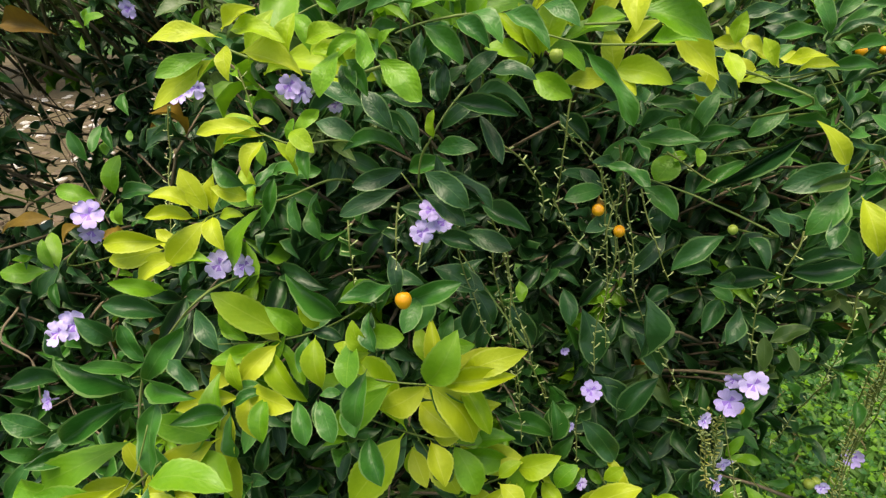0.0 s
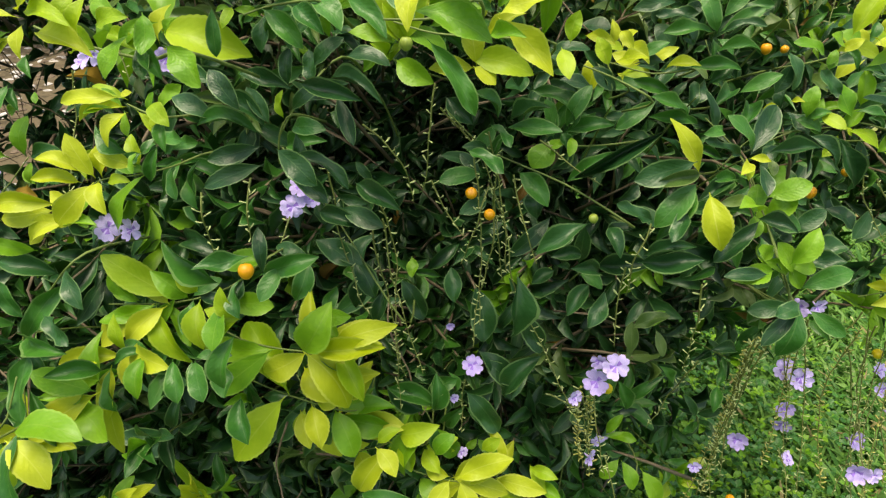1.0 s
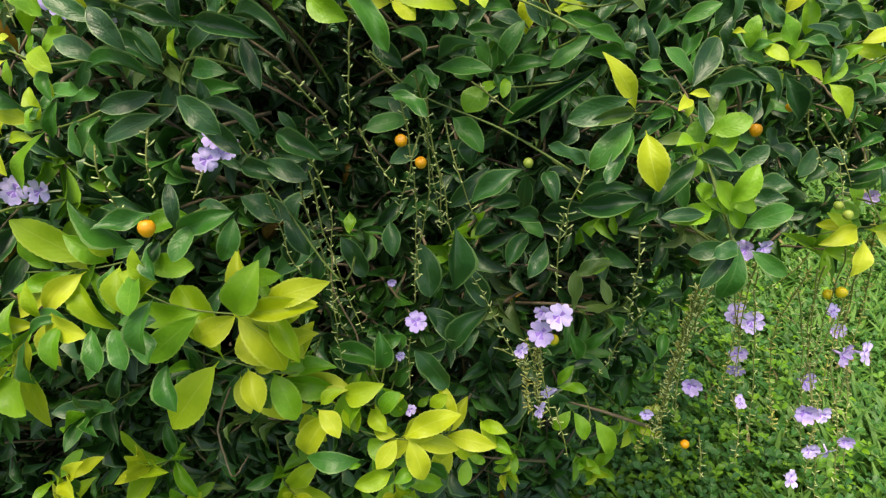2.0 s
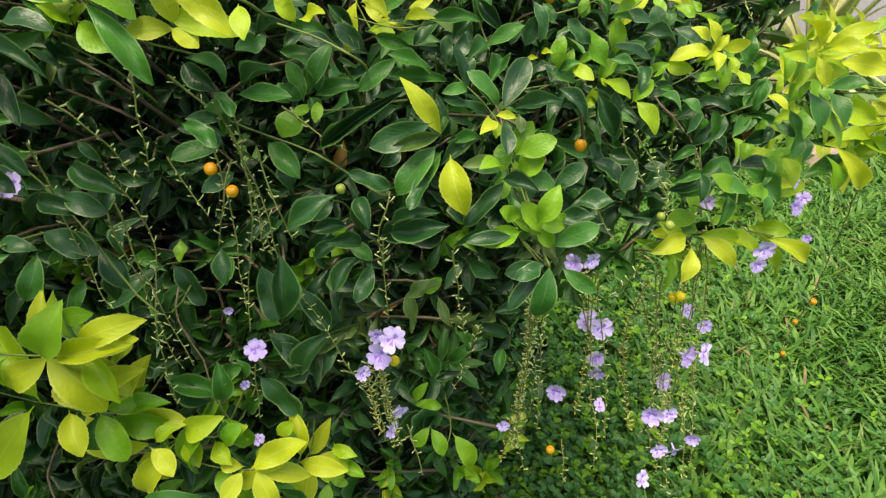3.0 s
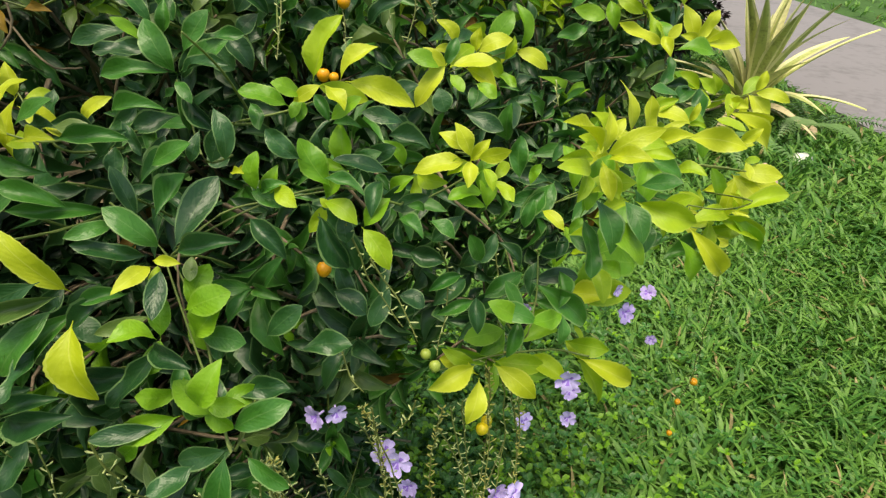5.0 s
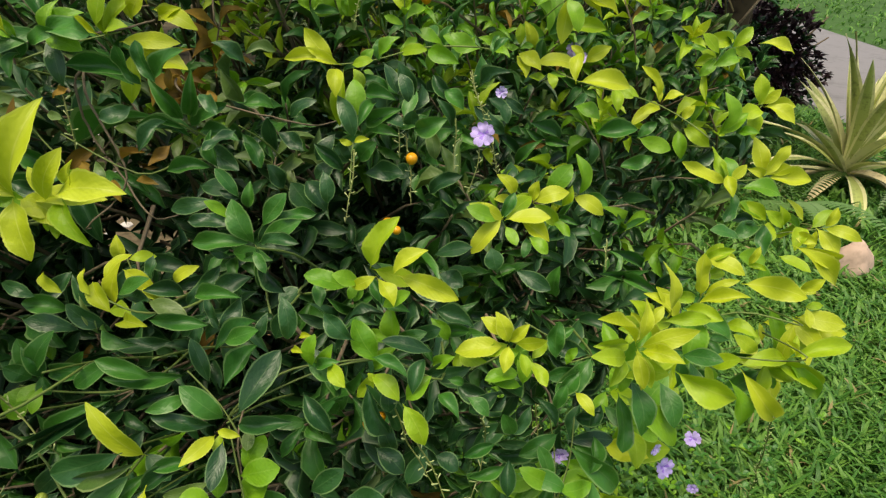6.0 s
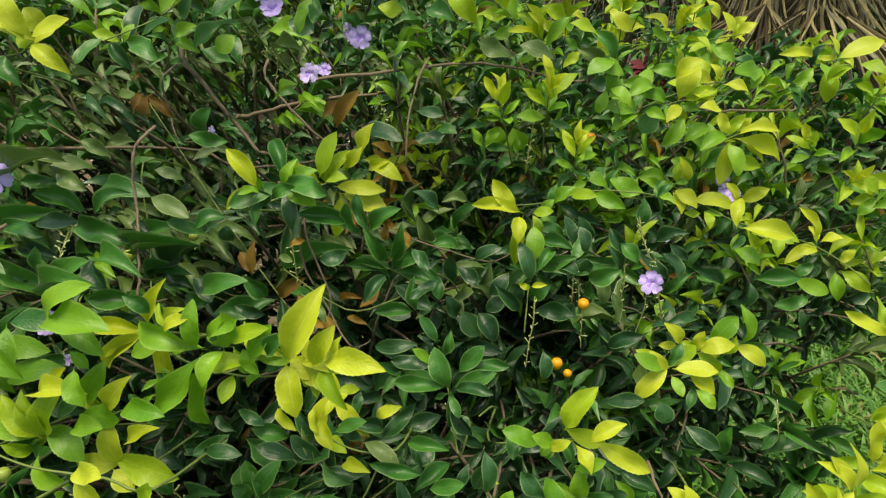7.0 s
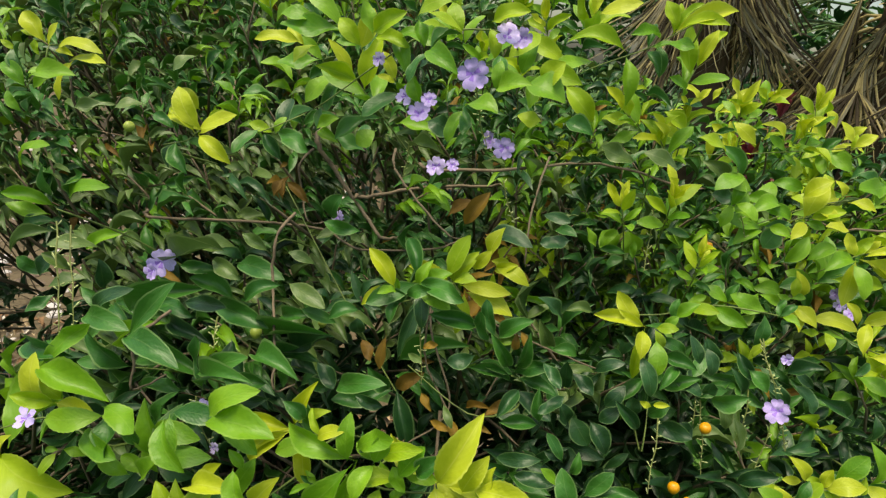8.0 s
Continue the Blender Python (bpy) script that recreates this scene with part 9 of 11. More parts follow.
leaf(b, (0.251, 0.456, 1.128), (0.260, 0.448, 1.112), 0.006, 'D')
leaf(b, (0.132, 0.421, 1.118), (0.155, 0.416, 1.126), 0.009, 'D')
leaf(b, (0.140, 0.411, 1.133), (0.165, 0.407, 1.140), 0.009, 'D')
b = branch((0.236, 0.420, 1.111), (0.240, 0.470, 1.081), (0.242, 0.530, 1.036))
leaf(b, (0.310, 0.445, 1.094), (0.327, 0.438, 1.089), 0.010, 'G')
leaf(b, (0.346, 0.445, 1.101), (0.368, 0.436, 1.096), 0.008, 'G')
leaf(b, (0.356, 0.445, 1.083), (0.358, 0.438, 1.067), 0.010, 'D')
leaf(b, (0.402, 0.445, 1.076), (0.416, 0.438, 1.069), 0.009, 'G')
leaf(b, (0.433, 0.445, 1.049), (0.424, 0.438, 1.071), 0.010, 'G')
leaf(b, (0.423, 0.445, 1.041), (0.403, 0.438, 1.035), 0.008, 'G')
leaf(b, (0.431, 0.445, 1.023), (0.408, 0.438, 1.018), 0.008, 'G')
leaf(b, (0.386, 0.445, 1.028), (0.401, 0.438, 1.024), 0.012, 'D')
leaf(b, (0.349, 0.445, 1.032), (0.368, 0.435, 1.022), 0.014, 'D')
b = branch((0.192, 0.445, 0.967), (0.196, 0.495, 0.937), (0.198, 0.555, 0.892))
leaf(b, (0.179, 0.410, 0.985), (0.196, 0.403, 0.978), 0.011, 'G')
leaf(b, (0.180, 0.410, 1.001), (0.157, 0.401, 1.002), 0.011, 'D')
leaf(b, (0.194, 0.410, 1.015), (0.210, 0.404, 1.027), 0.011, 'D')
leaf(b, (0.173, 0.410, 1.020), (0.156, 0.402, 1.010), 0.009, 'D')
leaf(b, (0.272, 0.410, 0.998), (0.250, 0.401, 0.990), 0.006, 'G')
leaf(b, (0.303, 0.410, 0.928), (0.282, 0.403, 0.932), 0.010, 'D')
leaf(b, (0.241, 0.410, 0.943), (0.248, 0.400, 0.925), 0.008, 'P')
leaf(b, (0.224, 0.410, 0.939), (0.222, 0.399, 0.917), 0.005, 'P')
leaf(b, (0.231, 0.410, 0.946), (0.243, 0.404, 0.962), 0.010, 'L')
b = branch((0.183, 0.410, 1.106), (0.187, 0.460, 1.076), (0.189, 0.520, 1.031))
leaf(b, (0.153, 0.440, 1.075), (0.142, 0.434, 1.087), 0.011, 'G')
leaf(b, (0.152, 0.440, 1.071), (0.140, 0.427, 1.056), 0.018, 'L')
leaf(b, (0.158, 0.440, 1.078), (0.164, 0.435, 1.068), 0.009, 'G')
leaf(b, (0.135, 0.460, 1.126), (0.157, 0.453, 1.123), 0.008, 'D')
leaf(b, (0.178, 0.460, 1.122), (0.190, 0.450, 1.102), 0.005, 'P')
leaf(b, (0.145, 0.430, 1.045), (0.146, 0.416, 1.023), 0.015, 'D')
leaf(b, (0.214, 0.430, 1.032), (0.231, 0.421, 1.020), 0.013, 'D')
b = branch((0.293, 0.430, 1.175), (0.297, 0.480, 1.145), (0.299, 0.540, 1.100))
leaf(b, (0.255, 0.505, 1.152), (0.241, 0.498, 1.167), 0.007, 'L')
leaf(b, (0.269, 0.505, 1.127), (0.286, 0.495, 1.108), 0.011, 'D')
leaf(b, (0.245, 0.505, 1.122), (0.225, 0.490, 1.098), 0.011, 'D')
leaf(b, (0.264, 0.505, 1.113), (0.240, 0.494, 1.107), 0.013, 'D')
leaf(b, (0.222, 0.450, 1.126), (0.248, 0.441, 1.119), 0.011, 'P')
leaf(b, (0.289, 0.450, 1.125), (0.284, 0.443, 1.111), 0.007, 'D')
leaf(b, (0.296, 0.450, 1.137), (0.302, 0.439, 1.114), 0.011, 'D')
leaf(b, (0.322, 0.450, 1.210), (0.325, 0.444, 1.195), 0.008, 'D')
b = branch((-0.030, 0.450, 1.193), (-0.026, 0.500, 1.163), (-0.024, 0.560, 1.118))
leaf(b, (-0.092, 0.515, 1.143), (-0.119, 0.497, 1.177), 0.016, 'G')
leaf(b, (-0.092, 0.515, 1.143), (-0.127, 0.495, 1.149), 0.013, 'G')
leaf(b, (-0.089, 0.515, 1.149), (-0.037, 0.500, 1.179), 0.018, 'G')
leaf(b, (-0.074, 0.515, 1.170), (-0.006, 0.495, 1.167), 0.017, 'G')
leaf(b, (-0.087, 0.515, 1.126), (-0.035, 0.500, 1.146), 0.014, 'G')
leaf(b, (-0.104, 0.515, 1.118), (-0.138, 0.496, 1.135), 0.018, 'P')
leaf(b, (-0.096, 0.515, 1.157), (-0.046, 0.498, 1.202), 0.012, 'L')
leaf(b, (-0.072, 0.515, 1.207), (-0.024, 0.502, 1.210), 0.013, 'G')
leaf(b, (-0.055, 0.515, 1.192), (-0.008, 0.501, 1.192), 0.013, 'D')
leaf(b, (-0.042, 0.515, 1.212), (0.004, 0.502, 1.224), 0.013, 'D')
leaf(b, (0.002, 0.515, 1.225), (-0.026, 0.501, 1.241), 0.016, 'G')
leaf(b, (-0.005, 0.515, 1.261), (-0.031, 0.502, 1.262), 0.012, 'P')
leaf(b, (-0.008, 0.515, 1.245), (-0.034, 0.502, 1.248), 0.010, 'G')
leaf(b, (-0.017, 0.515, 1.252), (0.012, 0.506, 1.246), 0.012, 'P')
leaf(b, (0.041, 0.515, 1.245), (0.018, 0.502, 1.232), 0.013, 'G')
leaf(b, (0.029, 0.515, 1.268), (0.013, 0.507, 1.280), 0.009, 'P')
leaf(b, (-0.000, 0.515, 1.192), (0.016, 0.505, 1.172), 0.019, 'D')
leaf(b, (0.032, 0.515, 1.162), (0.002, 0.501, 1.164), 0.016, 'G')
leaf(b, (0.034, 0.515, 1.150), (-0.000, 0.498, 1.148), 0.014, 'D')
leaf(b, (-0.157, 0.515, 1.246), (-0.183, 0.495, 1.230), 0.013, 'P')
leaf(b, (-0.090, 0.515, 1.259), (-0.114, 0.499, 1.245), 0.011, 'L')
leaf(b, (-0.166, 0.515, 1.210), (-0.186, 0.503, 1.222), 0.013, 'G')
leaf(b, (-0.156, 0.515, 1.232), (-0.164, 0.502, 1.211), 0.012, 'D')
leaf(b, (-0.115, 0.515, 1.207), (-0.110, 0.507, 1.235), 0.013, 'D')
b = branch((0.036, 0.515, 1.180), (0.040, 0.565, 1.150), (0.042, 0.625, 1.105))
leaf(b, (0.010, 0.560, 1.152), (0.072, 0.538, 1.202), 0.013, 'D')
leaf(b, (0.019, 0.560, 1.128), (0.031, 0.550, 1.163), 0.013, 'G')
leaf(b, (0.016, 0.560, 1.196), (0.049, 0.550, 1.208), 0.013, 'G')
leaf(b, (0.020, 0.560, 1.226), (0.059, 0.547, 1.218), 0.015, 'P')
leaf(b, (0.048, 0.560, 1.163), (0.069, 0.550, 1.148), 0.014, 'D')
leaf(b, (0.110, 0.560, 1.138), (0.088, 0.551, 1.147), 0.011, 'D')
leaf(b, (0.113, 0.560, 1.155), (0.096, 0.551, 1.175), 0.014, 'G')
b = branch((0.206, 0.560, 1.193), (0.210, 0.610, 1.163), (0.212, 0.670, 1.118))
leaf(b, (0.204, 0.580, 1.184), (0.236, 0.567, 1.207), 0.011, 'G')
leaf(b, (0.201, 0.580, 1.189), (0.185, 0.569, 1.219), 0.011, 'G')
leaf(b, (0.205, 0.580, 1.192), (0.214, 0.569, 1.226), 0.011, 'G')
leaf(b, (0.209, 0.580, 1.181), (0.241, 0.569, 1.181), 0.011, 'G')
leaf(b, (0.206, 0.580, 1.170), (0.240, 0.566, 1.160), 0.015, 'D')
leaf(b, (0.206, 0.580, 1.183), (0.180, 0.570, 1.193), 0.010, 'G')
leaf(b, (0.205, 0.580, 1.177), (0.172, 0.568, 1.187), 0.011, 'G')
leaf(b, (0.247, 0.640, 1.192), (0.220, 0.630, 1.190), 0.013, 'G')
leaf(b, (0.246, 0.640, 1.147), (0.243, 0.630, 1.179), 0.013, 'D')
leaf(b, (0.247, 0.640, 1.165), (0.269, 0.630, 1.154), 0.013, 'D')
leaf(b, (0.294, 0.640, 1.167), (0.280, 0.630, 1.147), 0.014, 'D')
leaf(b, (0.318, 0.640, 1.174), (0.346, 0.628, 1.193), 0.013, 'G')
leaf(b, (0.315, 0.640, 1.199), (0.342, 0.629, 1.199), 0.013, 'G')
leaf(b, (0.331, 0.640, 1.224), (0.343, 0.630, 1.204), 0.012, 'D')
leaf(b, (0.356, 0.640, 1.200), (0.343, 0.631, 1.226), 0.013, 'D')
leaf(b, (0.368, 0.640, 1.218), (0.384, 0.630, 1.200), 0.011, 'D')
leaf(b, (0.371, 0.640, 1.183), (0.341, 0.630, 1.178), 0.012, 'G')
leaf(b, (0.366, 0.640, 1.177), (0.374, 0.629, 1.154), 0.012, 'P')
leaf(b, (0.255, 0.640, 1.124), (0.274, 0.629, 1.106), 0.020, 'D')
leaf(b, (0.294, 0.640, 1.145), (0.278, 0.631, 1.131), 0.014, 'D')
leaf(b, (0.337, 0.640, 1.141), (0.353, 0.633, 1.136), 0.013, 'D')
b = branch((-0.097, 0.640, 0.975), (-0.093, 0.690, 0.945), (-0.091, 0.750, 0.900))
leaf(b, (-0.028, 0.400, 1.047), (-0.001, 0.389, 1.034), 0.013, 'D')
leaf(b, (-0.021, 0.400, 1.071), (0.008, 0.390, 1.080), 0.012, 'G')
leaf(b, (-0.008, 0.400, 1.004), (0.022, 0.388, 0.992), 0.017, 'D')
leaf(b, (-0.003, 0.400, 1.026), (0.029, 0.389, 1.022), 0.013, 'D')
leaf(b, (-0.048, 0.400, 1.115), (-0.079, 0.386, 1.104), 0.010, 'D')
leaf(b, (-0.002, 0.400, 1.134), (-0.001, 0.393, 1.116), 0.012, 'D')
leaf(b, (-0.040, 0.400, 0.987), (-0.069, 0.387, 0.983), 0.016, 'L')
leaf(b, (-0.165, 0.400, 0.926), (-0.098, 0.377, 0.912), 0.019, 'G')
b = branch((-0.238, 0.400, 0.904), (-0.234, 0.450, 0.874), (-0.232, 0.510, 0.829))
leaf(b, (-0.041, 0.330, 0.971), (-0.047, 0.313, 0.940), 0.016, 'G')
leaf(b, (-0.193, 0.330, 0.987), (-0.207, 0.321, 1.008), 0.014, 'D')
b = branch((-0.051, 0.420, 1.306), (-0.047, 0.470, 1.276), (-0.045, 0.530, 1.231))
leaf(b, (-0.354, 0.660, 1.237), (-0.298, 0.642, 1.276), 0.018, 'L')
leaf(b, (-0.301, 0.660, 1.209), (-0.309, 0.644, 1.254), 0.021, 'G')
leaf(b, (-0.297, 0.660, 1.216), (-0.262, 0.647, 1.252), 0.020, 'G')
leaf(b, (-0.294, 0.660, 1.214), (-0.227, 0.641, 1.245), 0.017, 'L')
leaf(b, (-0.313, 0.660, 1.204), (-0.356, 0.633, 1.217), 0.017, 'L')
leaf(b, (-0.322, 0.660, 1.193), (-0.357, 0.638, 1.204), 0.015, 'L')
leaf(b, (-0.315, 0.660, 1.188), (-0.342, 0.642, 1.181), 0.018, 'G')
b = branch((-0.132, 0.660, 1.313), (-0.128, 0.710, 1.283), (-0.126, 0.770, 1.238))
leaf(b, (-0.240, 0.720, 1.327), (-0.236, 0.709, 1.359), 0.015, 'G')
leaf(b, (-0.177, 0.720, 1.321), (-0.197, 0.712, 1.341), 0.022, 'Y')
leaf(b, (-0.194, 0.720, 1.306), (-0.210, 0.714, 1.319), 0.018, 'y')
leaf(b, (-0.087, 0.720, 1.316), (-0.038, 0.704, 1.342), 0.017, 'G')
leaf(b, (-0.069, 0.720, 1.363), (-0.099, 0.706, 1.379), 0.022, 'L')
leaf(b, (-0.081, 0.720, 1.340), (-0.116, 0.704, 1.347), 0.017, 'G')
leaf(b, (-0.179, 0.720, 1.375), (-0.200, 0.707, 1.358), 0.017, 'P')
leaf(b, (-0.280, 0.720, 1.312), (-0.319, 0.698, 1.305), 0.015, 'P')
leaf(b, (-0.240, 0.720, 1.315), (-0.272, 0.703, 1.311), 0.015, 'P')
leaf(b, (-0.084, 0.720, 1.221), (-0.121, 0.703, 1.221), 0.012, 'P')
b = branch((0.046, 0.720, 1.371), (0.050, 0.770, 1.341), (0.052, 0.830, 1.296))
leaf(b, (0.083, 0.680, 1.351), (0.110, 0.671, 1.344), 0.020, 'D')
leaf(b, (0.037, 0.680, 1.336), (0.022, 0.672, 1.322), 0.018, 'L')
leaf(b, (0.068, 0.680, 1.326), (0.103, 0.669, 1.328), 0.012, 'P')
leaf(b, (0.179, 0.680, 1.395), (0.195, 0.674, 1.415), 0.021, 'y')
leaf(b, (0.165, 0.680, 1.393), (0.201, 0.668, 1.385), 0.028, 'L')
leaf(b, (0.184, 0.680, 1.366), (0.163, 0.675, 1.368), 0.014, 'y')
leaf(b, (0.202, 0.680, 1.368), (0.227, 0.671, 1.362), 0.017, 'G')
leaf(b, (0.000, 0.680, 1.244), (0.012, 0.670, 1.273), 0.021, 'G')
leaf(b, (0.112, 0.680, 1.263), (0.140, 0.671, 1.291), 0.011, 'O')
leaf(b, (0.072, 0.680, 1.285), (0.094, 0.671, 1.301), 0.013, 'L')
leaf(b, (0.225, 0.680, 1.269), (0.200, 0.670, 1.264), 0.015, 'D')
leaf(b, (0.197, 0.680, 1.287), (0.223, 0.671, 1.287), 0.011, 'D')
b = branch((0.276, 0.680, 1.341), (0.280, 0.730, 1.311), (0.282, 0.790, 1.266))
leaf(b, (0.268, 0.800, 1.327), (0.233, 0.787, 1.338), 0.020, 'P')
leaf(b, (0.309, 0.800, 1.326), (0.274, 0.787, 1.339), 0.017, 'P')
leaf(b, (0.355, 0.800, 1.322), (0.329, 0.790, 1.339), 0.016, 'P')
leaf(b, (0.366, 0.800, 1.307), (0.344, 0.793, 1.308), 0.016, 'D')
leaf(b, (0.267, 0.800, 1.234), (0.250, 0.792, 1.252), 0.026, 'L')
leaf(b, (0.282, 0.800, 1.231), (0.275, 0.791, 1.257), 0.023, 'L')
leaf(b, (0.424, 0.800, 1.318), (0.443, 0.793, 1.339), 0.018, 'Y')
leaf(b, (0.412, 0.800, 1.288), (0.401, 0.791, 1.265), 0.022, 'G')
b = branch((-0.108, 0.800, 1.165), (-0.104, 0.850, 1.135), (-0.102, 0.910, 1.090))
leaf(b, (0.065, 0.560, 1.201), (0.040, 0.547, 1.213), 0.011, 'G')
leaf(b, (-0.001, 0.560, 1.173), (0.068, 0.540, 1.201), 0.012, 'G')
leaf(b, (0.004, 0.560, 1.155), (0.057, 0.545, 1.173), 0.014, 'G')
leaf(b, (0.027, 0.560, 1.162), (0.053, 0.552, 1.157), 0.015, 'D')
leaf(b, (0.065, 0.560, 1.143), (0.046, 0.551, 1.150), 0.012, 'G')
leaf(b, (0.112, 0.560, 1.229), (0.107, 0.555, 1.244), 0.017, 'G')
leaf(b, (0.083, 0.560, 1.217), (0.062, 0.549, 1.210), 0.014, 'G')
leaf(b, (0.086, 0.560, 1.198), (0.083, 0.555, 1.212), 0.014, 'D')
leaf(b, (0.186, 0.560, 1.216), (0.177, 0.550, 1.243), 0.011, 'G')
leaf(b, (0.177, 0.560, 1.203), (0.158, 0.551, 1.196), 0.013, 'D')
b = branch((0.245, 0.560, 1.194), (0.249, 0.610, 1.164), (0.251, 0.670, 1.119))
leaf(b, (0.232, 0.630, 1.215), (0.211, 0.619, 1.235), 0.012, 'D')
leaf(b, (0.255, 0.630, 1.228), (0.234, 0.622, 1.228), 0.011, 'P')
leaf(b, (0.227, 0.630, 1.189), (0.215, 0.620, 1.216), 0.012, 'P')
leaf(b, (0.250, 0.630, 1.186), (0.229, 0.622, 1.191), 0.013, 'G')
leaf(b, (0.222, 0.630, 1.166), (0.239, 0.619, 1.142), 0.013, 'G')
leaf(b, (0.270, 0.630, 1.130), (0.289, 0.619, 1.109), 0.019, 'D')
leaf(b, (0.326, 0.630, 1.184), (0.349, 0.622, 1.182), 0.013, 'D')
leaf(b, (0.343, 0.630, 1.220), (0.352, 0.622, 1.200), 0.012, 'D')
leaf(b, (0.377, 0.630, 1.209), (0.393, 0.622, 1.197), 0.013, 'G')
leaf(b, (0.356, 0.630, 1.177), (0.355, 0.625, 1.193), 0.013, 'D')
leaf(b, (0.356, 0.630, 1.177), (0.381, 0.620, 1.190), 0.016, 'G')
leaf(b, (0.410, 0.630, 1.205), (0.427, 0.621, 1.189), 0.013, 'D')
leaf(b, (0.403, 0.630, 1.212), (0.425, 0.620, 1.227), 0.012, 'D')
leaf(b, (0.307, 0.630, 1.147), (0.298, 0.624, 1.164), 0.016, 'D')
leaf(b, (0.314, 0.630, 1.148), (0.328, 0.623, 1.167), 0.015, 'G')
leaf(b, (0.317, 0.630, 1.138), (0.350, 0.618, 1.144), 0.016, 'D')
leaf(b, (0.377, 0.630, 1.167), (0.384, 0.619, 1.142), 0.010, 'P')
leaf(b, (0.253, 0.630, 1.121), (0.243, 0.622, 1.144), 0.014, 'D')
leaf(b, (0.184, 0.630, 1.119), (0.214, 0.620, 1.121), 0.019, 'D')
b = branch((0.383, 0.630, 1.051), (0.387, 0.680, 1.021), (0.389, 0.740, 0.976))
leaf(b, (0.264, 0.560, 1.071), (0.276, 0.554, 1.062), 0.018, 'D')
leaf(b, (0.372, 0.560, 1.153), (0.393, 0.550, 1.173), 0.012, 'D')
leaf(b, (0.381, 0.560, 1.091), (0.400, 0.552, 1.086), 0.014, 'D')
leaf(b, (0.377, 0.560, 1.106), (0.404, 0.550, 1.120), 0.012, 'D')
leaf(b, (0.418, 0.560, 1.116), (0.423, 0.553, 1.101), 0.015, 'D')
leaf(b, (0.437, 0.560, 1.098), (0.463, 0.548, 1.090), 0.013, 'D')
leaf(b, (0.470, 0.560, 1.077), (0.467, 0.551, 1.108), 0.013, 'G')
leaf(b, (0.401, 0.560, 0.988), (0.428, 0.549, 0.985), 0.017, 'D')
b = branch((0.272, 0.415, 1.074), (0.276, 0.465, 1.044), (0.278, 0.525, 0.999))
leaf(b, (0.277, 0.417, 1.077), (0.296, 0.443, 1.104), 0.016, 'D')
leaf(b, (0.274, 0.410, 1.082), (0.254, 0.407, 1.105), 0.013, 'G')
leaf(b, (0.269, 0.423, 1.090), (0.281, 0.449, 1.102), 0.012, 'G')
leaf(b, (0.269, 0.408, 1.079), (0.240, 0.399, 1.091), 0.009, 'D')
leaf(b, (0.281, 0.406, 1.082), (0.311, 0.403, 1.089), 0.010, 'D')
leaf(b, (0.276, 0.399, 1.078), (0.276, 0.376, 1.066), 0.010, 'D')
leaf(b, (0.255, 0.415, 1.093), (0.239, 0.398, 1.095), 0.008, 'G')
leaf(b, (0.270, 0.404, 1.076), (0.260, 0.381, 1.077), 0.008, 'Y')
leaf(b, (0.271, 0.404, 1.079), (0.284, 0.401, 1.079), 0.005, 'Y')
leaf(b, (0.239, 0.392, 1.071), (0.215, 0.390, 1.106), 0.011, 'Y')
leaf(b, (0.246, 0.434, 1.090), (0.209, 0.416, 1.099), 0.009, 'G')
leaf(b, (0.287, 0.410, 1.078), (0.287, 0.400, 1.070), 0.007, 'P')
leaf(b, (0.258, 0.433, 1.085), (0.248, 0.439, 1.111), 0.009, 'D')
leaf(b, (0.247, 0.450, 1.096), (0.245, 0.458, 1.113), 0.009, 'D')
leaf(b, (0.256, 0.446, 1.096), (0.275, 0.469, 1.105), 0.011, 'G')
leaf(b, (0.233, 0.382, 1.083), (0.197, 0.377, 1.070), 0.016, 'D')
leaf(b, (0.221, 0.405, 1.096), (0.166, 0.411, 1.056), 0.009, 'D')
leaf(b, (0.235, 0.420, 1.098), (0.208, 0.415, 1.112), 0.010, 'G')
leaf(b, (0.225, 0.432, 1.110), (0.200, 0.440, 1.116), 0.009, 'G')
leaf(b, (0.215, 0.425, 1.108), (0.190, 0.420, 1.088), 0.011, 'G')
leaf(b, (0.240, 0.392, 1.062), (0.216, 0.372, 1.034), 0.014, 'G')
leaf(b, (0.262, 0.395, 1.068), (0.238, 0.380, 1.058), 0.010, 'D')
leaf(b, (0.262, 0.392, 1.069), (0.243, 0.384, 1.070), 0.008, 'G')
leaf(b, (0.238, 0.385, 1.074), (0.207, 0.376, 1.068), 0.009, 'P')
leaf(b, (0.272, 0.388, 1.060), (0.250, 0.378, 1.058), 0.007, 'P')
leaf(b, (0.312, 0.425, 1.090), (0.330, 0.412, 1.074), 0.011, 'D')
b = branch((0.108, 0.420, 1.202), (0.112, 0.470, 1.172), (0.114, 0.530, 1.127))
leaf(b, (0.111, 0.420, 1.214), (0.100, 0.414, 1.226), 0.009, 'G')
leaf(b, (0.142, 0.420, 1.204), (0.166, 0.411, 1.224), 0.012, 'L')
leaf(b, (0.154, 0.420, 1.204), (0.182, 0.413, 1.221), 0.010, 'y')
leaf(b, (0.170, 0.420, 1.194), (0.144, 0.412, 1.191), 0.011, 'y')
b = branch((0.027, 0.420, 1.114), (0.031, 0.470, 1.084), (0.033, 0.530, 1.039))
leaf(b, (0.085, 0.390, 1.194), (0.095, 0.381, 1.178), 0.012, 'L')
leaf(b, (0.052, 0.390, 1.132), (0.075, 0.381, 1.121), 0.014, 'L')
leaf(b, (0.109, 0.390, 1.172), (0.139, 0.381, 1.181), 0.011, 'L')
leaf(b, (0.077, 0.390, 1.153), (0.100, 0.384, 1.163), 0.011, 'L')
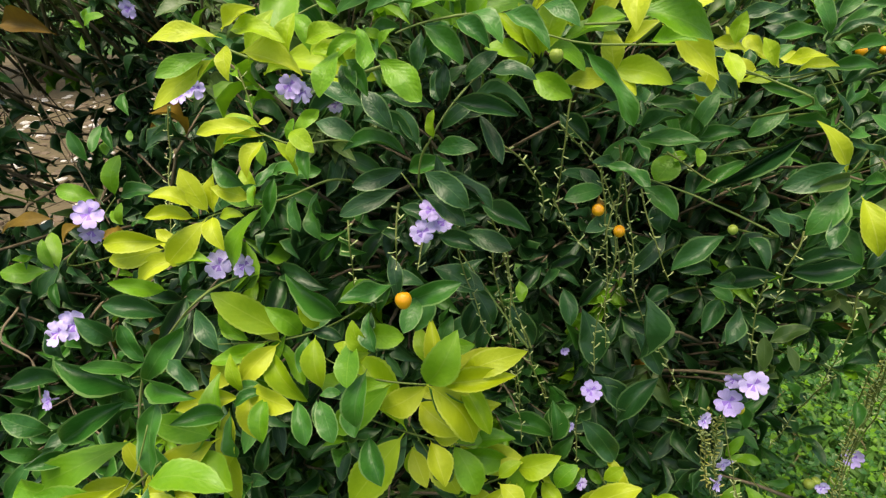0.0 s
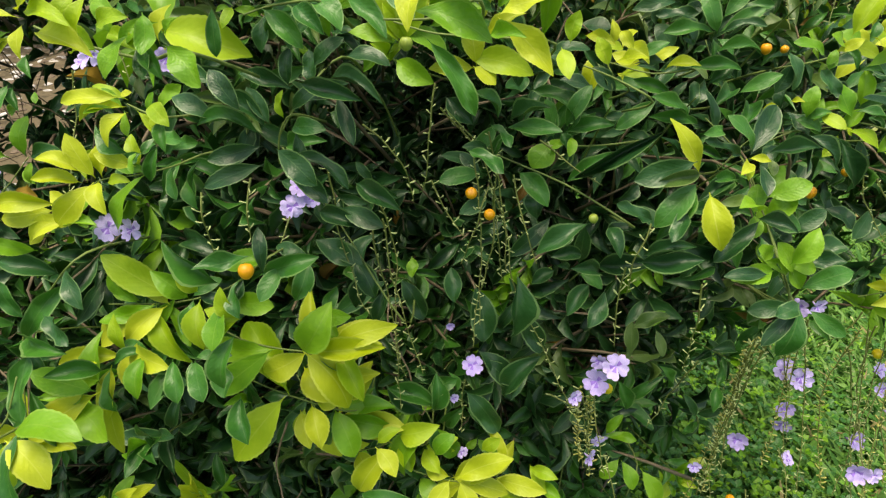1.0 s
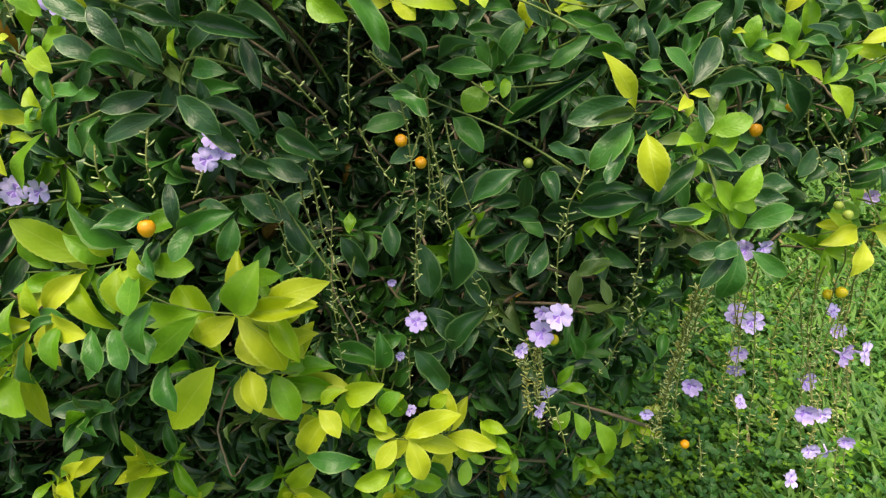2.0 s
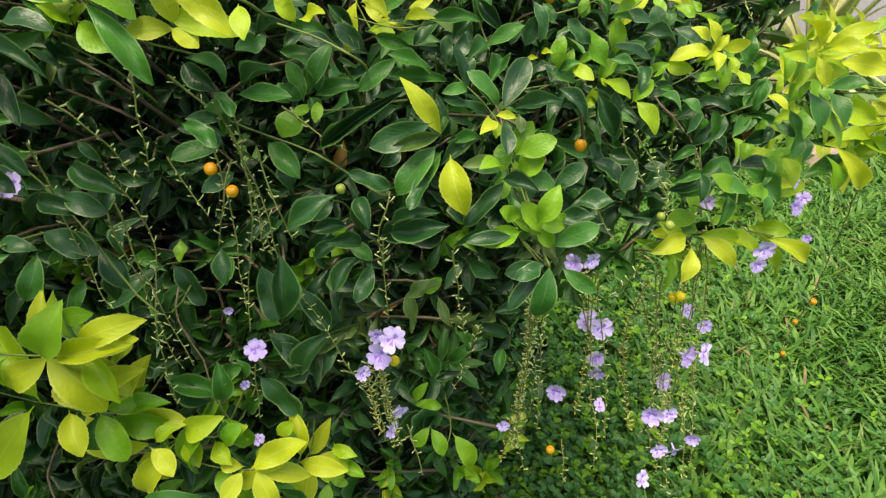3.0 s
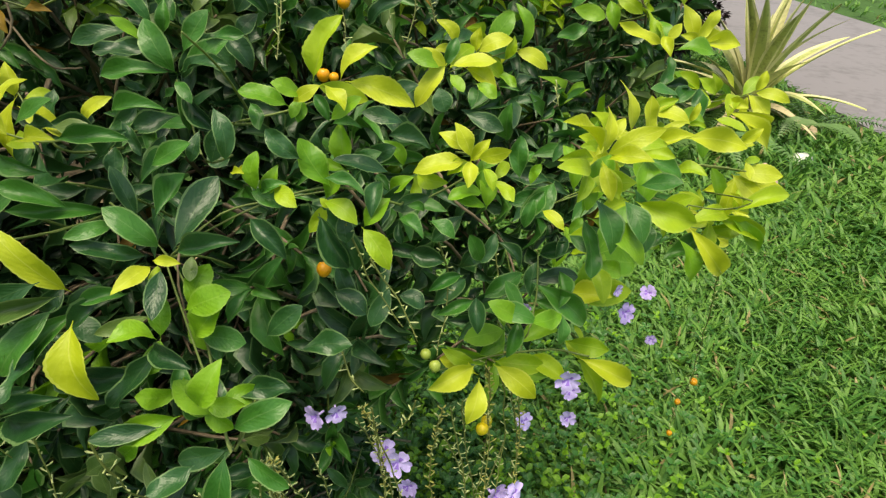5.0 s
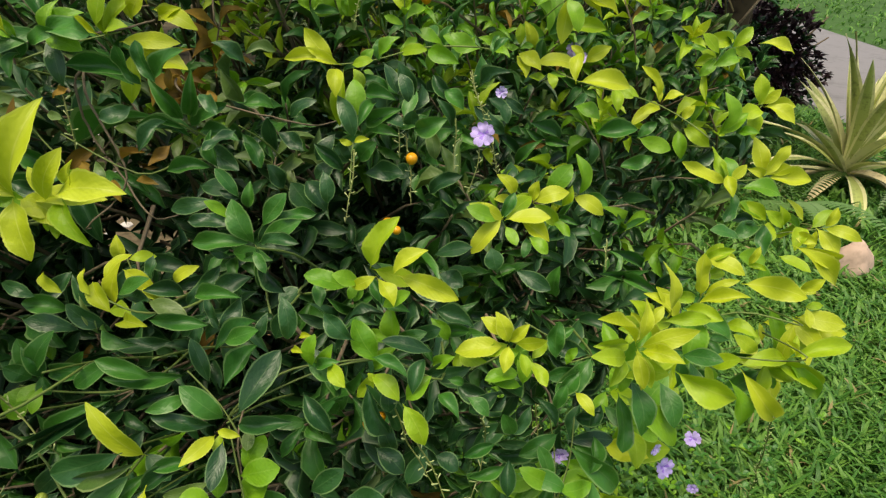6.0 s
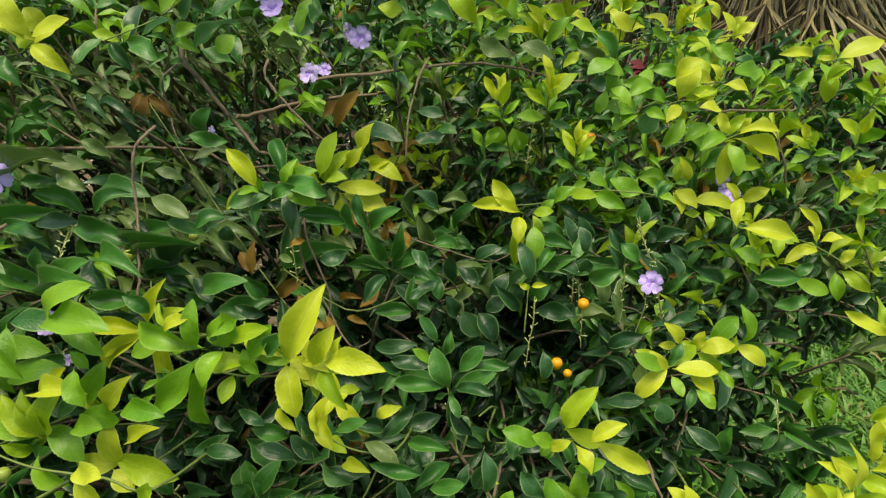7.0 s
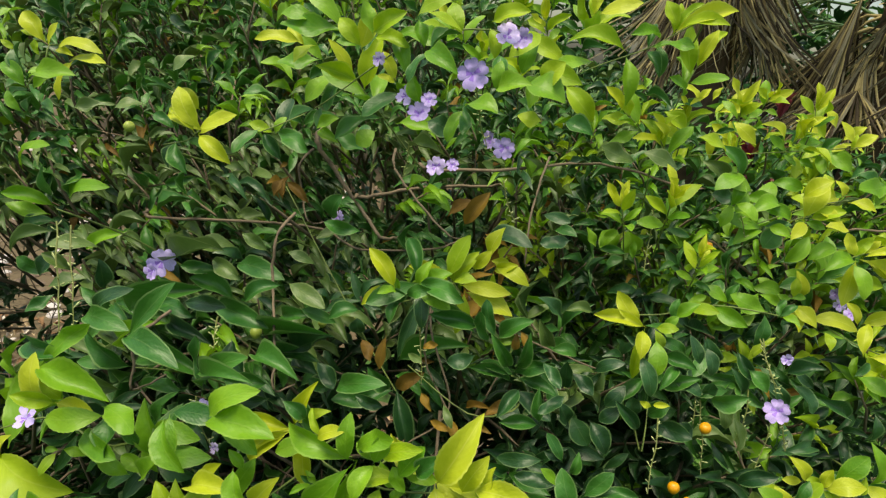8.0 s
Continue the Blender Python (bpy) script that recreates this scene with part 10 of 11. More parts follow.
leaf(b, (0.097, 0.390, 1.130), (0.111, 0.386, 1.121), 0.012, 'Y')
leaf(b, (0.136, 0.460, 1.081), (0.143, 0.453, 1.069), 0.015, 'G')
leaf(b, (0.157, 0.460, 1.096), (0.158, 0.451, 1.080), 0.010, 'L')
leaf(b, (0.077, 0.460, 1.093), (0.098, 0.450, 1.077), 0.015, 'D')
b = branch((0.112, 0.420, 1.049), (0.116, 0.470, 1.019), (0.118, 0.530, 0.974))
leaf(b, (0.200, 0.435, 1.068), (0.164, 0.420, 1.051), 0.011, 'G')
leaf(b, (0.215, 0.435, 1.047), (0.202, 0.428, 1.035), 0.011, 'D')
leaf(b, (0.105, 0.435, 1.053), (0.078, 0.425, 1.062), 0.010, 'D')
b = branch((0.169, 0.435, 1.007), (0.173, 0.485, 0.977), (0.175, 0.545, 0.932))
leaf(b, (0.161, 0.455, 1.008), (0.131, 0.438, 0.980), 0.014, 'D')
leaf(b, (0.187, 0.455, 0.969), (0.185, 0.444, 1.005), 0.013, 'D')
leaf(b, (0.169, 0.455, 0.961), (0.151, 0.447, 0.952), 0.012, 'D')
leaf(b, (0.199, 0.455, 0.967), (0.239, 0.440, 0.980), 0.017, 'D')
b = branch((0.040, 0.455, 0.943), (0.044, 0.505, 0.913), (0.046, 0.565, 0.868))
leaf(b, (0.106, 0.465, 0.937), (0.117, 0.444, 0.894), 0.023, 'D')
leaf(b, (0.030, 0.465, 0.979), (0.013, 0.449, 0.950), 0.018, 'D')
leaf(b, (0.035, 0.465, 0.936), (-0.007, 0.442, 0.912), 0.016, 'D')
leaf(b, (0.034, 0.465, 0.931), (0.025, 0.449, 0.900), 0.012, 'D')
b = branch((0.084, 0.465, 0.845), (0.088, 0.515, 0.815), (0.090, 0.575, 0.770))
raceme((-0.203, 0.473, 1.094), (-0.209, 0.464, 1.049), (-0.189, 0.408, 1.011))
raceme((-0.042, 0.317, 1.073), (-0.041, 0.313, 1.059), (-0.043, 0.325, 1.029))
raceme((0.032, 0.422, 1.033), (0.044, 0.429, 0.991), (0.048, 0.415, 0.957), (0.052, 0.388, 0.937), (0.057, 0.378, 0.875))
raceme((-0.009, 0.357, 1.042), (-0.011, 0.341, 1.032))
raceme((-0.115, 0.388, 1.133), (-0.108, 0.382, 1.112))
raceme((0.035, 0.370, 1.099), (0.057, 0.372, 1.076), (0.063, 0.387, 1.044))
raceme((0.076, 0.388, 1.119), (0.073, 0.385, 1.083), (0.068, 0.393, 1.049))
raceme((0.071, 0.415, 1.047), (0.083, 0.408, 1.027), (0.096, 0.396, 1.017))
raceme((0.007, 0.392, 1.066), (0.010, 0.395, 1.033), (0.014, 0.393, 1.006), (0.027, 0.381, 0.976), (0.036, 0.373, 0.964))
raceme((0.127, 0.412, 1.056), (0.137, 0.399, 1.024), (0.148, 0.391, 1.000))
raceme((-0.016, 0.323, 1.081), (-0.017, 0.316, 1.063), (-0.018, 0.318, 1.046))
raceme((0.208, 0.364, 1.049), (0.203, 0.360, 1.026), (0.204, 0.368, 0.995))
raceme((0.245, 0.359, 1.012), (0.251, 0.364, 0.976), (0.260, 0.389, 0.921))
raceme((0.075, 0.435, 1.092), (0.104, 0.438, 1.060), (0.123, 0.422, 1.020), (0.136, 0.408, 0.966), (0.156, 0.403, 0.933), (0.178, 0.390, 0.893), (0.195, 0.384, 0.865))
raceme((0.143, 0.423, 1.077), (0.165, 0.414, 1.065), (0.185, 0.402, 1.056))
raceme((0.117, 0.425, 1.026), (0.116, 0.416, 0.995), (0.110, 0.415, 0.953), (0.107, 0.402, 0.920))
raceme((0.111, 0.412, 1.047), (0.106, 0.402, 1.026), (0.096, 0.408, 0.988))
raceme((0.204, 0.384, 1.007), (0.205, 0.387, 0.980), (0.206, 0.383, 0.944))
raceme((0.271, 0.395, 0.927), (0.267, 0.420, 0.872), (0.258, 0.423, 0.832))
raceme((0.308, 0.383, 0.955), (0.309, 0.395, 0.904), (0.312, 0.411, 0.817), (0.318, 0.395, 0.767))
raceme((0.317, 0.399, 0.942), (0.326, 0.430, 0.860), (0.325, 0.423, 0.802))
raceme((0.332, 0.446, 0.893), (0.340, 0.462, 0.816), (0.339, 0.444, 0.763))
raceme((0.314, 0.403, 0.929), (0.318, 0.430, 0.848), (0.321, 0.418, 0.795))
raceme((0.352, 0.434, 1.006), (0.358, 0.417, 0.994), (0.366, 0.413, 0.983))
raceme((0.357, 0.442, 1.078), (0.371, 0.437, 1.042), (0.388, 0.430, 1.017))
raceme((0.410, 0.462, 1.056), (0.420, 0.472, 1.009), (0.409, 0.434, 0.992))
raceme((0.458, 0.512, 1.014), (0.463, 0.502, 0.979))
raceme((0.359, 0.448, 0.929), (0.369, 0.462, 0.891), (0.382, 0.463, 0.853), (0.390, 0.450, 0.805))
raceme((0.390, 0.456, 0.792), (0.390, 0.430, 0.776), (0.386, 0.410, 0.749))
raceme((0.397, 0.436, 0.953), (0.392, 0.439, 0.931), (0.383, 0.449, 0.909))
raceme((0.463, 0.469, 0.946), (0.486, 0.490, 0.852), (0.472, 0.430, 0.815), (0.464, 0.391, 0.768))
raceme((0.446, 0.455, 0.832), (0.440, 0.411, 0.796), (0.446, 0.383, 0.742))
raceme((0.456, 0.445, 0.841), (0.458, 0.408, 0.798), (0.455, 0.382, 0.759))
raceme((0.473, 0.485, 0.857), (0.455, 0.459, 0.828), (0.443, 0.428, 0.804))
raceme((0.417, 0.461, 0.902), (0.437, 0.462, 0.852), (0.443, 0.450, 0.810))
raceme((0.422, 0.409, 0.813), (0.428, 0.397, 0.785))
raceme((0.195, 0.407, 0.858), (0.198, 0.401, 0.835), (0.201, 0.386, 0.820))
raceme((0.219, 0.397, 0.826), (0.227, 0.385, 0.807), (0.231, 0.376, 0.792))
raceme((0.104, 0.417, 0.875), (0.102, 0.413, 0.850), (0.104, 0.406, 0.828))
raceme((0.171, 0.414, 0.870), (0.196, 0.404, 0.861), (0.203, 0.397, 0.838))
raceme((0.364, 0.436, 0.757), (0.362, 0.410, 0.728))
raceme((0.399, 0.697, 1.211), (0.407, 0.674, 1.189), (0.417, 0.665, 1.178))
raceme((0.409, 0.647, 1.165), (0.406, 0.635, 1.145), (0.402, 0.622, 1.131))
raceme((0.418, 0.654, 1.163), (0.421, 0.649, 1.151), (0.424, 0.639, 1.141))
raceme((0.316, 0.587, 1.173), (0.317, 0.565, 1.148), (0.316, 0.547, 1.135))
raceme((0.370, 0.433, 1.059), (0.385, 0.425, 1.038), (0.396, 0.416, 1.016))
raceme((0.507, 0.586, 1.112), (0.501, 0.556, 1.104))
raceme((0.350, 0.628, 1.175), (0.354, 0.618, 1.157), (0.358, 0.595, 1.130))
raceme((-0.095, 0.459, 1.281), (-0.063, 0.426, 1.233), (-0.057, 0.416, 1.208))
raceme((-0.087, 0.463, 1.278), (-0.062, 0.436, 1.245), (-0.052, 0.424, 1.221))
raceme((0.133, 0.560, 1.214), (0.142, 0.545, 1.177))
raceme((0.157, 0.685, 1.309), (0.166, 0.680, 1.292), (0.177, 0.673, 1.277))
raceme((0.139, 0.609, 1.389), (0.140, 0.643, 1.361), (0.148, 0.646, 1.339))
raceme((0.293, 0.780, 1.298), (0.295, 0.772, 1.260), (0.294, 0.736, 1.236))
raceme((0.398, 0.701, 1.208), (0.406, 0.671, 1.192), (0.413, 0.664, 1.177))
raceme((0.415, 0.653, 1.162), (0.422, 0.650, 1.150), (0.426, 0.643, 1.139))
raceme((0.388, 0.651, 1.182), (0.388, 0.641, 1.161), (0.389, 0.631, 1.141))
raceme((0.057, 0.718, 1.325), (0.055, 0.713, 1.286))
raceme((0.369, 0.768, 1.298), (0.381, 0.772, 1.272))
raceme((0.344, 0.626, 1.183), (0.346, 0.614, 1.160))
raceme((0.027, 0.436, 1.196), (0.031, 0.433, 1.183), (0.042, 0.431, 1.166))
raceme((-0.001, 0.499, 1.217), (0.023, 0.458, 1.216))
raceme((0.690, 0.600, 0.960), (0.725, 0.640, 0.850), (0.748, 0.668, 0.745), (0.752, 0.682, 0.680), (0.757, 0.687, 0.615))
raceme_bundle(4, 0.009, (0.312, 0.400, 0.950), (0.316, 0.412, 0.880), (0.318, 0.415, 0.770))
raceme_bundle(4, 0.012, (0.463, 0.469, 0.950), (0.476, 0.460, 0.870), (0.462, 0.410, 0.770))
raceme_bundle(4, 0.010, (0.200, 0.395, 0.890), (0.205, 0.390, 0.860), (0.212, 0.382, 0.815))
raceme_bundle(3, 0.012, (0.372, 0.452, 0.930), (0.382, 0.455, 0.860), (0.388, 0.440, 0.780))
raceme_bundle(3, 0.014, (0.425, 0.462, 0.930), (0.436, 0.455, 0.860), (0.440, 0.430, 0.790))
raceme_bundle(3, 0.014, (0.105, 0.410, 1.075), (0.112, 0.405, 1.020), (0.118, 0.398, 0.960))
raceme_bundle(2, 0.016, (0.040, 0.400, 1.020), (0.048, 0.392, 0.960), (0.060, 0.385, 0.900))
flower((-0.086, 0.389, 1.126), 0.0116)
flower((-0.079, 0.389, 1.122), 0.0117)
flower((-0.167, 0.442, 1.114), 0.0119)
flower((-0.190, 0.464, 1.103), 0.0110)
flower((-0.061, 0.394, 1.114), 0.0091)
flower((-0.235, 0.505, 1.159), 0.0113)
flower((-0.237, 0.401, 1.039), 0.0159)
flower((-0.238, 0.401, 1.026), 0.0137)
flower((-0.210, 0.323, 1.002), 0.0151)
flower((-0.219, 0.320, 0.998), 0.0124)
flower((-0.147, 0.386, 1.010), 0.0156)
flower((-0.129, 0.384, 1.011), 0.0124)
flower((-0.223, 0.303, 0.963), 0.0096)
flower((0.209, 0.377, 0.931), 0.0153)
flower((0.200, 0.386, 0.909), 0.0159)
flower((0.199, 0.384, 0.929), 0.0106)
flower((0.187, 0.389, 0.890), 0.0095)
flower((0.109, 0.407, 0.899), 0.0132)
flower((-0.009, 0.365, 1.045), 0.0126)
flower((0.003, 0.372, 1.049), 0.0121)
flower((-0.004, 0.370, 1.057), 0.0112)
flower((0.096, 0.409, 0.862), 0.0060)
flower((0.089, 0.423, 0.923), 0.0060)
flower((0.338, 0.412, 0.968), 0.0121)
flower((0.350, 0.412, 0.970), 0.0105)
flower((0.379, 0.472, 0.868), 0.0160)
flower((0.389, 0.461, 0.868), 0.0160)
flower((0.399, 0.482, 0.815), 0.0130)
flower((0.404, 0.486, 0.793), 0.0134)
flower((0.365, 0.481, 0.774), 0.0160)
flower((0.400, 0.455, 0.781), 0.0108)
flower((0.422, 0.404, 0.822), 0.0160)
flower((0.443, 0.412, 0.812), 0.0119)
flower((0.469, 0.430, 0.864), 0.0160)
flower((0.458, 0.438, 0.855), 0.0160)
flower((0.463, 0.473, 0.792), 0.0156)
flower((0.432, 0.394, 0.789), 0.0118)
flower((0.447, 0.395, 0.787), 0.0119)
flower((0.464, 0.403, 0.792), 0.0110)
flower((0.419, 0.384, 0.766), 0.0119)
flower((0.498, 0.443, 0.958), 0.0135)
flower((0.508, 0.459, 0.933), 0.0105)
flower((0.484, 0.518, 0.960), 0.0111)
flower((0.504, 0.531, 0.830), 0.0140)
flower((0.583, 0.617, 0.740), 0.0142)
flower((0.207, 0.391, 0.828), 0.0107)
flower((0.214, 0.400, 0.838), 0.0107)
flower((0.105, 0.389, 0.824), 0.0078)
flower((0.301, 0.414, 0.803), 0.0087)
flower((0.411, 0.645, 1.172), 0.0160)
flower((0.564, 0.514, 0.958), 0.0136)
flower((0.549, 0.505, 0.985), 0.0078)
flower((0.608, 0.566, 0.939), 0.0111)
flower((0.521, 0.862, 1.194), 0.0127)
flower((0.606, 0.539, 0.910), 0.0079)
flower((-0.040, 0.491, 1.253), 0.0157)
flower((-0.044, 0.486, 1.247), 0.0099)
flower((0.154, 0.633, 1.430), 0.0160)
flower((0.160, 0.664, 1.429), 0.0140)
flower((0.153, 0.542, 1.404), 0.0160)
flower((0.075, 0.643, 1.374), 0.0126)
flower((0.089, 0.640, 1.362), 0.0154)
flower((0.105, 0.611, 1.377), 0.0099)
flower((0.165, 0.624, 1.348), 0.0137)
flower((0.149, 0.647, 1.349), 0.0115)
flower((0.082, 0.732, 1.302), 0.0160)
flower((0.102, 0.718, 1.309), 0.0101)
flower((0.050, 0.641, 1.400), 0.0096)
flower((-0.058, 0.392, 1.181), 0.0114)
flower((0.034, 0.432, 1.189), 0.0125)
flower((0.044, 0.431, 1.166), 0.0060)
flower((0.427, 0.711, 1.190), 0.0084)
flower((0.006, 0.679, 1.248), 0.0114)
flower((0.524, 0.926, 1.194), 0.0137)
flower((0.525, 0.911, 1.186), 0.0122)
berry((-0.012, 0.291, 1.042), 0.0042, 'o')
berry((0.062, 0.358, 1.147), 0.0036, 'g')
berry((0.100, 0.405, 1.044), 0.0041, 'o')
berry((0.113, 0.397, 1.033), 0.0038, 'o')
berry((0.210, 0.391, 0.899), 0.0040, 'y')
berry((0.457, 0.482, 0.884), 0.0044, 'y')
berry((0.344, 0.459, 1.038), 0.0045, 'o')
berry((0.179, 0.388, 1.039), 0.0031, 'g')
berry((0.407, 0.425, 0.991), 0.0035, 'g')
berry((0.402, 0.431, 0.995), 0.0032, 'g')
berry((0.447, 0.454, 0.906), 0.0045, 'y')
berry((0.756, 0.672, 0.732), 0.0048, 'o')
berry((0.748, 0.678, 0.694), 0.0038, 'o')
berry((0.757, 0.687, 0.630), 0.0038, 'o')
berry((0.323, 0.462, 0.758), 0.0047, 'g')
berry((0.331, 0.466, 0.757), 0.0043, 'g')
berry((0.356, 0.443, 0.736), 0.0042, 'o')
berry((0.356, 0.614, 1.159), 0.0046, 'o')
berry((0.349, 0.575, 1.117), 0.0033, 'o')
berry((0.353, 0.441, 1.061), 0.0030, 'o')
berry((-0.108, 0.542, 1.332), 0.0042, 'g')
berry((-0.021, 0.582, 1.162), 0.0053, 'g')
berry((0.047, 0.570, 1.193), 0.0037, 'g')
berry((0.299, 0.791, 1.271), 0.0051, 'g')
berry((0.341, 0.592, 1.114), 0.0047, 'o')
berry((0.354, 0.803, 1.253), 0.0056, 'o')
limb(0.0035, (-0.048, 0.747, 1.318), (-0.041, 0.719, 1.309), (-0.022, 0.722, 1.283), (0.013, 0.718, 1.248), (0.042, 0.700, 1.230), (0.052, 0.723, 1.224))
limb(0.0030, (-0.029, 0.803, 1.238), (-0.012, 0.778, 1.243), (0.035, 0.791, 1.258), (0.078, 0.797, 1.268), (0.127, 0.802, 1.276), (0.144, 0.833, 1.279))
limb(0.0022, (-0.198, 0.661, 1.222), (-0.177, 0.644, 1.221), (-0.119, 0.680, 1.221), (-0.035, 0.716, 1.219), (0.018, 0.713, 1.208), (0.088, 0.721, 1.220), (0.112, 0.754, 1.225))
limb(0.0018, (-0.004, 0.612, 1.267), (-0.002, 0.578, 1.252), (0.005, 0.564, 1.211), (0.034, 0.519, 1.189), (0.043, 0.503, 1.167), (0.047, 0.528, 1.159))
limb(0.0014, (-0.010, 0.461, 1.235), (-0.009, 0.429, 1.229), (-0.008, 0.425, 1.212), (-0.007, 0.422, 1.198), (-0.007, 0.452, 1.193))
limb(0.0016, (-0.041, 0.712, 1.302), (-0.039, 0.682, 1.292), (-0.036, 0.683, 1.265), (-0.021, 0.669, 1.242), (-0.016, 0.694, 1.235))
limb(0.0016, (0.184, 0.795, 1.318), (0.184, 0.753, 1.307), (0.183, 0.717, 1.275), (0.187, 0.695, 1.238), (0.189, 0.718, 1.225))
limb(0.0018, (0.032, 0.750, 1.308), (0.047, 0.713, 1.296), (0.091, 0.694, 1.263), (0.118, 0.686, 1.248), (0.127, 0.713, 1.243))
limb(0.0025, (0.048, 0.787, 1.289), (0.074, 0.757, 1.293), (0.150, 0.754, 1.306), (0.233, 0.830, 1.314), (0.314, 0.815, 1.307), (0.343, 0.839, 1.304))
limb(0.0018, (0.462, 0.879, 1.284), (0.476, 0.853, 1.284), (0.519, 0.866, 1.286), (0.569, 0.900, 1.285), (0.586, 0.942, 1.285))
limb(0.0012, (-0.311, 0.402, 0.963), (-0.303, 0.370, 0.958), (-0.280, 0.364, 0.944), (-0.272, 0.352, 0.916), (-0.269, 0.377, 0.906))
limb(0.0015, (-0.195, 0.342, 0.855), (-0.196, 0.323, 0.876), (-0.199, 0.353, 0.937), (-0.185, 0.376, 0.962), (-0.159, 0.390, 0.988), (-0.150, 0.425, 0.997))
limb(0.0012, (-0.042, 0.402, 0.828), (-0.041, 0.367, 0.822), (-0.036, 0.356, 0.804), (-0.029, 0.349, 0.786), (-0.026, 0.376, 0.780))
limb(0.0016, (0.420, 0.566, 1.054), (0.432, 0.538, 1.041), (0.469, 0.542, 1.006), (0.480, 0.530, 0.980), (0.484, 0.556, 0.972))
limb(0.0012, (0.029, 0.499, 0.898), (0.035, 0.463, 0.886), (0.054, 0.446, 0.855), (0.066, 0.426, 0.826), (0.071, 0.449, 0.816))
limb(0.0013, (0.134, 0.603, 1.223), (0.134, 0.574, 1.211), (0.135, 0.578, 1.176), (0.155, 0.568, 1.153), (0.182, 0.549, 1.129), (0.192, 0.572, 1.121))
limb(0.0013, (0.154, 0.683, 1.192), (0.172, 0.653, 1.188), (0.223, 0.653, 1.176), (0.272, 0.650, 1.169), (0.290, 0.679, 1.166))
limb(0.0013, (0.125, 0.617, 1.223), (0.135, 0.581, 1.205), (0.162, 0.564, 1.151), (0.135, 0.550, 1.118), (0.125, 0.575, 1.106))
limb(0.0009, (0.276, 0.448, 1.077), (0.278, 0.415, 1.069), (0.281, 0.405, 1.045), (0.291, 0.398, 1.024), (0.294, 0.425, 1.017))


# ---- young shoots between the large ones ----
SHOOT_RNG = random.Random(77)
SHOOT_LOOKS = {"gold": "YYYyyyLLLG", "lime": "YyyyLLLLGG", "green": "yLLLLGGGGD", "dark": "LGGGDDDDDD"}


def shoot(place, grow, size, tone):
    """A shoot tip: small upright leaves at its heart, larger ones spreading below them."""
    rng = SHOOT_RNG
    place, grow = Vector(place), Vector(grow).normalized()
    foot = place - grow * size * 2.2 + Vector((0, 0.04, -0.02))
    twig = branch(place, place - grow * size * 0.8, foot)
    a0 = grow.orthogonal().normalized()
    b0 = grow.cross(a0)
    turn = rng.uniform(0, 6.28)
    n = rng.randint(8, 10)
    for q in range(n):
        t = q / (n - 1)
        flare = 0.3 + 1.05 * t + rng.gauss(0, 0.15)
        a = turn + q * 2.4 + rng.gauss(0, 0.2)
        axis = grow * math.cos(flare) + (a0 * math.cos(a) + b0 * math.sin(a)) * math.sin(flare) + Vector((0, 0, -0.2 * t))
        length = size * (0.5 + 0.6 * math.sin(math.pi * min(1.0, 0.25 + 0.6 * t))) * rng.uniform(0.8, 1.15)
        base = place - grow * size * 1.1 * t
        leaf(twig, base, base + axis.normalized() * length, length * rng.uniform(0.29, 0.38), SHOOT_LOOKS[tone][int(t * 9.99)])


def shoots(count, x0, x1, z0, z1, tones, s0, s1, proud, rise=0.0, clear=0.045):
    """Scatters shoots over a stretch of the hedge's face, clear of those already there."""
    done = 0
    for _ in range(count * 6):
        x, z = SHOOT_RNG.uniform(x0, x1), SHOOT_RNG.uniform(z0, z1)
        if done == count or x > right_end(z) + 0.02 or z > crest(x) - 0.02 + rise:
            continue
        y = front(x, z) - SHOOT_RNG.uniform(0, proud)
        if (tones[0] != "dark" or -0.06 < x < 0.20 and z < 1.07) and any(a < x < b and c < z < d for a, b, c, d in DARK_PATCHES):
            continue
        if any(abs(m.x - x) < clear and abs(m.z - z) < clear and abs(m.y - y) < 0.2 for m in LEAF_MIDS):
            continue
        slope = min(1.0, max(0.0, (z - 0.95) / 0.3))
        shoot((x, y, z), (SHOOT_RNG.gauss(0, 0.4), -0.75 + 0.3 * slope + SHOOT_RNG.gauss(0, 0.25), 0.45 + 0.5 * slope + SHOOT_RNG.gauss(0, 0.25)), SHOOT_RNG.uniform(s0, s1), SHOOT_RNG.choice(tones))
        done += 1


shoots(90, 0.22, 0.74, 1.16, 1.36, ("gold", "lime", "gold"), 0.020, 0.033, 0.05, 0.02, 0.03)
shoots(36, 0.05, 0.74, 1.12, 1.36, ("lime", "green", "dark"), 0.024, 0.038, 0.03)
shoots(46, -0.25, 0.30, 1.24, 1.60, ("lime", "green", "green"), 0.026, 0.040, 0.03)
shoots(28, 0.42, 0.74, 0.88, 1.14, ("gold", "gold", "lime"), 0.030, 0.046, 0.04)
shoots(18, -0.75, -0.20, 1.05, 1.45, ("green", "dark", "dark"), 0.030, 0.044, 0.0)
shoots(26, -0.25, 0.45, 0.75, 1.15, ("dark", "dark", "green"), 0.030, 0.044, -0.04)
shoots(12, -0.30, 0.10, 0.45, 0.72, ("gold", "lime"), 0.032, 0.046, 0.03)
shoots(22, 0.05, 0.36, 0.30, 0.74, ("green", "lime", "green"), 0.022, 0.034, 0.02)

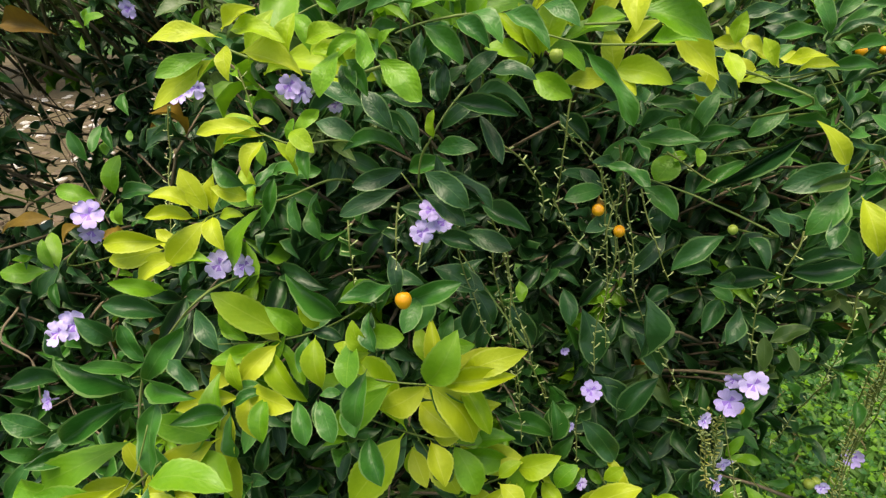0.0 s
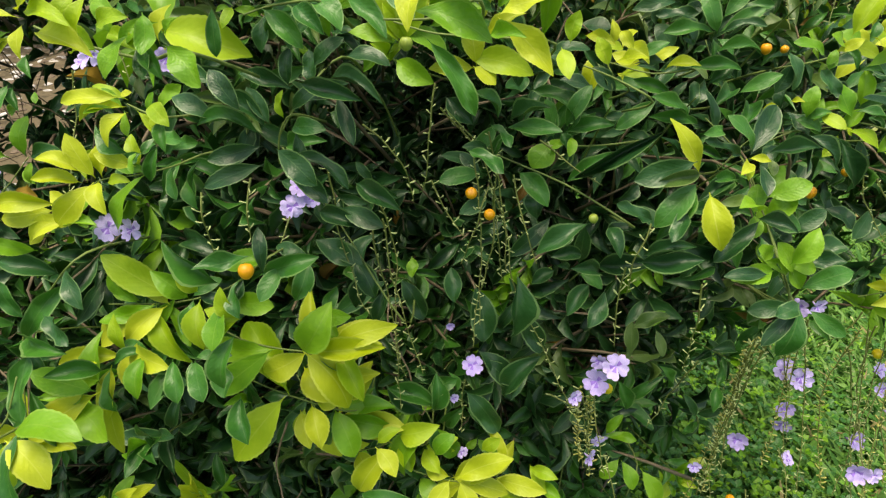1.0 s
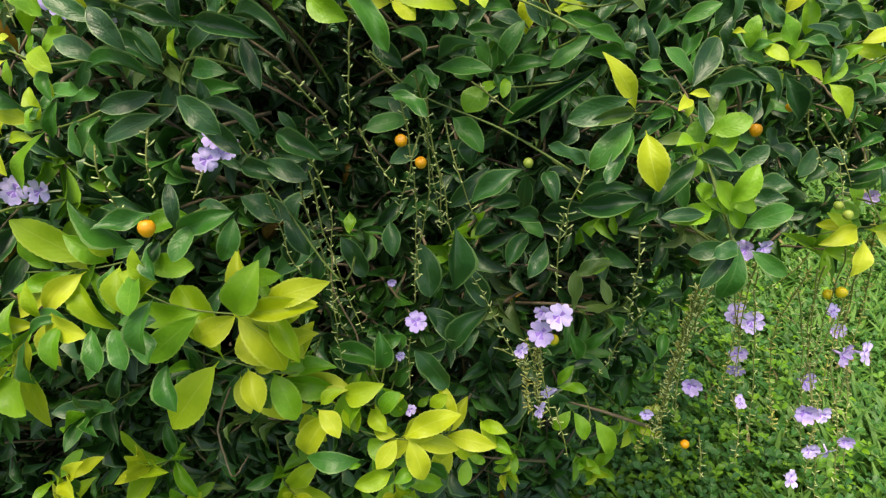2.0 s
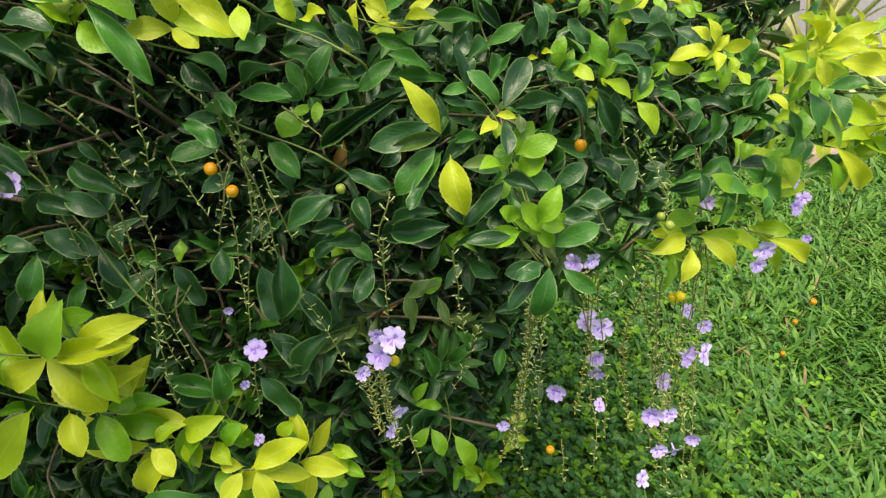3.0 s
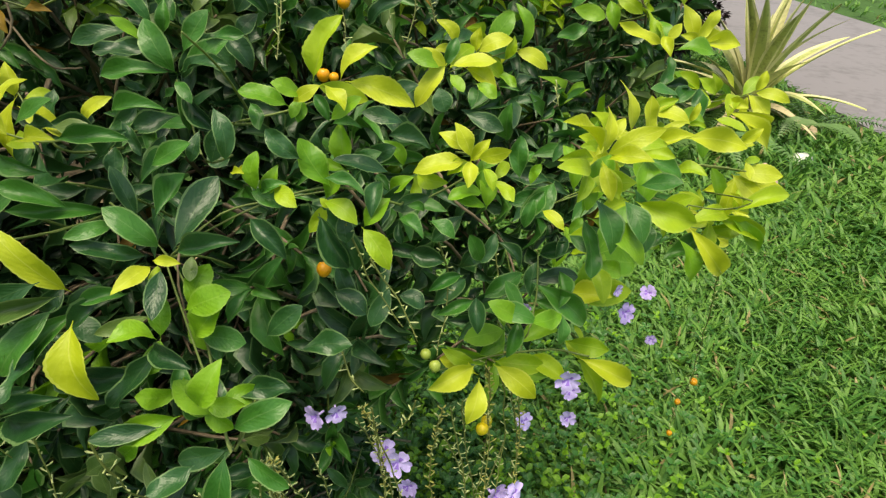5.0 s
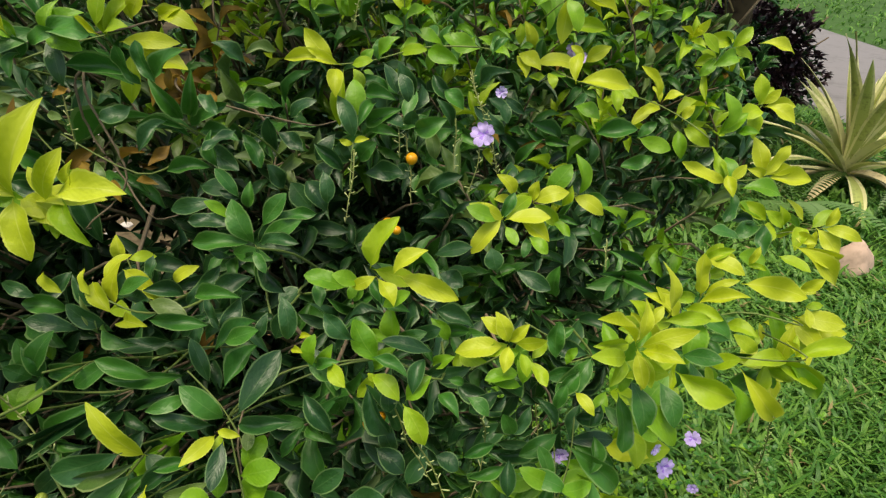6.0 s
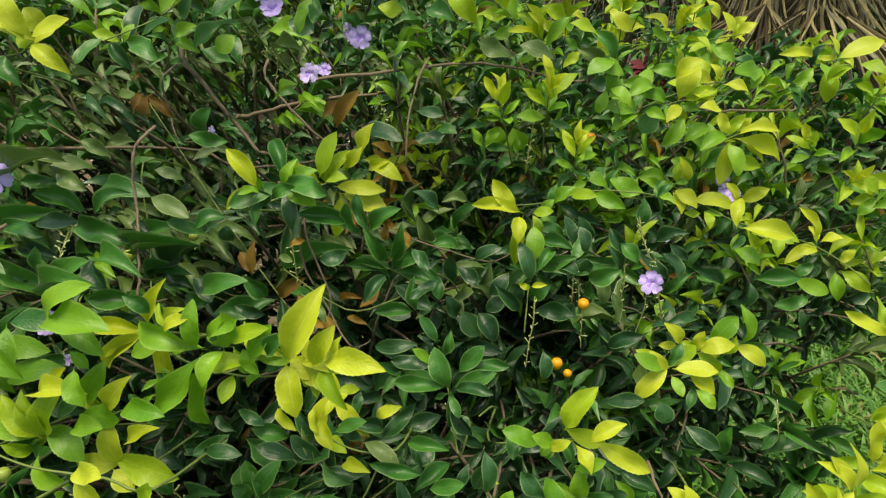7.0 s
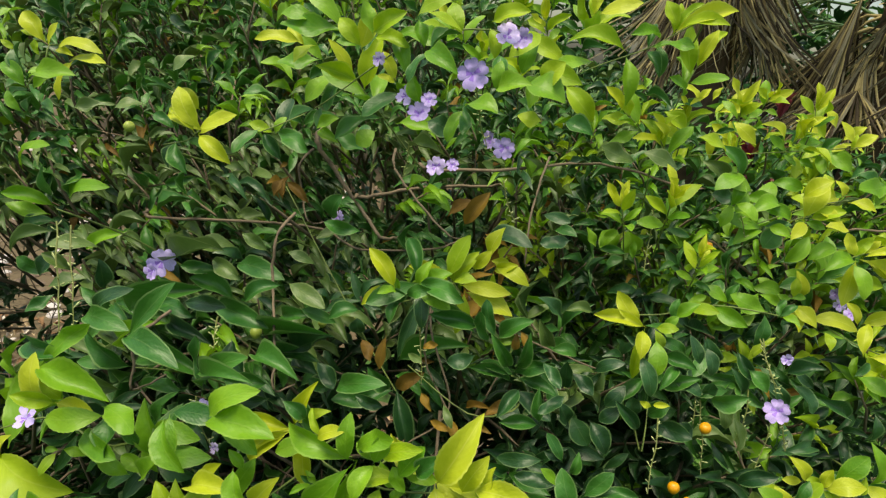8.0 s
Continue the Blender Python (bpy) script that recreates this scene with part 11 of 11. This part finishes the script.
shoots(44, -0.06, 0.34, 1.365, 1.52, ("gold", "lime", "lime"), 0.032, 0.050, 0.14, 0.08, 0.02)
shoots(18, 0.28, 0.48, 1.30, 1.40, ("gold", "gold"), 0.024, 0.034, 0.06, 0.06, 0.012)
shoots(24, -0.25, 0.20, 1.28, 1.47, ("lime", "gold", "lime"), 0.034, 0.050, 0.06, 0.08)

# ---- the inner mass of the hedge ----
def leaf_mass():
    """Whorls of leaves behind the outer shoots, with the twigs that carry them."""
    rng = random.Random(23)
    shapes = []
    for k in range(4):
        shapes.append(blade(5, 2, (0.2, 0.5, 0.35, 0.7)[k], (0.08, 0.18, 0.26, 0.14)[k], 0.16, (0.0, 0.1, -0.1, 0.05)[k], 0.0, rng, k % 2 == 0))
    arr = [(np.array(v), f, u) for v, f, u in shapes]
    mids = np.array([tuple(m) for m in LEAF_MIDS])
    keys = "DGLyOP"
    V, Fc, U, I = [], [], [], []
    tv, tf = [], []
    count = 0
    for turn in range(16000):
        x, z = rng.uniform(-1.9, 0.76), rng.uniform(0.12, 1.62)
        back = rng.random() ** 1.25 * (0.42 + 0.5 * max(0.0, z - 1.15)) + 0.012
        # one in nine fills the hedge's far side
        if turn % 9 == 0:
            x, z, back = rng.uniform(-0.6, 0.42), rng.uniform(0.5, 1.22), rng.uniform(0.34, 0.56)
        y = front(x, z) + back + hollow(x, z) + clump(x, z)
        if z > crest(x) or y > 1.45 or x < -0.75 and rng.random() < 0.6:
            continue
        # a thin, half-bare stretch where daylight shows through
        if abs(x + 0.76 * y) < 0.20 * y and abs(z - 1.2 + 0.28 * y) < 0.17 * y and rng.random() < 0.76:
            continue
        # a second opening under the crown, with bare limbs across it
        if y > 0.60 and abs(x + 0.016 + 0.349 * (y - 0.9)) < 0.12 and abs(z - 1.224 + 0.269 * (y - 0.9)) < 0.05 and rng.random() < 0.85:
            continue
        if x > right_end(z) + 0.15 * (y - 0.5):
            continue
        if hollow(x, z) > 0.12 and back < 0.2 and rng.random() < 0.6:
            continue
        near = (np.abs(mids[:, 0] - x) < 0.036) & (np.abs(mids[:, 2] - z) < 0.036) & (y < mids[:, 1] + 0.03) & (y > mids[:, 1] - 0.13)
        if near.any():
            continue
        c = Vector((x, y, z))
        slope = min(1.0, max(0.0, (z - 0.95) / 0.3))
        grow = Vector((rng.gauss(0, 0.55), -0.9 + 0.3 * slope + rng.gauss(0, 0.35), 0.25 + 0.8 * slope + rng.gauss(0, 0.4))).normalized()
        r = rng.random()
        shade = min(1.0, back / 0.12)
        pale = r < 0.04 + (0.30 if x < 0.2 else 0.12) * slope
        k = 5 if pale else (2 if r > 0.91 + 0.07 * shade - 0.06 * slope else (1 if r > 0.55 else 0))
        if abs(x - WITHERED[0]) < 0.10 and abs(z - WITHERED[1]) < 0.06 and rng.random() < 0.6:
            k = rng.choice((5, 5, 5, 5, 5, 5, 0, 0, 0, 4))
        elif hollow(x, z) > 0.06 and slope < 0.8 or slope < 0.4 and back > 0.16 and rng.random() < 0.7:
            # deep inside and in hollows, shade is put into the colour: darkest green only
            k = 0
        elif slope > 0.5 and rng.random() < (0.5 if x > 0.12 else 0.34) * slope:
            k = rng.choice((1, 2, 2, 3) if x > 0.12 else (1, 1, 2, 5))
        a0 = grow.orthogonal().normalized()
        b0 = grow.cross(a0)
        # on the old wood behind the crown the leaves lie flat, one over another
        lying = x < 0.15 and 1.10 < z < 1.31 and y > 0.5 and rng.random() < 0.6
        if lying and rng.random() < 0.7:
            k = rng.choice((5, 5, 1))
        n = rng.randint(5, 9)
        for q in range(n):
            t = q * 2.4 + rng.gauss(0, 0.2)
            flare = rng.uniform(0.55, 1.25)
            axis = (grow * math.cos(flare) + (a0 * math.cos(t) + b0 * math.sin(t)) * math.sin(flare)).normalized()
            axis = (axis + Vector((0, 0, -0.38))).normalized()
            if lying:
                axis = Vector((rng.gauss(0.8, 0.45), rng.gauss(-0.35, 0.25), rng.gauss(-0.12, 0.16))).normalized()
            size = rng.uniform(0.024, 0.049) * (1.0 - 0.16 * slope)
            wide = size * rng.uniform(0.24, 0.34)
            side = (Vector((0, -0.55, 0.83)) if lying else grow).cross(axis)
            if side.length < 0.01:
                continue
            side.normalize()
            up = axis.cross(side)
            sv, sf, su = arr[rng.randrange(4)]
            m = np.array([axis * size, side * wide, up * size])
            base = np.array(c - grow * 0.008 * q)
            V.append(sv @ m + base)
            Fc.append((sf, count))
            U.append(su)
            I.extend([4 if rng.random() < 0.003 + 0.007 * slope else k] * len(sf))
            count += len(sv)
        if back < 0.25:
            tube(tv, tf, [c, c - grow * 0.05, c - grow * 0.11 + Vector((0, 0.03, -0.03))], 0.0009, 0.0022, 4)
    for _ in range(46):
        y = rng.uniform(0.6, 1.3)
        c = Vector((-0.74 * y + rng.gauss(0, 0.12 * y), y, 1.2 - 0.30 * y + rng.gauss(0, 0.12 * y)))
        d = Vector((rng.gauss(0, 1), rng.gauss(0, 0.5), rng.gauss(0.3, 0.7))).normalized() * rng.uniform(0.05, 0.13)
        tube(tv, tf, smooth_line([c - d, c + Vector((rng.gauss(0, 0.015), 0, rng.gauss(0, 0.015))), c + d], 3), 0.0010, 0.0005, 4)
    faces = [tuple(i + o for i in f) for fl, o in Fc for f in fl]
    verts = np.vstack(V) - np.array(hedge.location)
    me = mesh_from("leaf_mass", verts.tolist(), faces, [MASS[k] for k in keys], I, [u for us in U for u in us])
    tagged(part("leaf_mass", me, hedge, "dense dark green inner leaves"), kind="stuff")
    tagged(part("inner_twig", mesh_from("inner_twig", [HEDGE_INV @ v for v in tv], tf, [BARK]), hedge, "brown inner twigs"), kind="stuff")


leaf_mass()


# ---- beyond the hedge ----
def strap_leaf(length, width, droop, twist, mats, seed):
    """A long channelled sword leaf, base at the origin, growing along +x and rising in +z."""
    rng = random.Random(seed)
    vs, fs, ix = [], [], []
    rows = 10
    for i in range(rows + 1):
        t = i / rows
        w = width * (0.55 + 0.9 * t if t < 0.45 else 0.955 * (1 - ((t - 0.45) / 0.55) ** 1.7)) * 0.55 + 0.001
        x, z = length * (t - 0.12 * droop * t * t), -droop * length * t * t * 0.8
        for v in (-1, -0.62, 0, 0.62, 1):
            y = v * w
            vs.append((x, y + twist * t * t * length * 0.2, z + abs(v) ** 1.5 * w * 0.5 + 0.006 * math.sin(7 * t + seed) * v))
    for i in range(rows):
        for j in range(4):
            q = i * 5 + j
            fs.append((q, q + 1, q + 6, q + 5))
            ix.append(0 if j in (0, 3) or seed % 3 == 0 and j == 1 else 1)
    return mesh_from("leaf", vs, fs, mats, ix)


CREAM = mat("cream_leaf_margin", (0.60, 0.57, 0.30), 0.45, 40, 0.2, 0.1)
STRIPE = mat("olive_leaf_stripe", (0.30, 0.33, 0.10), 0.45, 60, 0.4, 0.1)
DRY = mat("dry_leaf", (0.46, 0.38, 0.22), 0.7, 40, 0.35, 0.3)


def variegated_agave(x, y):
    plant = new("variegated_agave")
    plant.location = (x, y, 0.10)
    tagged(plant, "spiky rosette plant with cream-edged striped sword leaves on the lawn", "agave")
    rng = random.Random(9)
    for i in range(36):
        t = i / 36
        yaw = i * 137.5 + rng.gauss(0, 8)
        rise = (86 - 50 * t if t < 0.45 else 62 - 62 * (t - 0.45) / 0.55) + rng.gauss(0, 11)
        length = rng.uniform(0.58, 0.86) * (0.82 + 0.3 * (1 - t))
        old = t > 0.86
        me = strap_leaf(length * (0.8 if old else 1), rng.uniform(0.060, 0.095), rng.uniform(0.10, 0.55) + 0.5 * t * t, rng.uniform(-0.5, 0.5), [DRY, DRY] if old else [CREAM, STRIPE], i)
        ob = part("leaf", me, plant, "dry straw-coloured drooping leaf" if old else "")
        ob.matrix_basis = pose(0, 0, 0, 0, -rise, yaw)


variegated_agave(2.73, 3.70)


def fern(x, y, yaw):
    """A small fern: arching midribs with paired narrow leaflets."""
    green = LEAF["G"]
    plant = new("fern")
    plant.location = (x, y, 0.02)
    tagged(plant, "small green fern with arching toothed fronds", "fern")
    for k in range(7):
        vs, fs = [], []
        rng = random.Random(k)
        length = rng.uniform(0.42, 0.62)
        rise = rng.uniform(0.5, 1.0)
        line = []
        for i in range(24):
            t = i / 23
            line.append(Vector((length * t * math.cos(rise * (1 - t)), 0, length * (t * math.sin(rise) * 0.9 - 0.55 * t * t))))
        tube(vs, fs, line[::3] + [line[-1]], 0.003, 0.001, 4)
        for i in range(2, 24):
            t = i / 23
            w = 0.075 * math.sin(math.pi * min(1, t * 0.9 + 0.1)) + 0.008
            for s in (-1, 1):
                n0 = len(vs)
                p = line[i]
                vs.extend([p + Vector((-0.006, 0, 0)), p + Vector((0.006, s * w * 0.5, 0.006)), p + Vector((0.006, s * w, -0.01)), p + Vector((0.009, 0, 0))])
                fs.append((n0, n0 + 1, n0 + 2, n0 + 3))
        me = mesh_from("frond", vs, fs, [green])
        ob = part("frond", me, plant)
        ob.matrix_basis = pose(0, 0, 0, 0, 0, yaw + (k - 3) * 42 + rng.gauss(0, 8))


fern(3.10, 3.55, -10)
fern(2.30, 3.35, 170)


def rock(x, y, rx, ry, rz, material, label, seed):
    bm = bmesh.new()
    bmesh.ops.create_icosphere(bm, subdivisions=4, radius=1.0)
    for v in bm.verts:
        d = 1 + 0.16 * noise.noise(v.co * 1.4 + Vector((seed, 0, 0))) + 0.05 * noise.noise(v.co * 5 + Vector((0, seed, 0)))
        v.co = Vector((v.co.x * rx * d, v.co.y * ry * d, max(-0.25, v.co.z) * rz * d))
    me = bpy.data.meshes.new("stone")
    bm.to_mesh(me)
    bm.free()
    me.materials.append(material)
    me.polygons.foreach_set("use_smooth", np.ones(len(me.polygons), dtype=bool))
    ob = new("stone", me)
    ob.location = (x, y, 0.25 * rz)
    tagged(ob, label, "stone")


rock(2.20, 2.62, 0.085, 0.08, 0.14, mat("pink_stone", (0.46, 0.32, 0.26), 0.85, 30, 0.25, 0.5), "rounded pinkish garden stone lying in the grass", 1)
rock(2.72, 3.05, 0.07, 0.05, 0.05, mat("white_stone", (0.62, 0.60, 0.58), 0.8, 30, 0.2, 0.5), "small whitish stone at the lawn's edge", 4)
rock(3.02, 3.45, 0.06, 0.05, 0.06, mat("tan_stone", (0.44, 0.33, 0.22), 0.85, 30, 0.3, 0.5), "small tan stone beside the path", 7)


def shrub(name, label, category, x, y, radius, height, count, size, mats, weights, seed, bottom=0.05):
    """A leafy bush: stems from one base, and sprays of small leaves through an uneven crown."""
    rng = random.Random(seed)
    bush = new(name)
    bush.location = (x, y, 0)
    tagged(bush, label, category)
    vs, fs = [], []
    for k in range(9):
        a = rng.uniform(0, 6.28)
        r = radius * rng.uniform(0.3, 0.85)
        tube(vs, fs, smooth_line([(0.04 * math.cos(a), 0.04 * math.sin(a), 0), (r * 0.4 * math.cos(a), r * 0.4 * math.sin(a), height * 0.4), (r * math.cos(a), r * math.sin(a), height * rng.uniform(0.7, 0.95))]), 0.018 * min(1, radius / 0.5), 0.005 * min(1, radius / 0.5), 6)
    part("stem", mesh_from("stem", vs, fs, [BARK]), bush)
    sv, sf, su = blade(3, 2, 0.3, 0.1, 0.1, 0.0, 0.0, rng)
    sv = np.array(sv)
    V, Fc, U, I = [], [], [], []
    n = 0
    for _ in range(count):
        d = Vector((rng.gauss(0, 1), rng.gauss(0, 1), rng.gauss(0, 1))).normalized()
        lump = 0.8 + 0.35 * noise.noise(d * 2.2 + Vector((seed, 0, 0)))
        q = rng.uniform(0.55, 1.0) * lump
        c = Vector((d.x * radius * q, d.y * radius * q, max(bottom, height * (0.5 + 0.5 * d.z * q))))
        k = rng.choices(range(len(mats)), weights)[0]
        grow = (d + Vector((0, 0, 0.5))).normalized()
        for _ in range(5):
            axis = (grow + Vector((rng.gauss(0, 0.6), rng.gauss(0, 0.6), rng.gauss(0, 0.5)))).normalized()
            side = axis.cross(Vector((rng.gauss(0, 0.3), rng.gauss(0, 0.3), 1))).normalized()
            up = side.cross(axis)
            s = size * rng.uniform(0.7, 1.3)
            V.append(sv @ np.array([axis * s, side * s * 0.45, up * s]) + np.array(c))
            Fc.extend(tuple(i + n for i in f) for f in sf)
            I.extend([k] * len(sf))
            U.extend(su)
            n += len(sv)
    me = mesh_from("crown", np.vstack(V).tolist(), Fc, mats, I, U)
    tagged(part("crown", me, bush), kind="stuff")


PURPLE = leaf_mat("purple_leaf", (0.018, 0.008, 0.012), (0.055, 0.022, 0.032), (0.08, 0.04, 0.05), 0.45, 0.1, False)
shrub("purple_shrub", "dark purple-leaved shrub behind the green hedge", "shrub", 2.55, 5.0, 0.62, 1.0, 1500, 0.06, [PURPLE, MASS["D"]], [8, 2], 2)
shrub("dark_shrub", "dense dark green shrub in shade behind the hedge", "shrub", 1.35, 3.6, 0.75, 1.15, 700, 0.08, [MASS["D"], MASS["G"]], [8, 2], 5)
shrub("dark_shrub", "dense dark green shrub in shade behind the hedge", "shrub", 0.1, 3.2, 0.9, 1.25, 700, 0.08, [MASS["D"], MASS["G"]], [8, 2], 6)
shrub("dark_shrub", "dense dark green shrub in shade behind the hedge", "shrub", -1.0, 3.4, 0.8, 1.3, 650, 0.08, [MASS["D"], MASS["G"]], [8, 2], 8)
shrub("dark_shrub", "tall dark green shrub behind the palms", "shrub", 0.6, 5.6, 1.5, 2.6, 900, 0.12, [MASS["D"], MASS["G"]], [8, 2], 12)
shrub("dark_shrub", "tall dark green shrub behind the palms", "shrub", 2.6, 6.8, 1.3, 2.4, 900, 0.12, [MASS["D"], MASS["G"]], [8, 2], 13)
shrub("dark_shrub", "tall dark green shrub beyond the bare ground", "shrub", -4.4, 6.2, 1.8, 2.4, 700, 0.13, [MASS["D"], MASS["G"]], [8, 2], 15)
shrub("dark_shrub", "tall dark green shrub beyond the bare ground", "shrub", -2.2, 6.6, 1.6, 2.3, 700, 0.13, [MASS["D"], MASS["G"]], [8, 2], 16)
RED = leaf_mat("red_leaf", (0.11, 0.012, 0.018), (0.26, 0.05, 0.06), (0.3, 0.1, 0.1), 0.4, 0.2, False)
shrub("red_cordyline", "small red-leaved cordyline between the palms", "shrub", 0.74, 2.72, 0.10, 1.50, 60, 0.09, [RED, PURPLE], [5, 3], 21, 1.1)

FROND_DRY = [mat("dead_frond_" + n, c, 0.75, 30, 0.45, 0.4, 0.3) for n, c in (("tan", (0.37, 0.30, 0.14)), ("brown", (0.115, 0.088, 0.040)), ("grey", (0.19, 0.17, 0.11)), ("dark", (0.035, 0.025, 0.014)))]

PALM_BARK = mat("palm_bark", (0.06, 0.042, 0.026), 0.9, 25, 0.6, 0.9, 0.2)


def fan_palm(x, y, crown_z, reach, seed, fresh, spread=0, hanging=26):
    """A fan palm with a hanging skirt of dead fronds: each frond is a stalk with a pleated fan of narrow split segments."""
    rng = random.Random(seed)
    palm = new("fan_palm")
    palm.location = (x, y, 0)
    tagged(palm, "fan palm wearing a thick skirt of dead brown fronds", "palm")
    vs, fs = [], []
    line = [(0.02 * math.sin(i), 0.02 * math.cos(i * 1.3), crown_z * i / 12) for i in range(13)]
    tube(vs, fs, line, 0.085, 0.07, 14)
    part("trunk", mesh_from("trunk", vs, fs, [PALM_BARK]), palm)

    def frond(yaw, rise, length, mats, hang, label):
        vs, fs, ix = [], [], []
        stalk = length * (0.26 if hang else 0.4)
        # stalk goes outward, then the fan hangs from its end
        p0, p1 = Vector((0.08, 0, 0)), Vector((0.08 + stalk * math.cos(rise), 0, stalk * math.sin(rise)))
        tube(vs, fs, [p0, (p0 + p1) / 2 + Vector((0, 0, 0.02)), p1], 0.009, 0.006, 5)
        ix.extend([0] * len(fs))
        for k in range(34):
            a = (k / 33 - 0.5) * (2.4 if not hang else 1.7)
            seg = length * rng.uniform(0.6, 0.95)
            way = Vector((math.cos(a), math.sin(a), 0))
            if hang:
                way = Vector((0.22 * math.cos(a) + rng.gauss(0, 0.05), 0.38 * math.sin(a) + rng.gauss(0, 0.05), -1)).normalized()
            else:
                way = (way + Vector((0, 0, math.tan(rise) * 0.6))).normalized()
            side = Vector((-math.sin(a), math.cos(a), 0)) if not hang else Vector((rng.gauss(0, 0.5), 1, 0)).normalized()
            n0 = len(vs)
            w0 = rng.uniform(0.0035, 0.0085)
            m = rng.randrange(len(mats))
            bend = rng.gauss(0, 0.09)
            for i in range(6):
                t = i / 5
                w = w0 * (0.5 + t if t < 0.5 else 2.0 * (1 - t) + 0.06)
                c = p1 + way * seg * t + Vector((bend * t * t, bend * t * t, -0.25 * seg * t * t if not hang else 0))
                vs.extend([c - side * w, c + Vector((0.004, 0, 0.006)), c + side * w])
            for i in range(5):
                for j in range(2):
                    q = n0 + 3 * i + j
                    fs.append((q, q + 1, q + 4, q + 3))
                    ix.append(m)
        ob = part("frond", mesh_from("frond", vs, fs, mats, ix), palm, label)
        ob.matrix_basis = pose(0, 0, crown_z - rng.uniform(0.0, 0.35), 0, 0, yaw)

    for k in range(hanging):
        frond(k * 360 / (hanging / 2) + rng.gauss(0, 8), rng.uniform(-0.9, 0.1), reach * rng.uniform(0.75, 1.05), FROND_DRY, True, "hanging dead brown palm frond")
    for k in range(spread):
        frond(k * 360 / spread + rng.gauss(0, 12), rng.uniform(-0.7, 0.35), reach * rng.uniform(0.8, 1.0), FROND_DRY, False, "stiff dead palm frond with split tips")
    for k in range(fresh):
        frond(k * 360 / max(1, fresh) + rng.gauss(0, 10), rng.uniform(0.1, 0.9), reach * 1.1, [MASS["G"], MASS["P"]], False, "green fan frond")


fan_palm(0.56, 3.35, 2.02, 0.52, 1, 9, 0, 26)
fan_palm(1.32, 3.45, 1.86, 0.56, 2, 7, 5, 26)
fan_palm(2.15, 4.30, 2.10, 0.70, 3, 9, 8, 24)
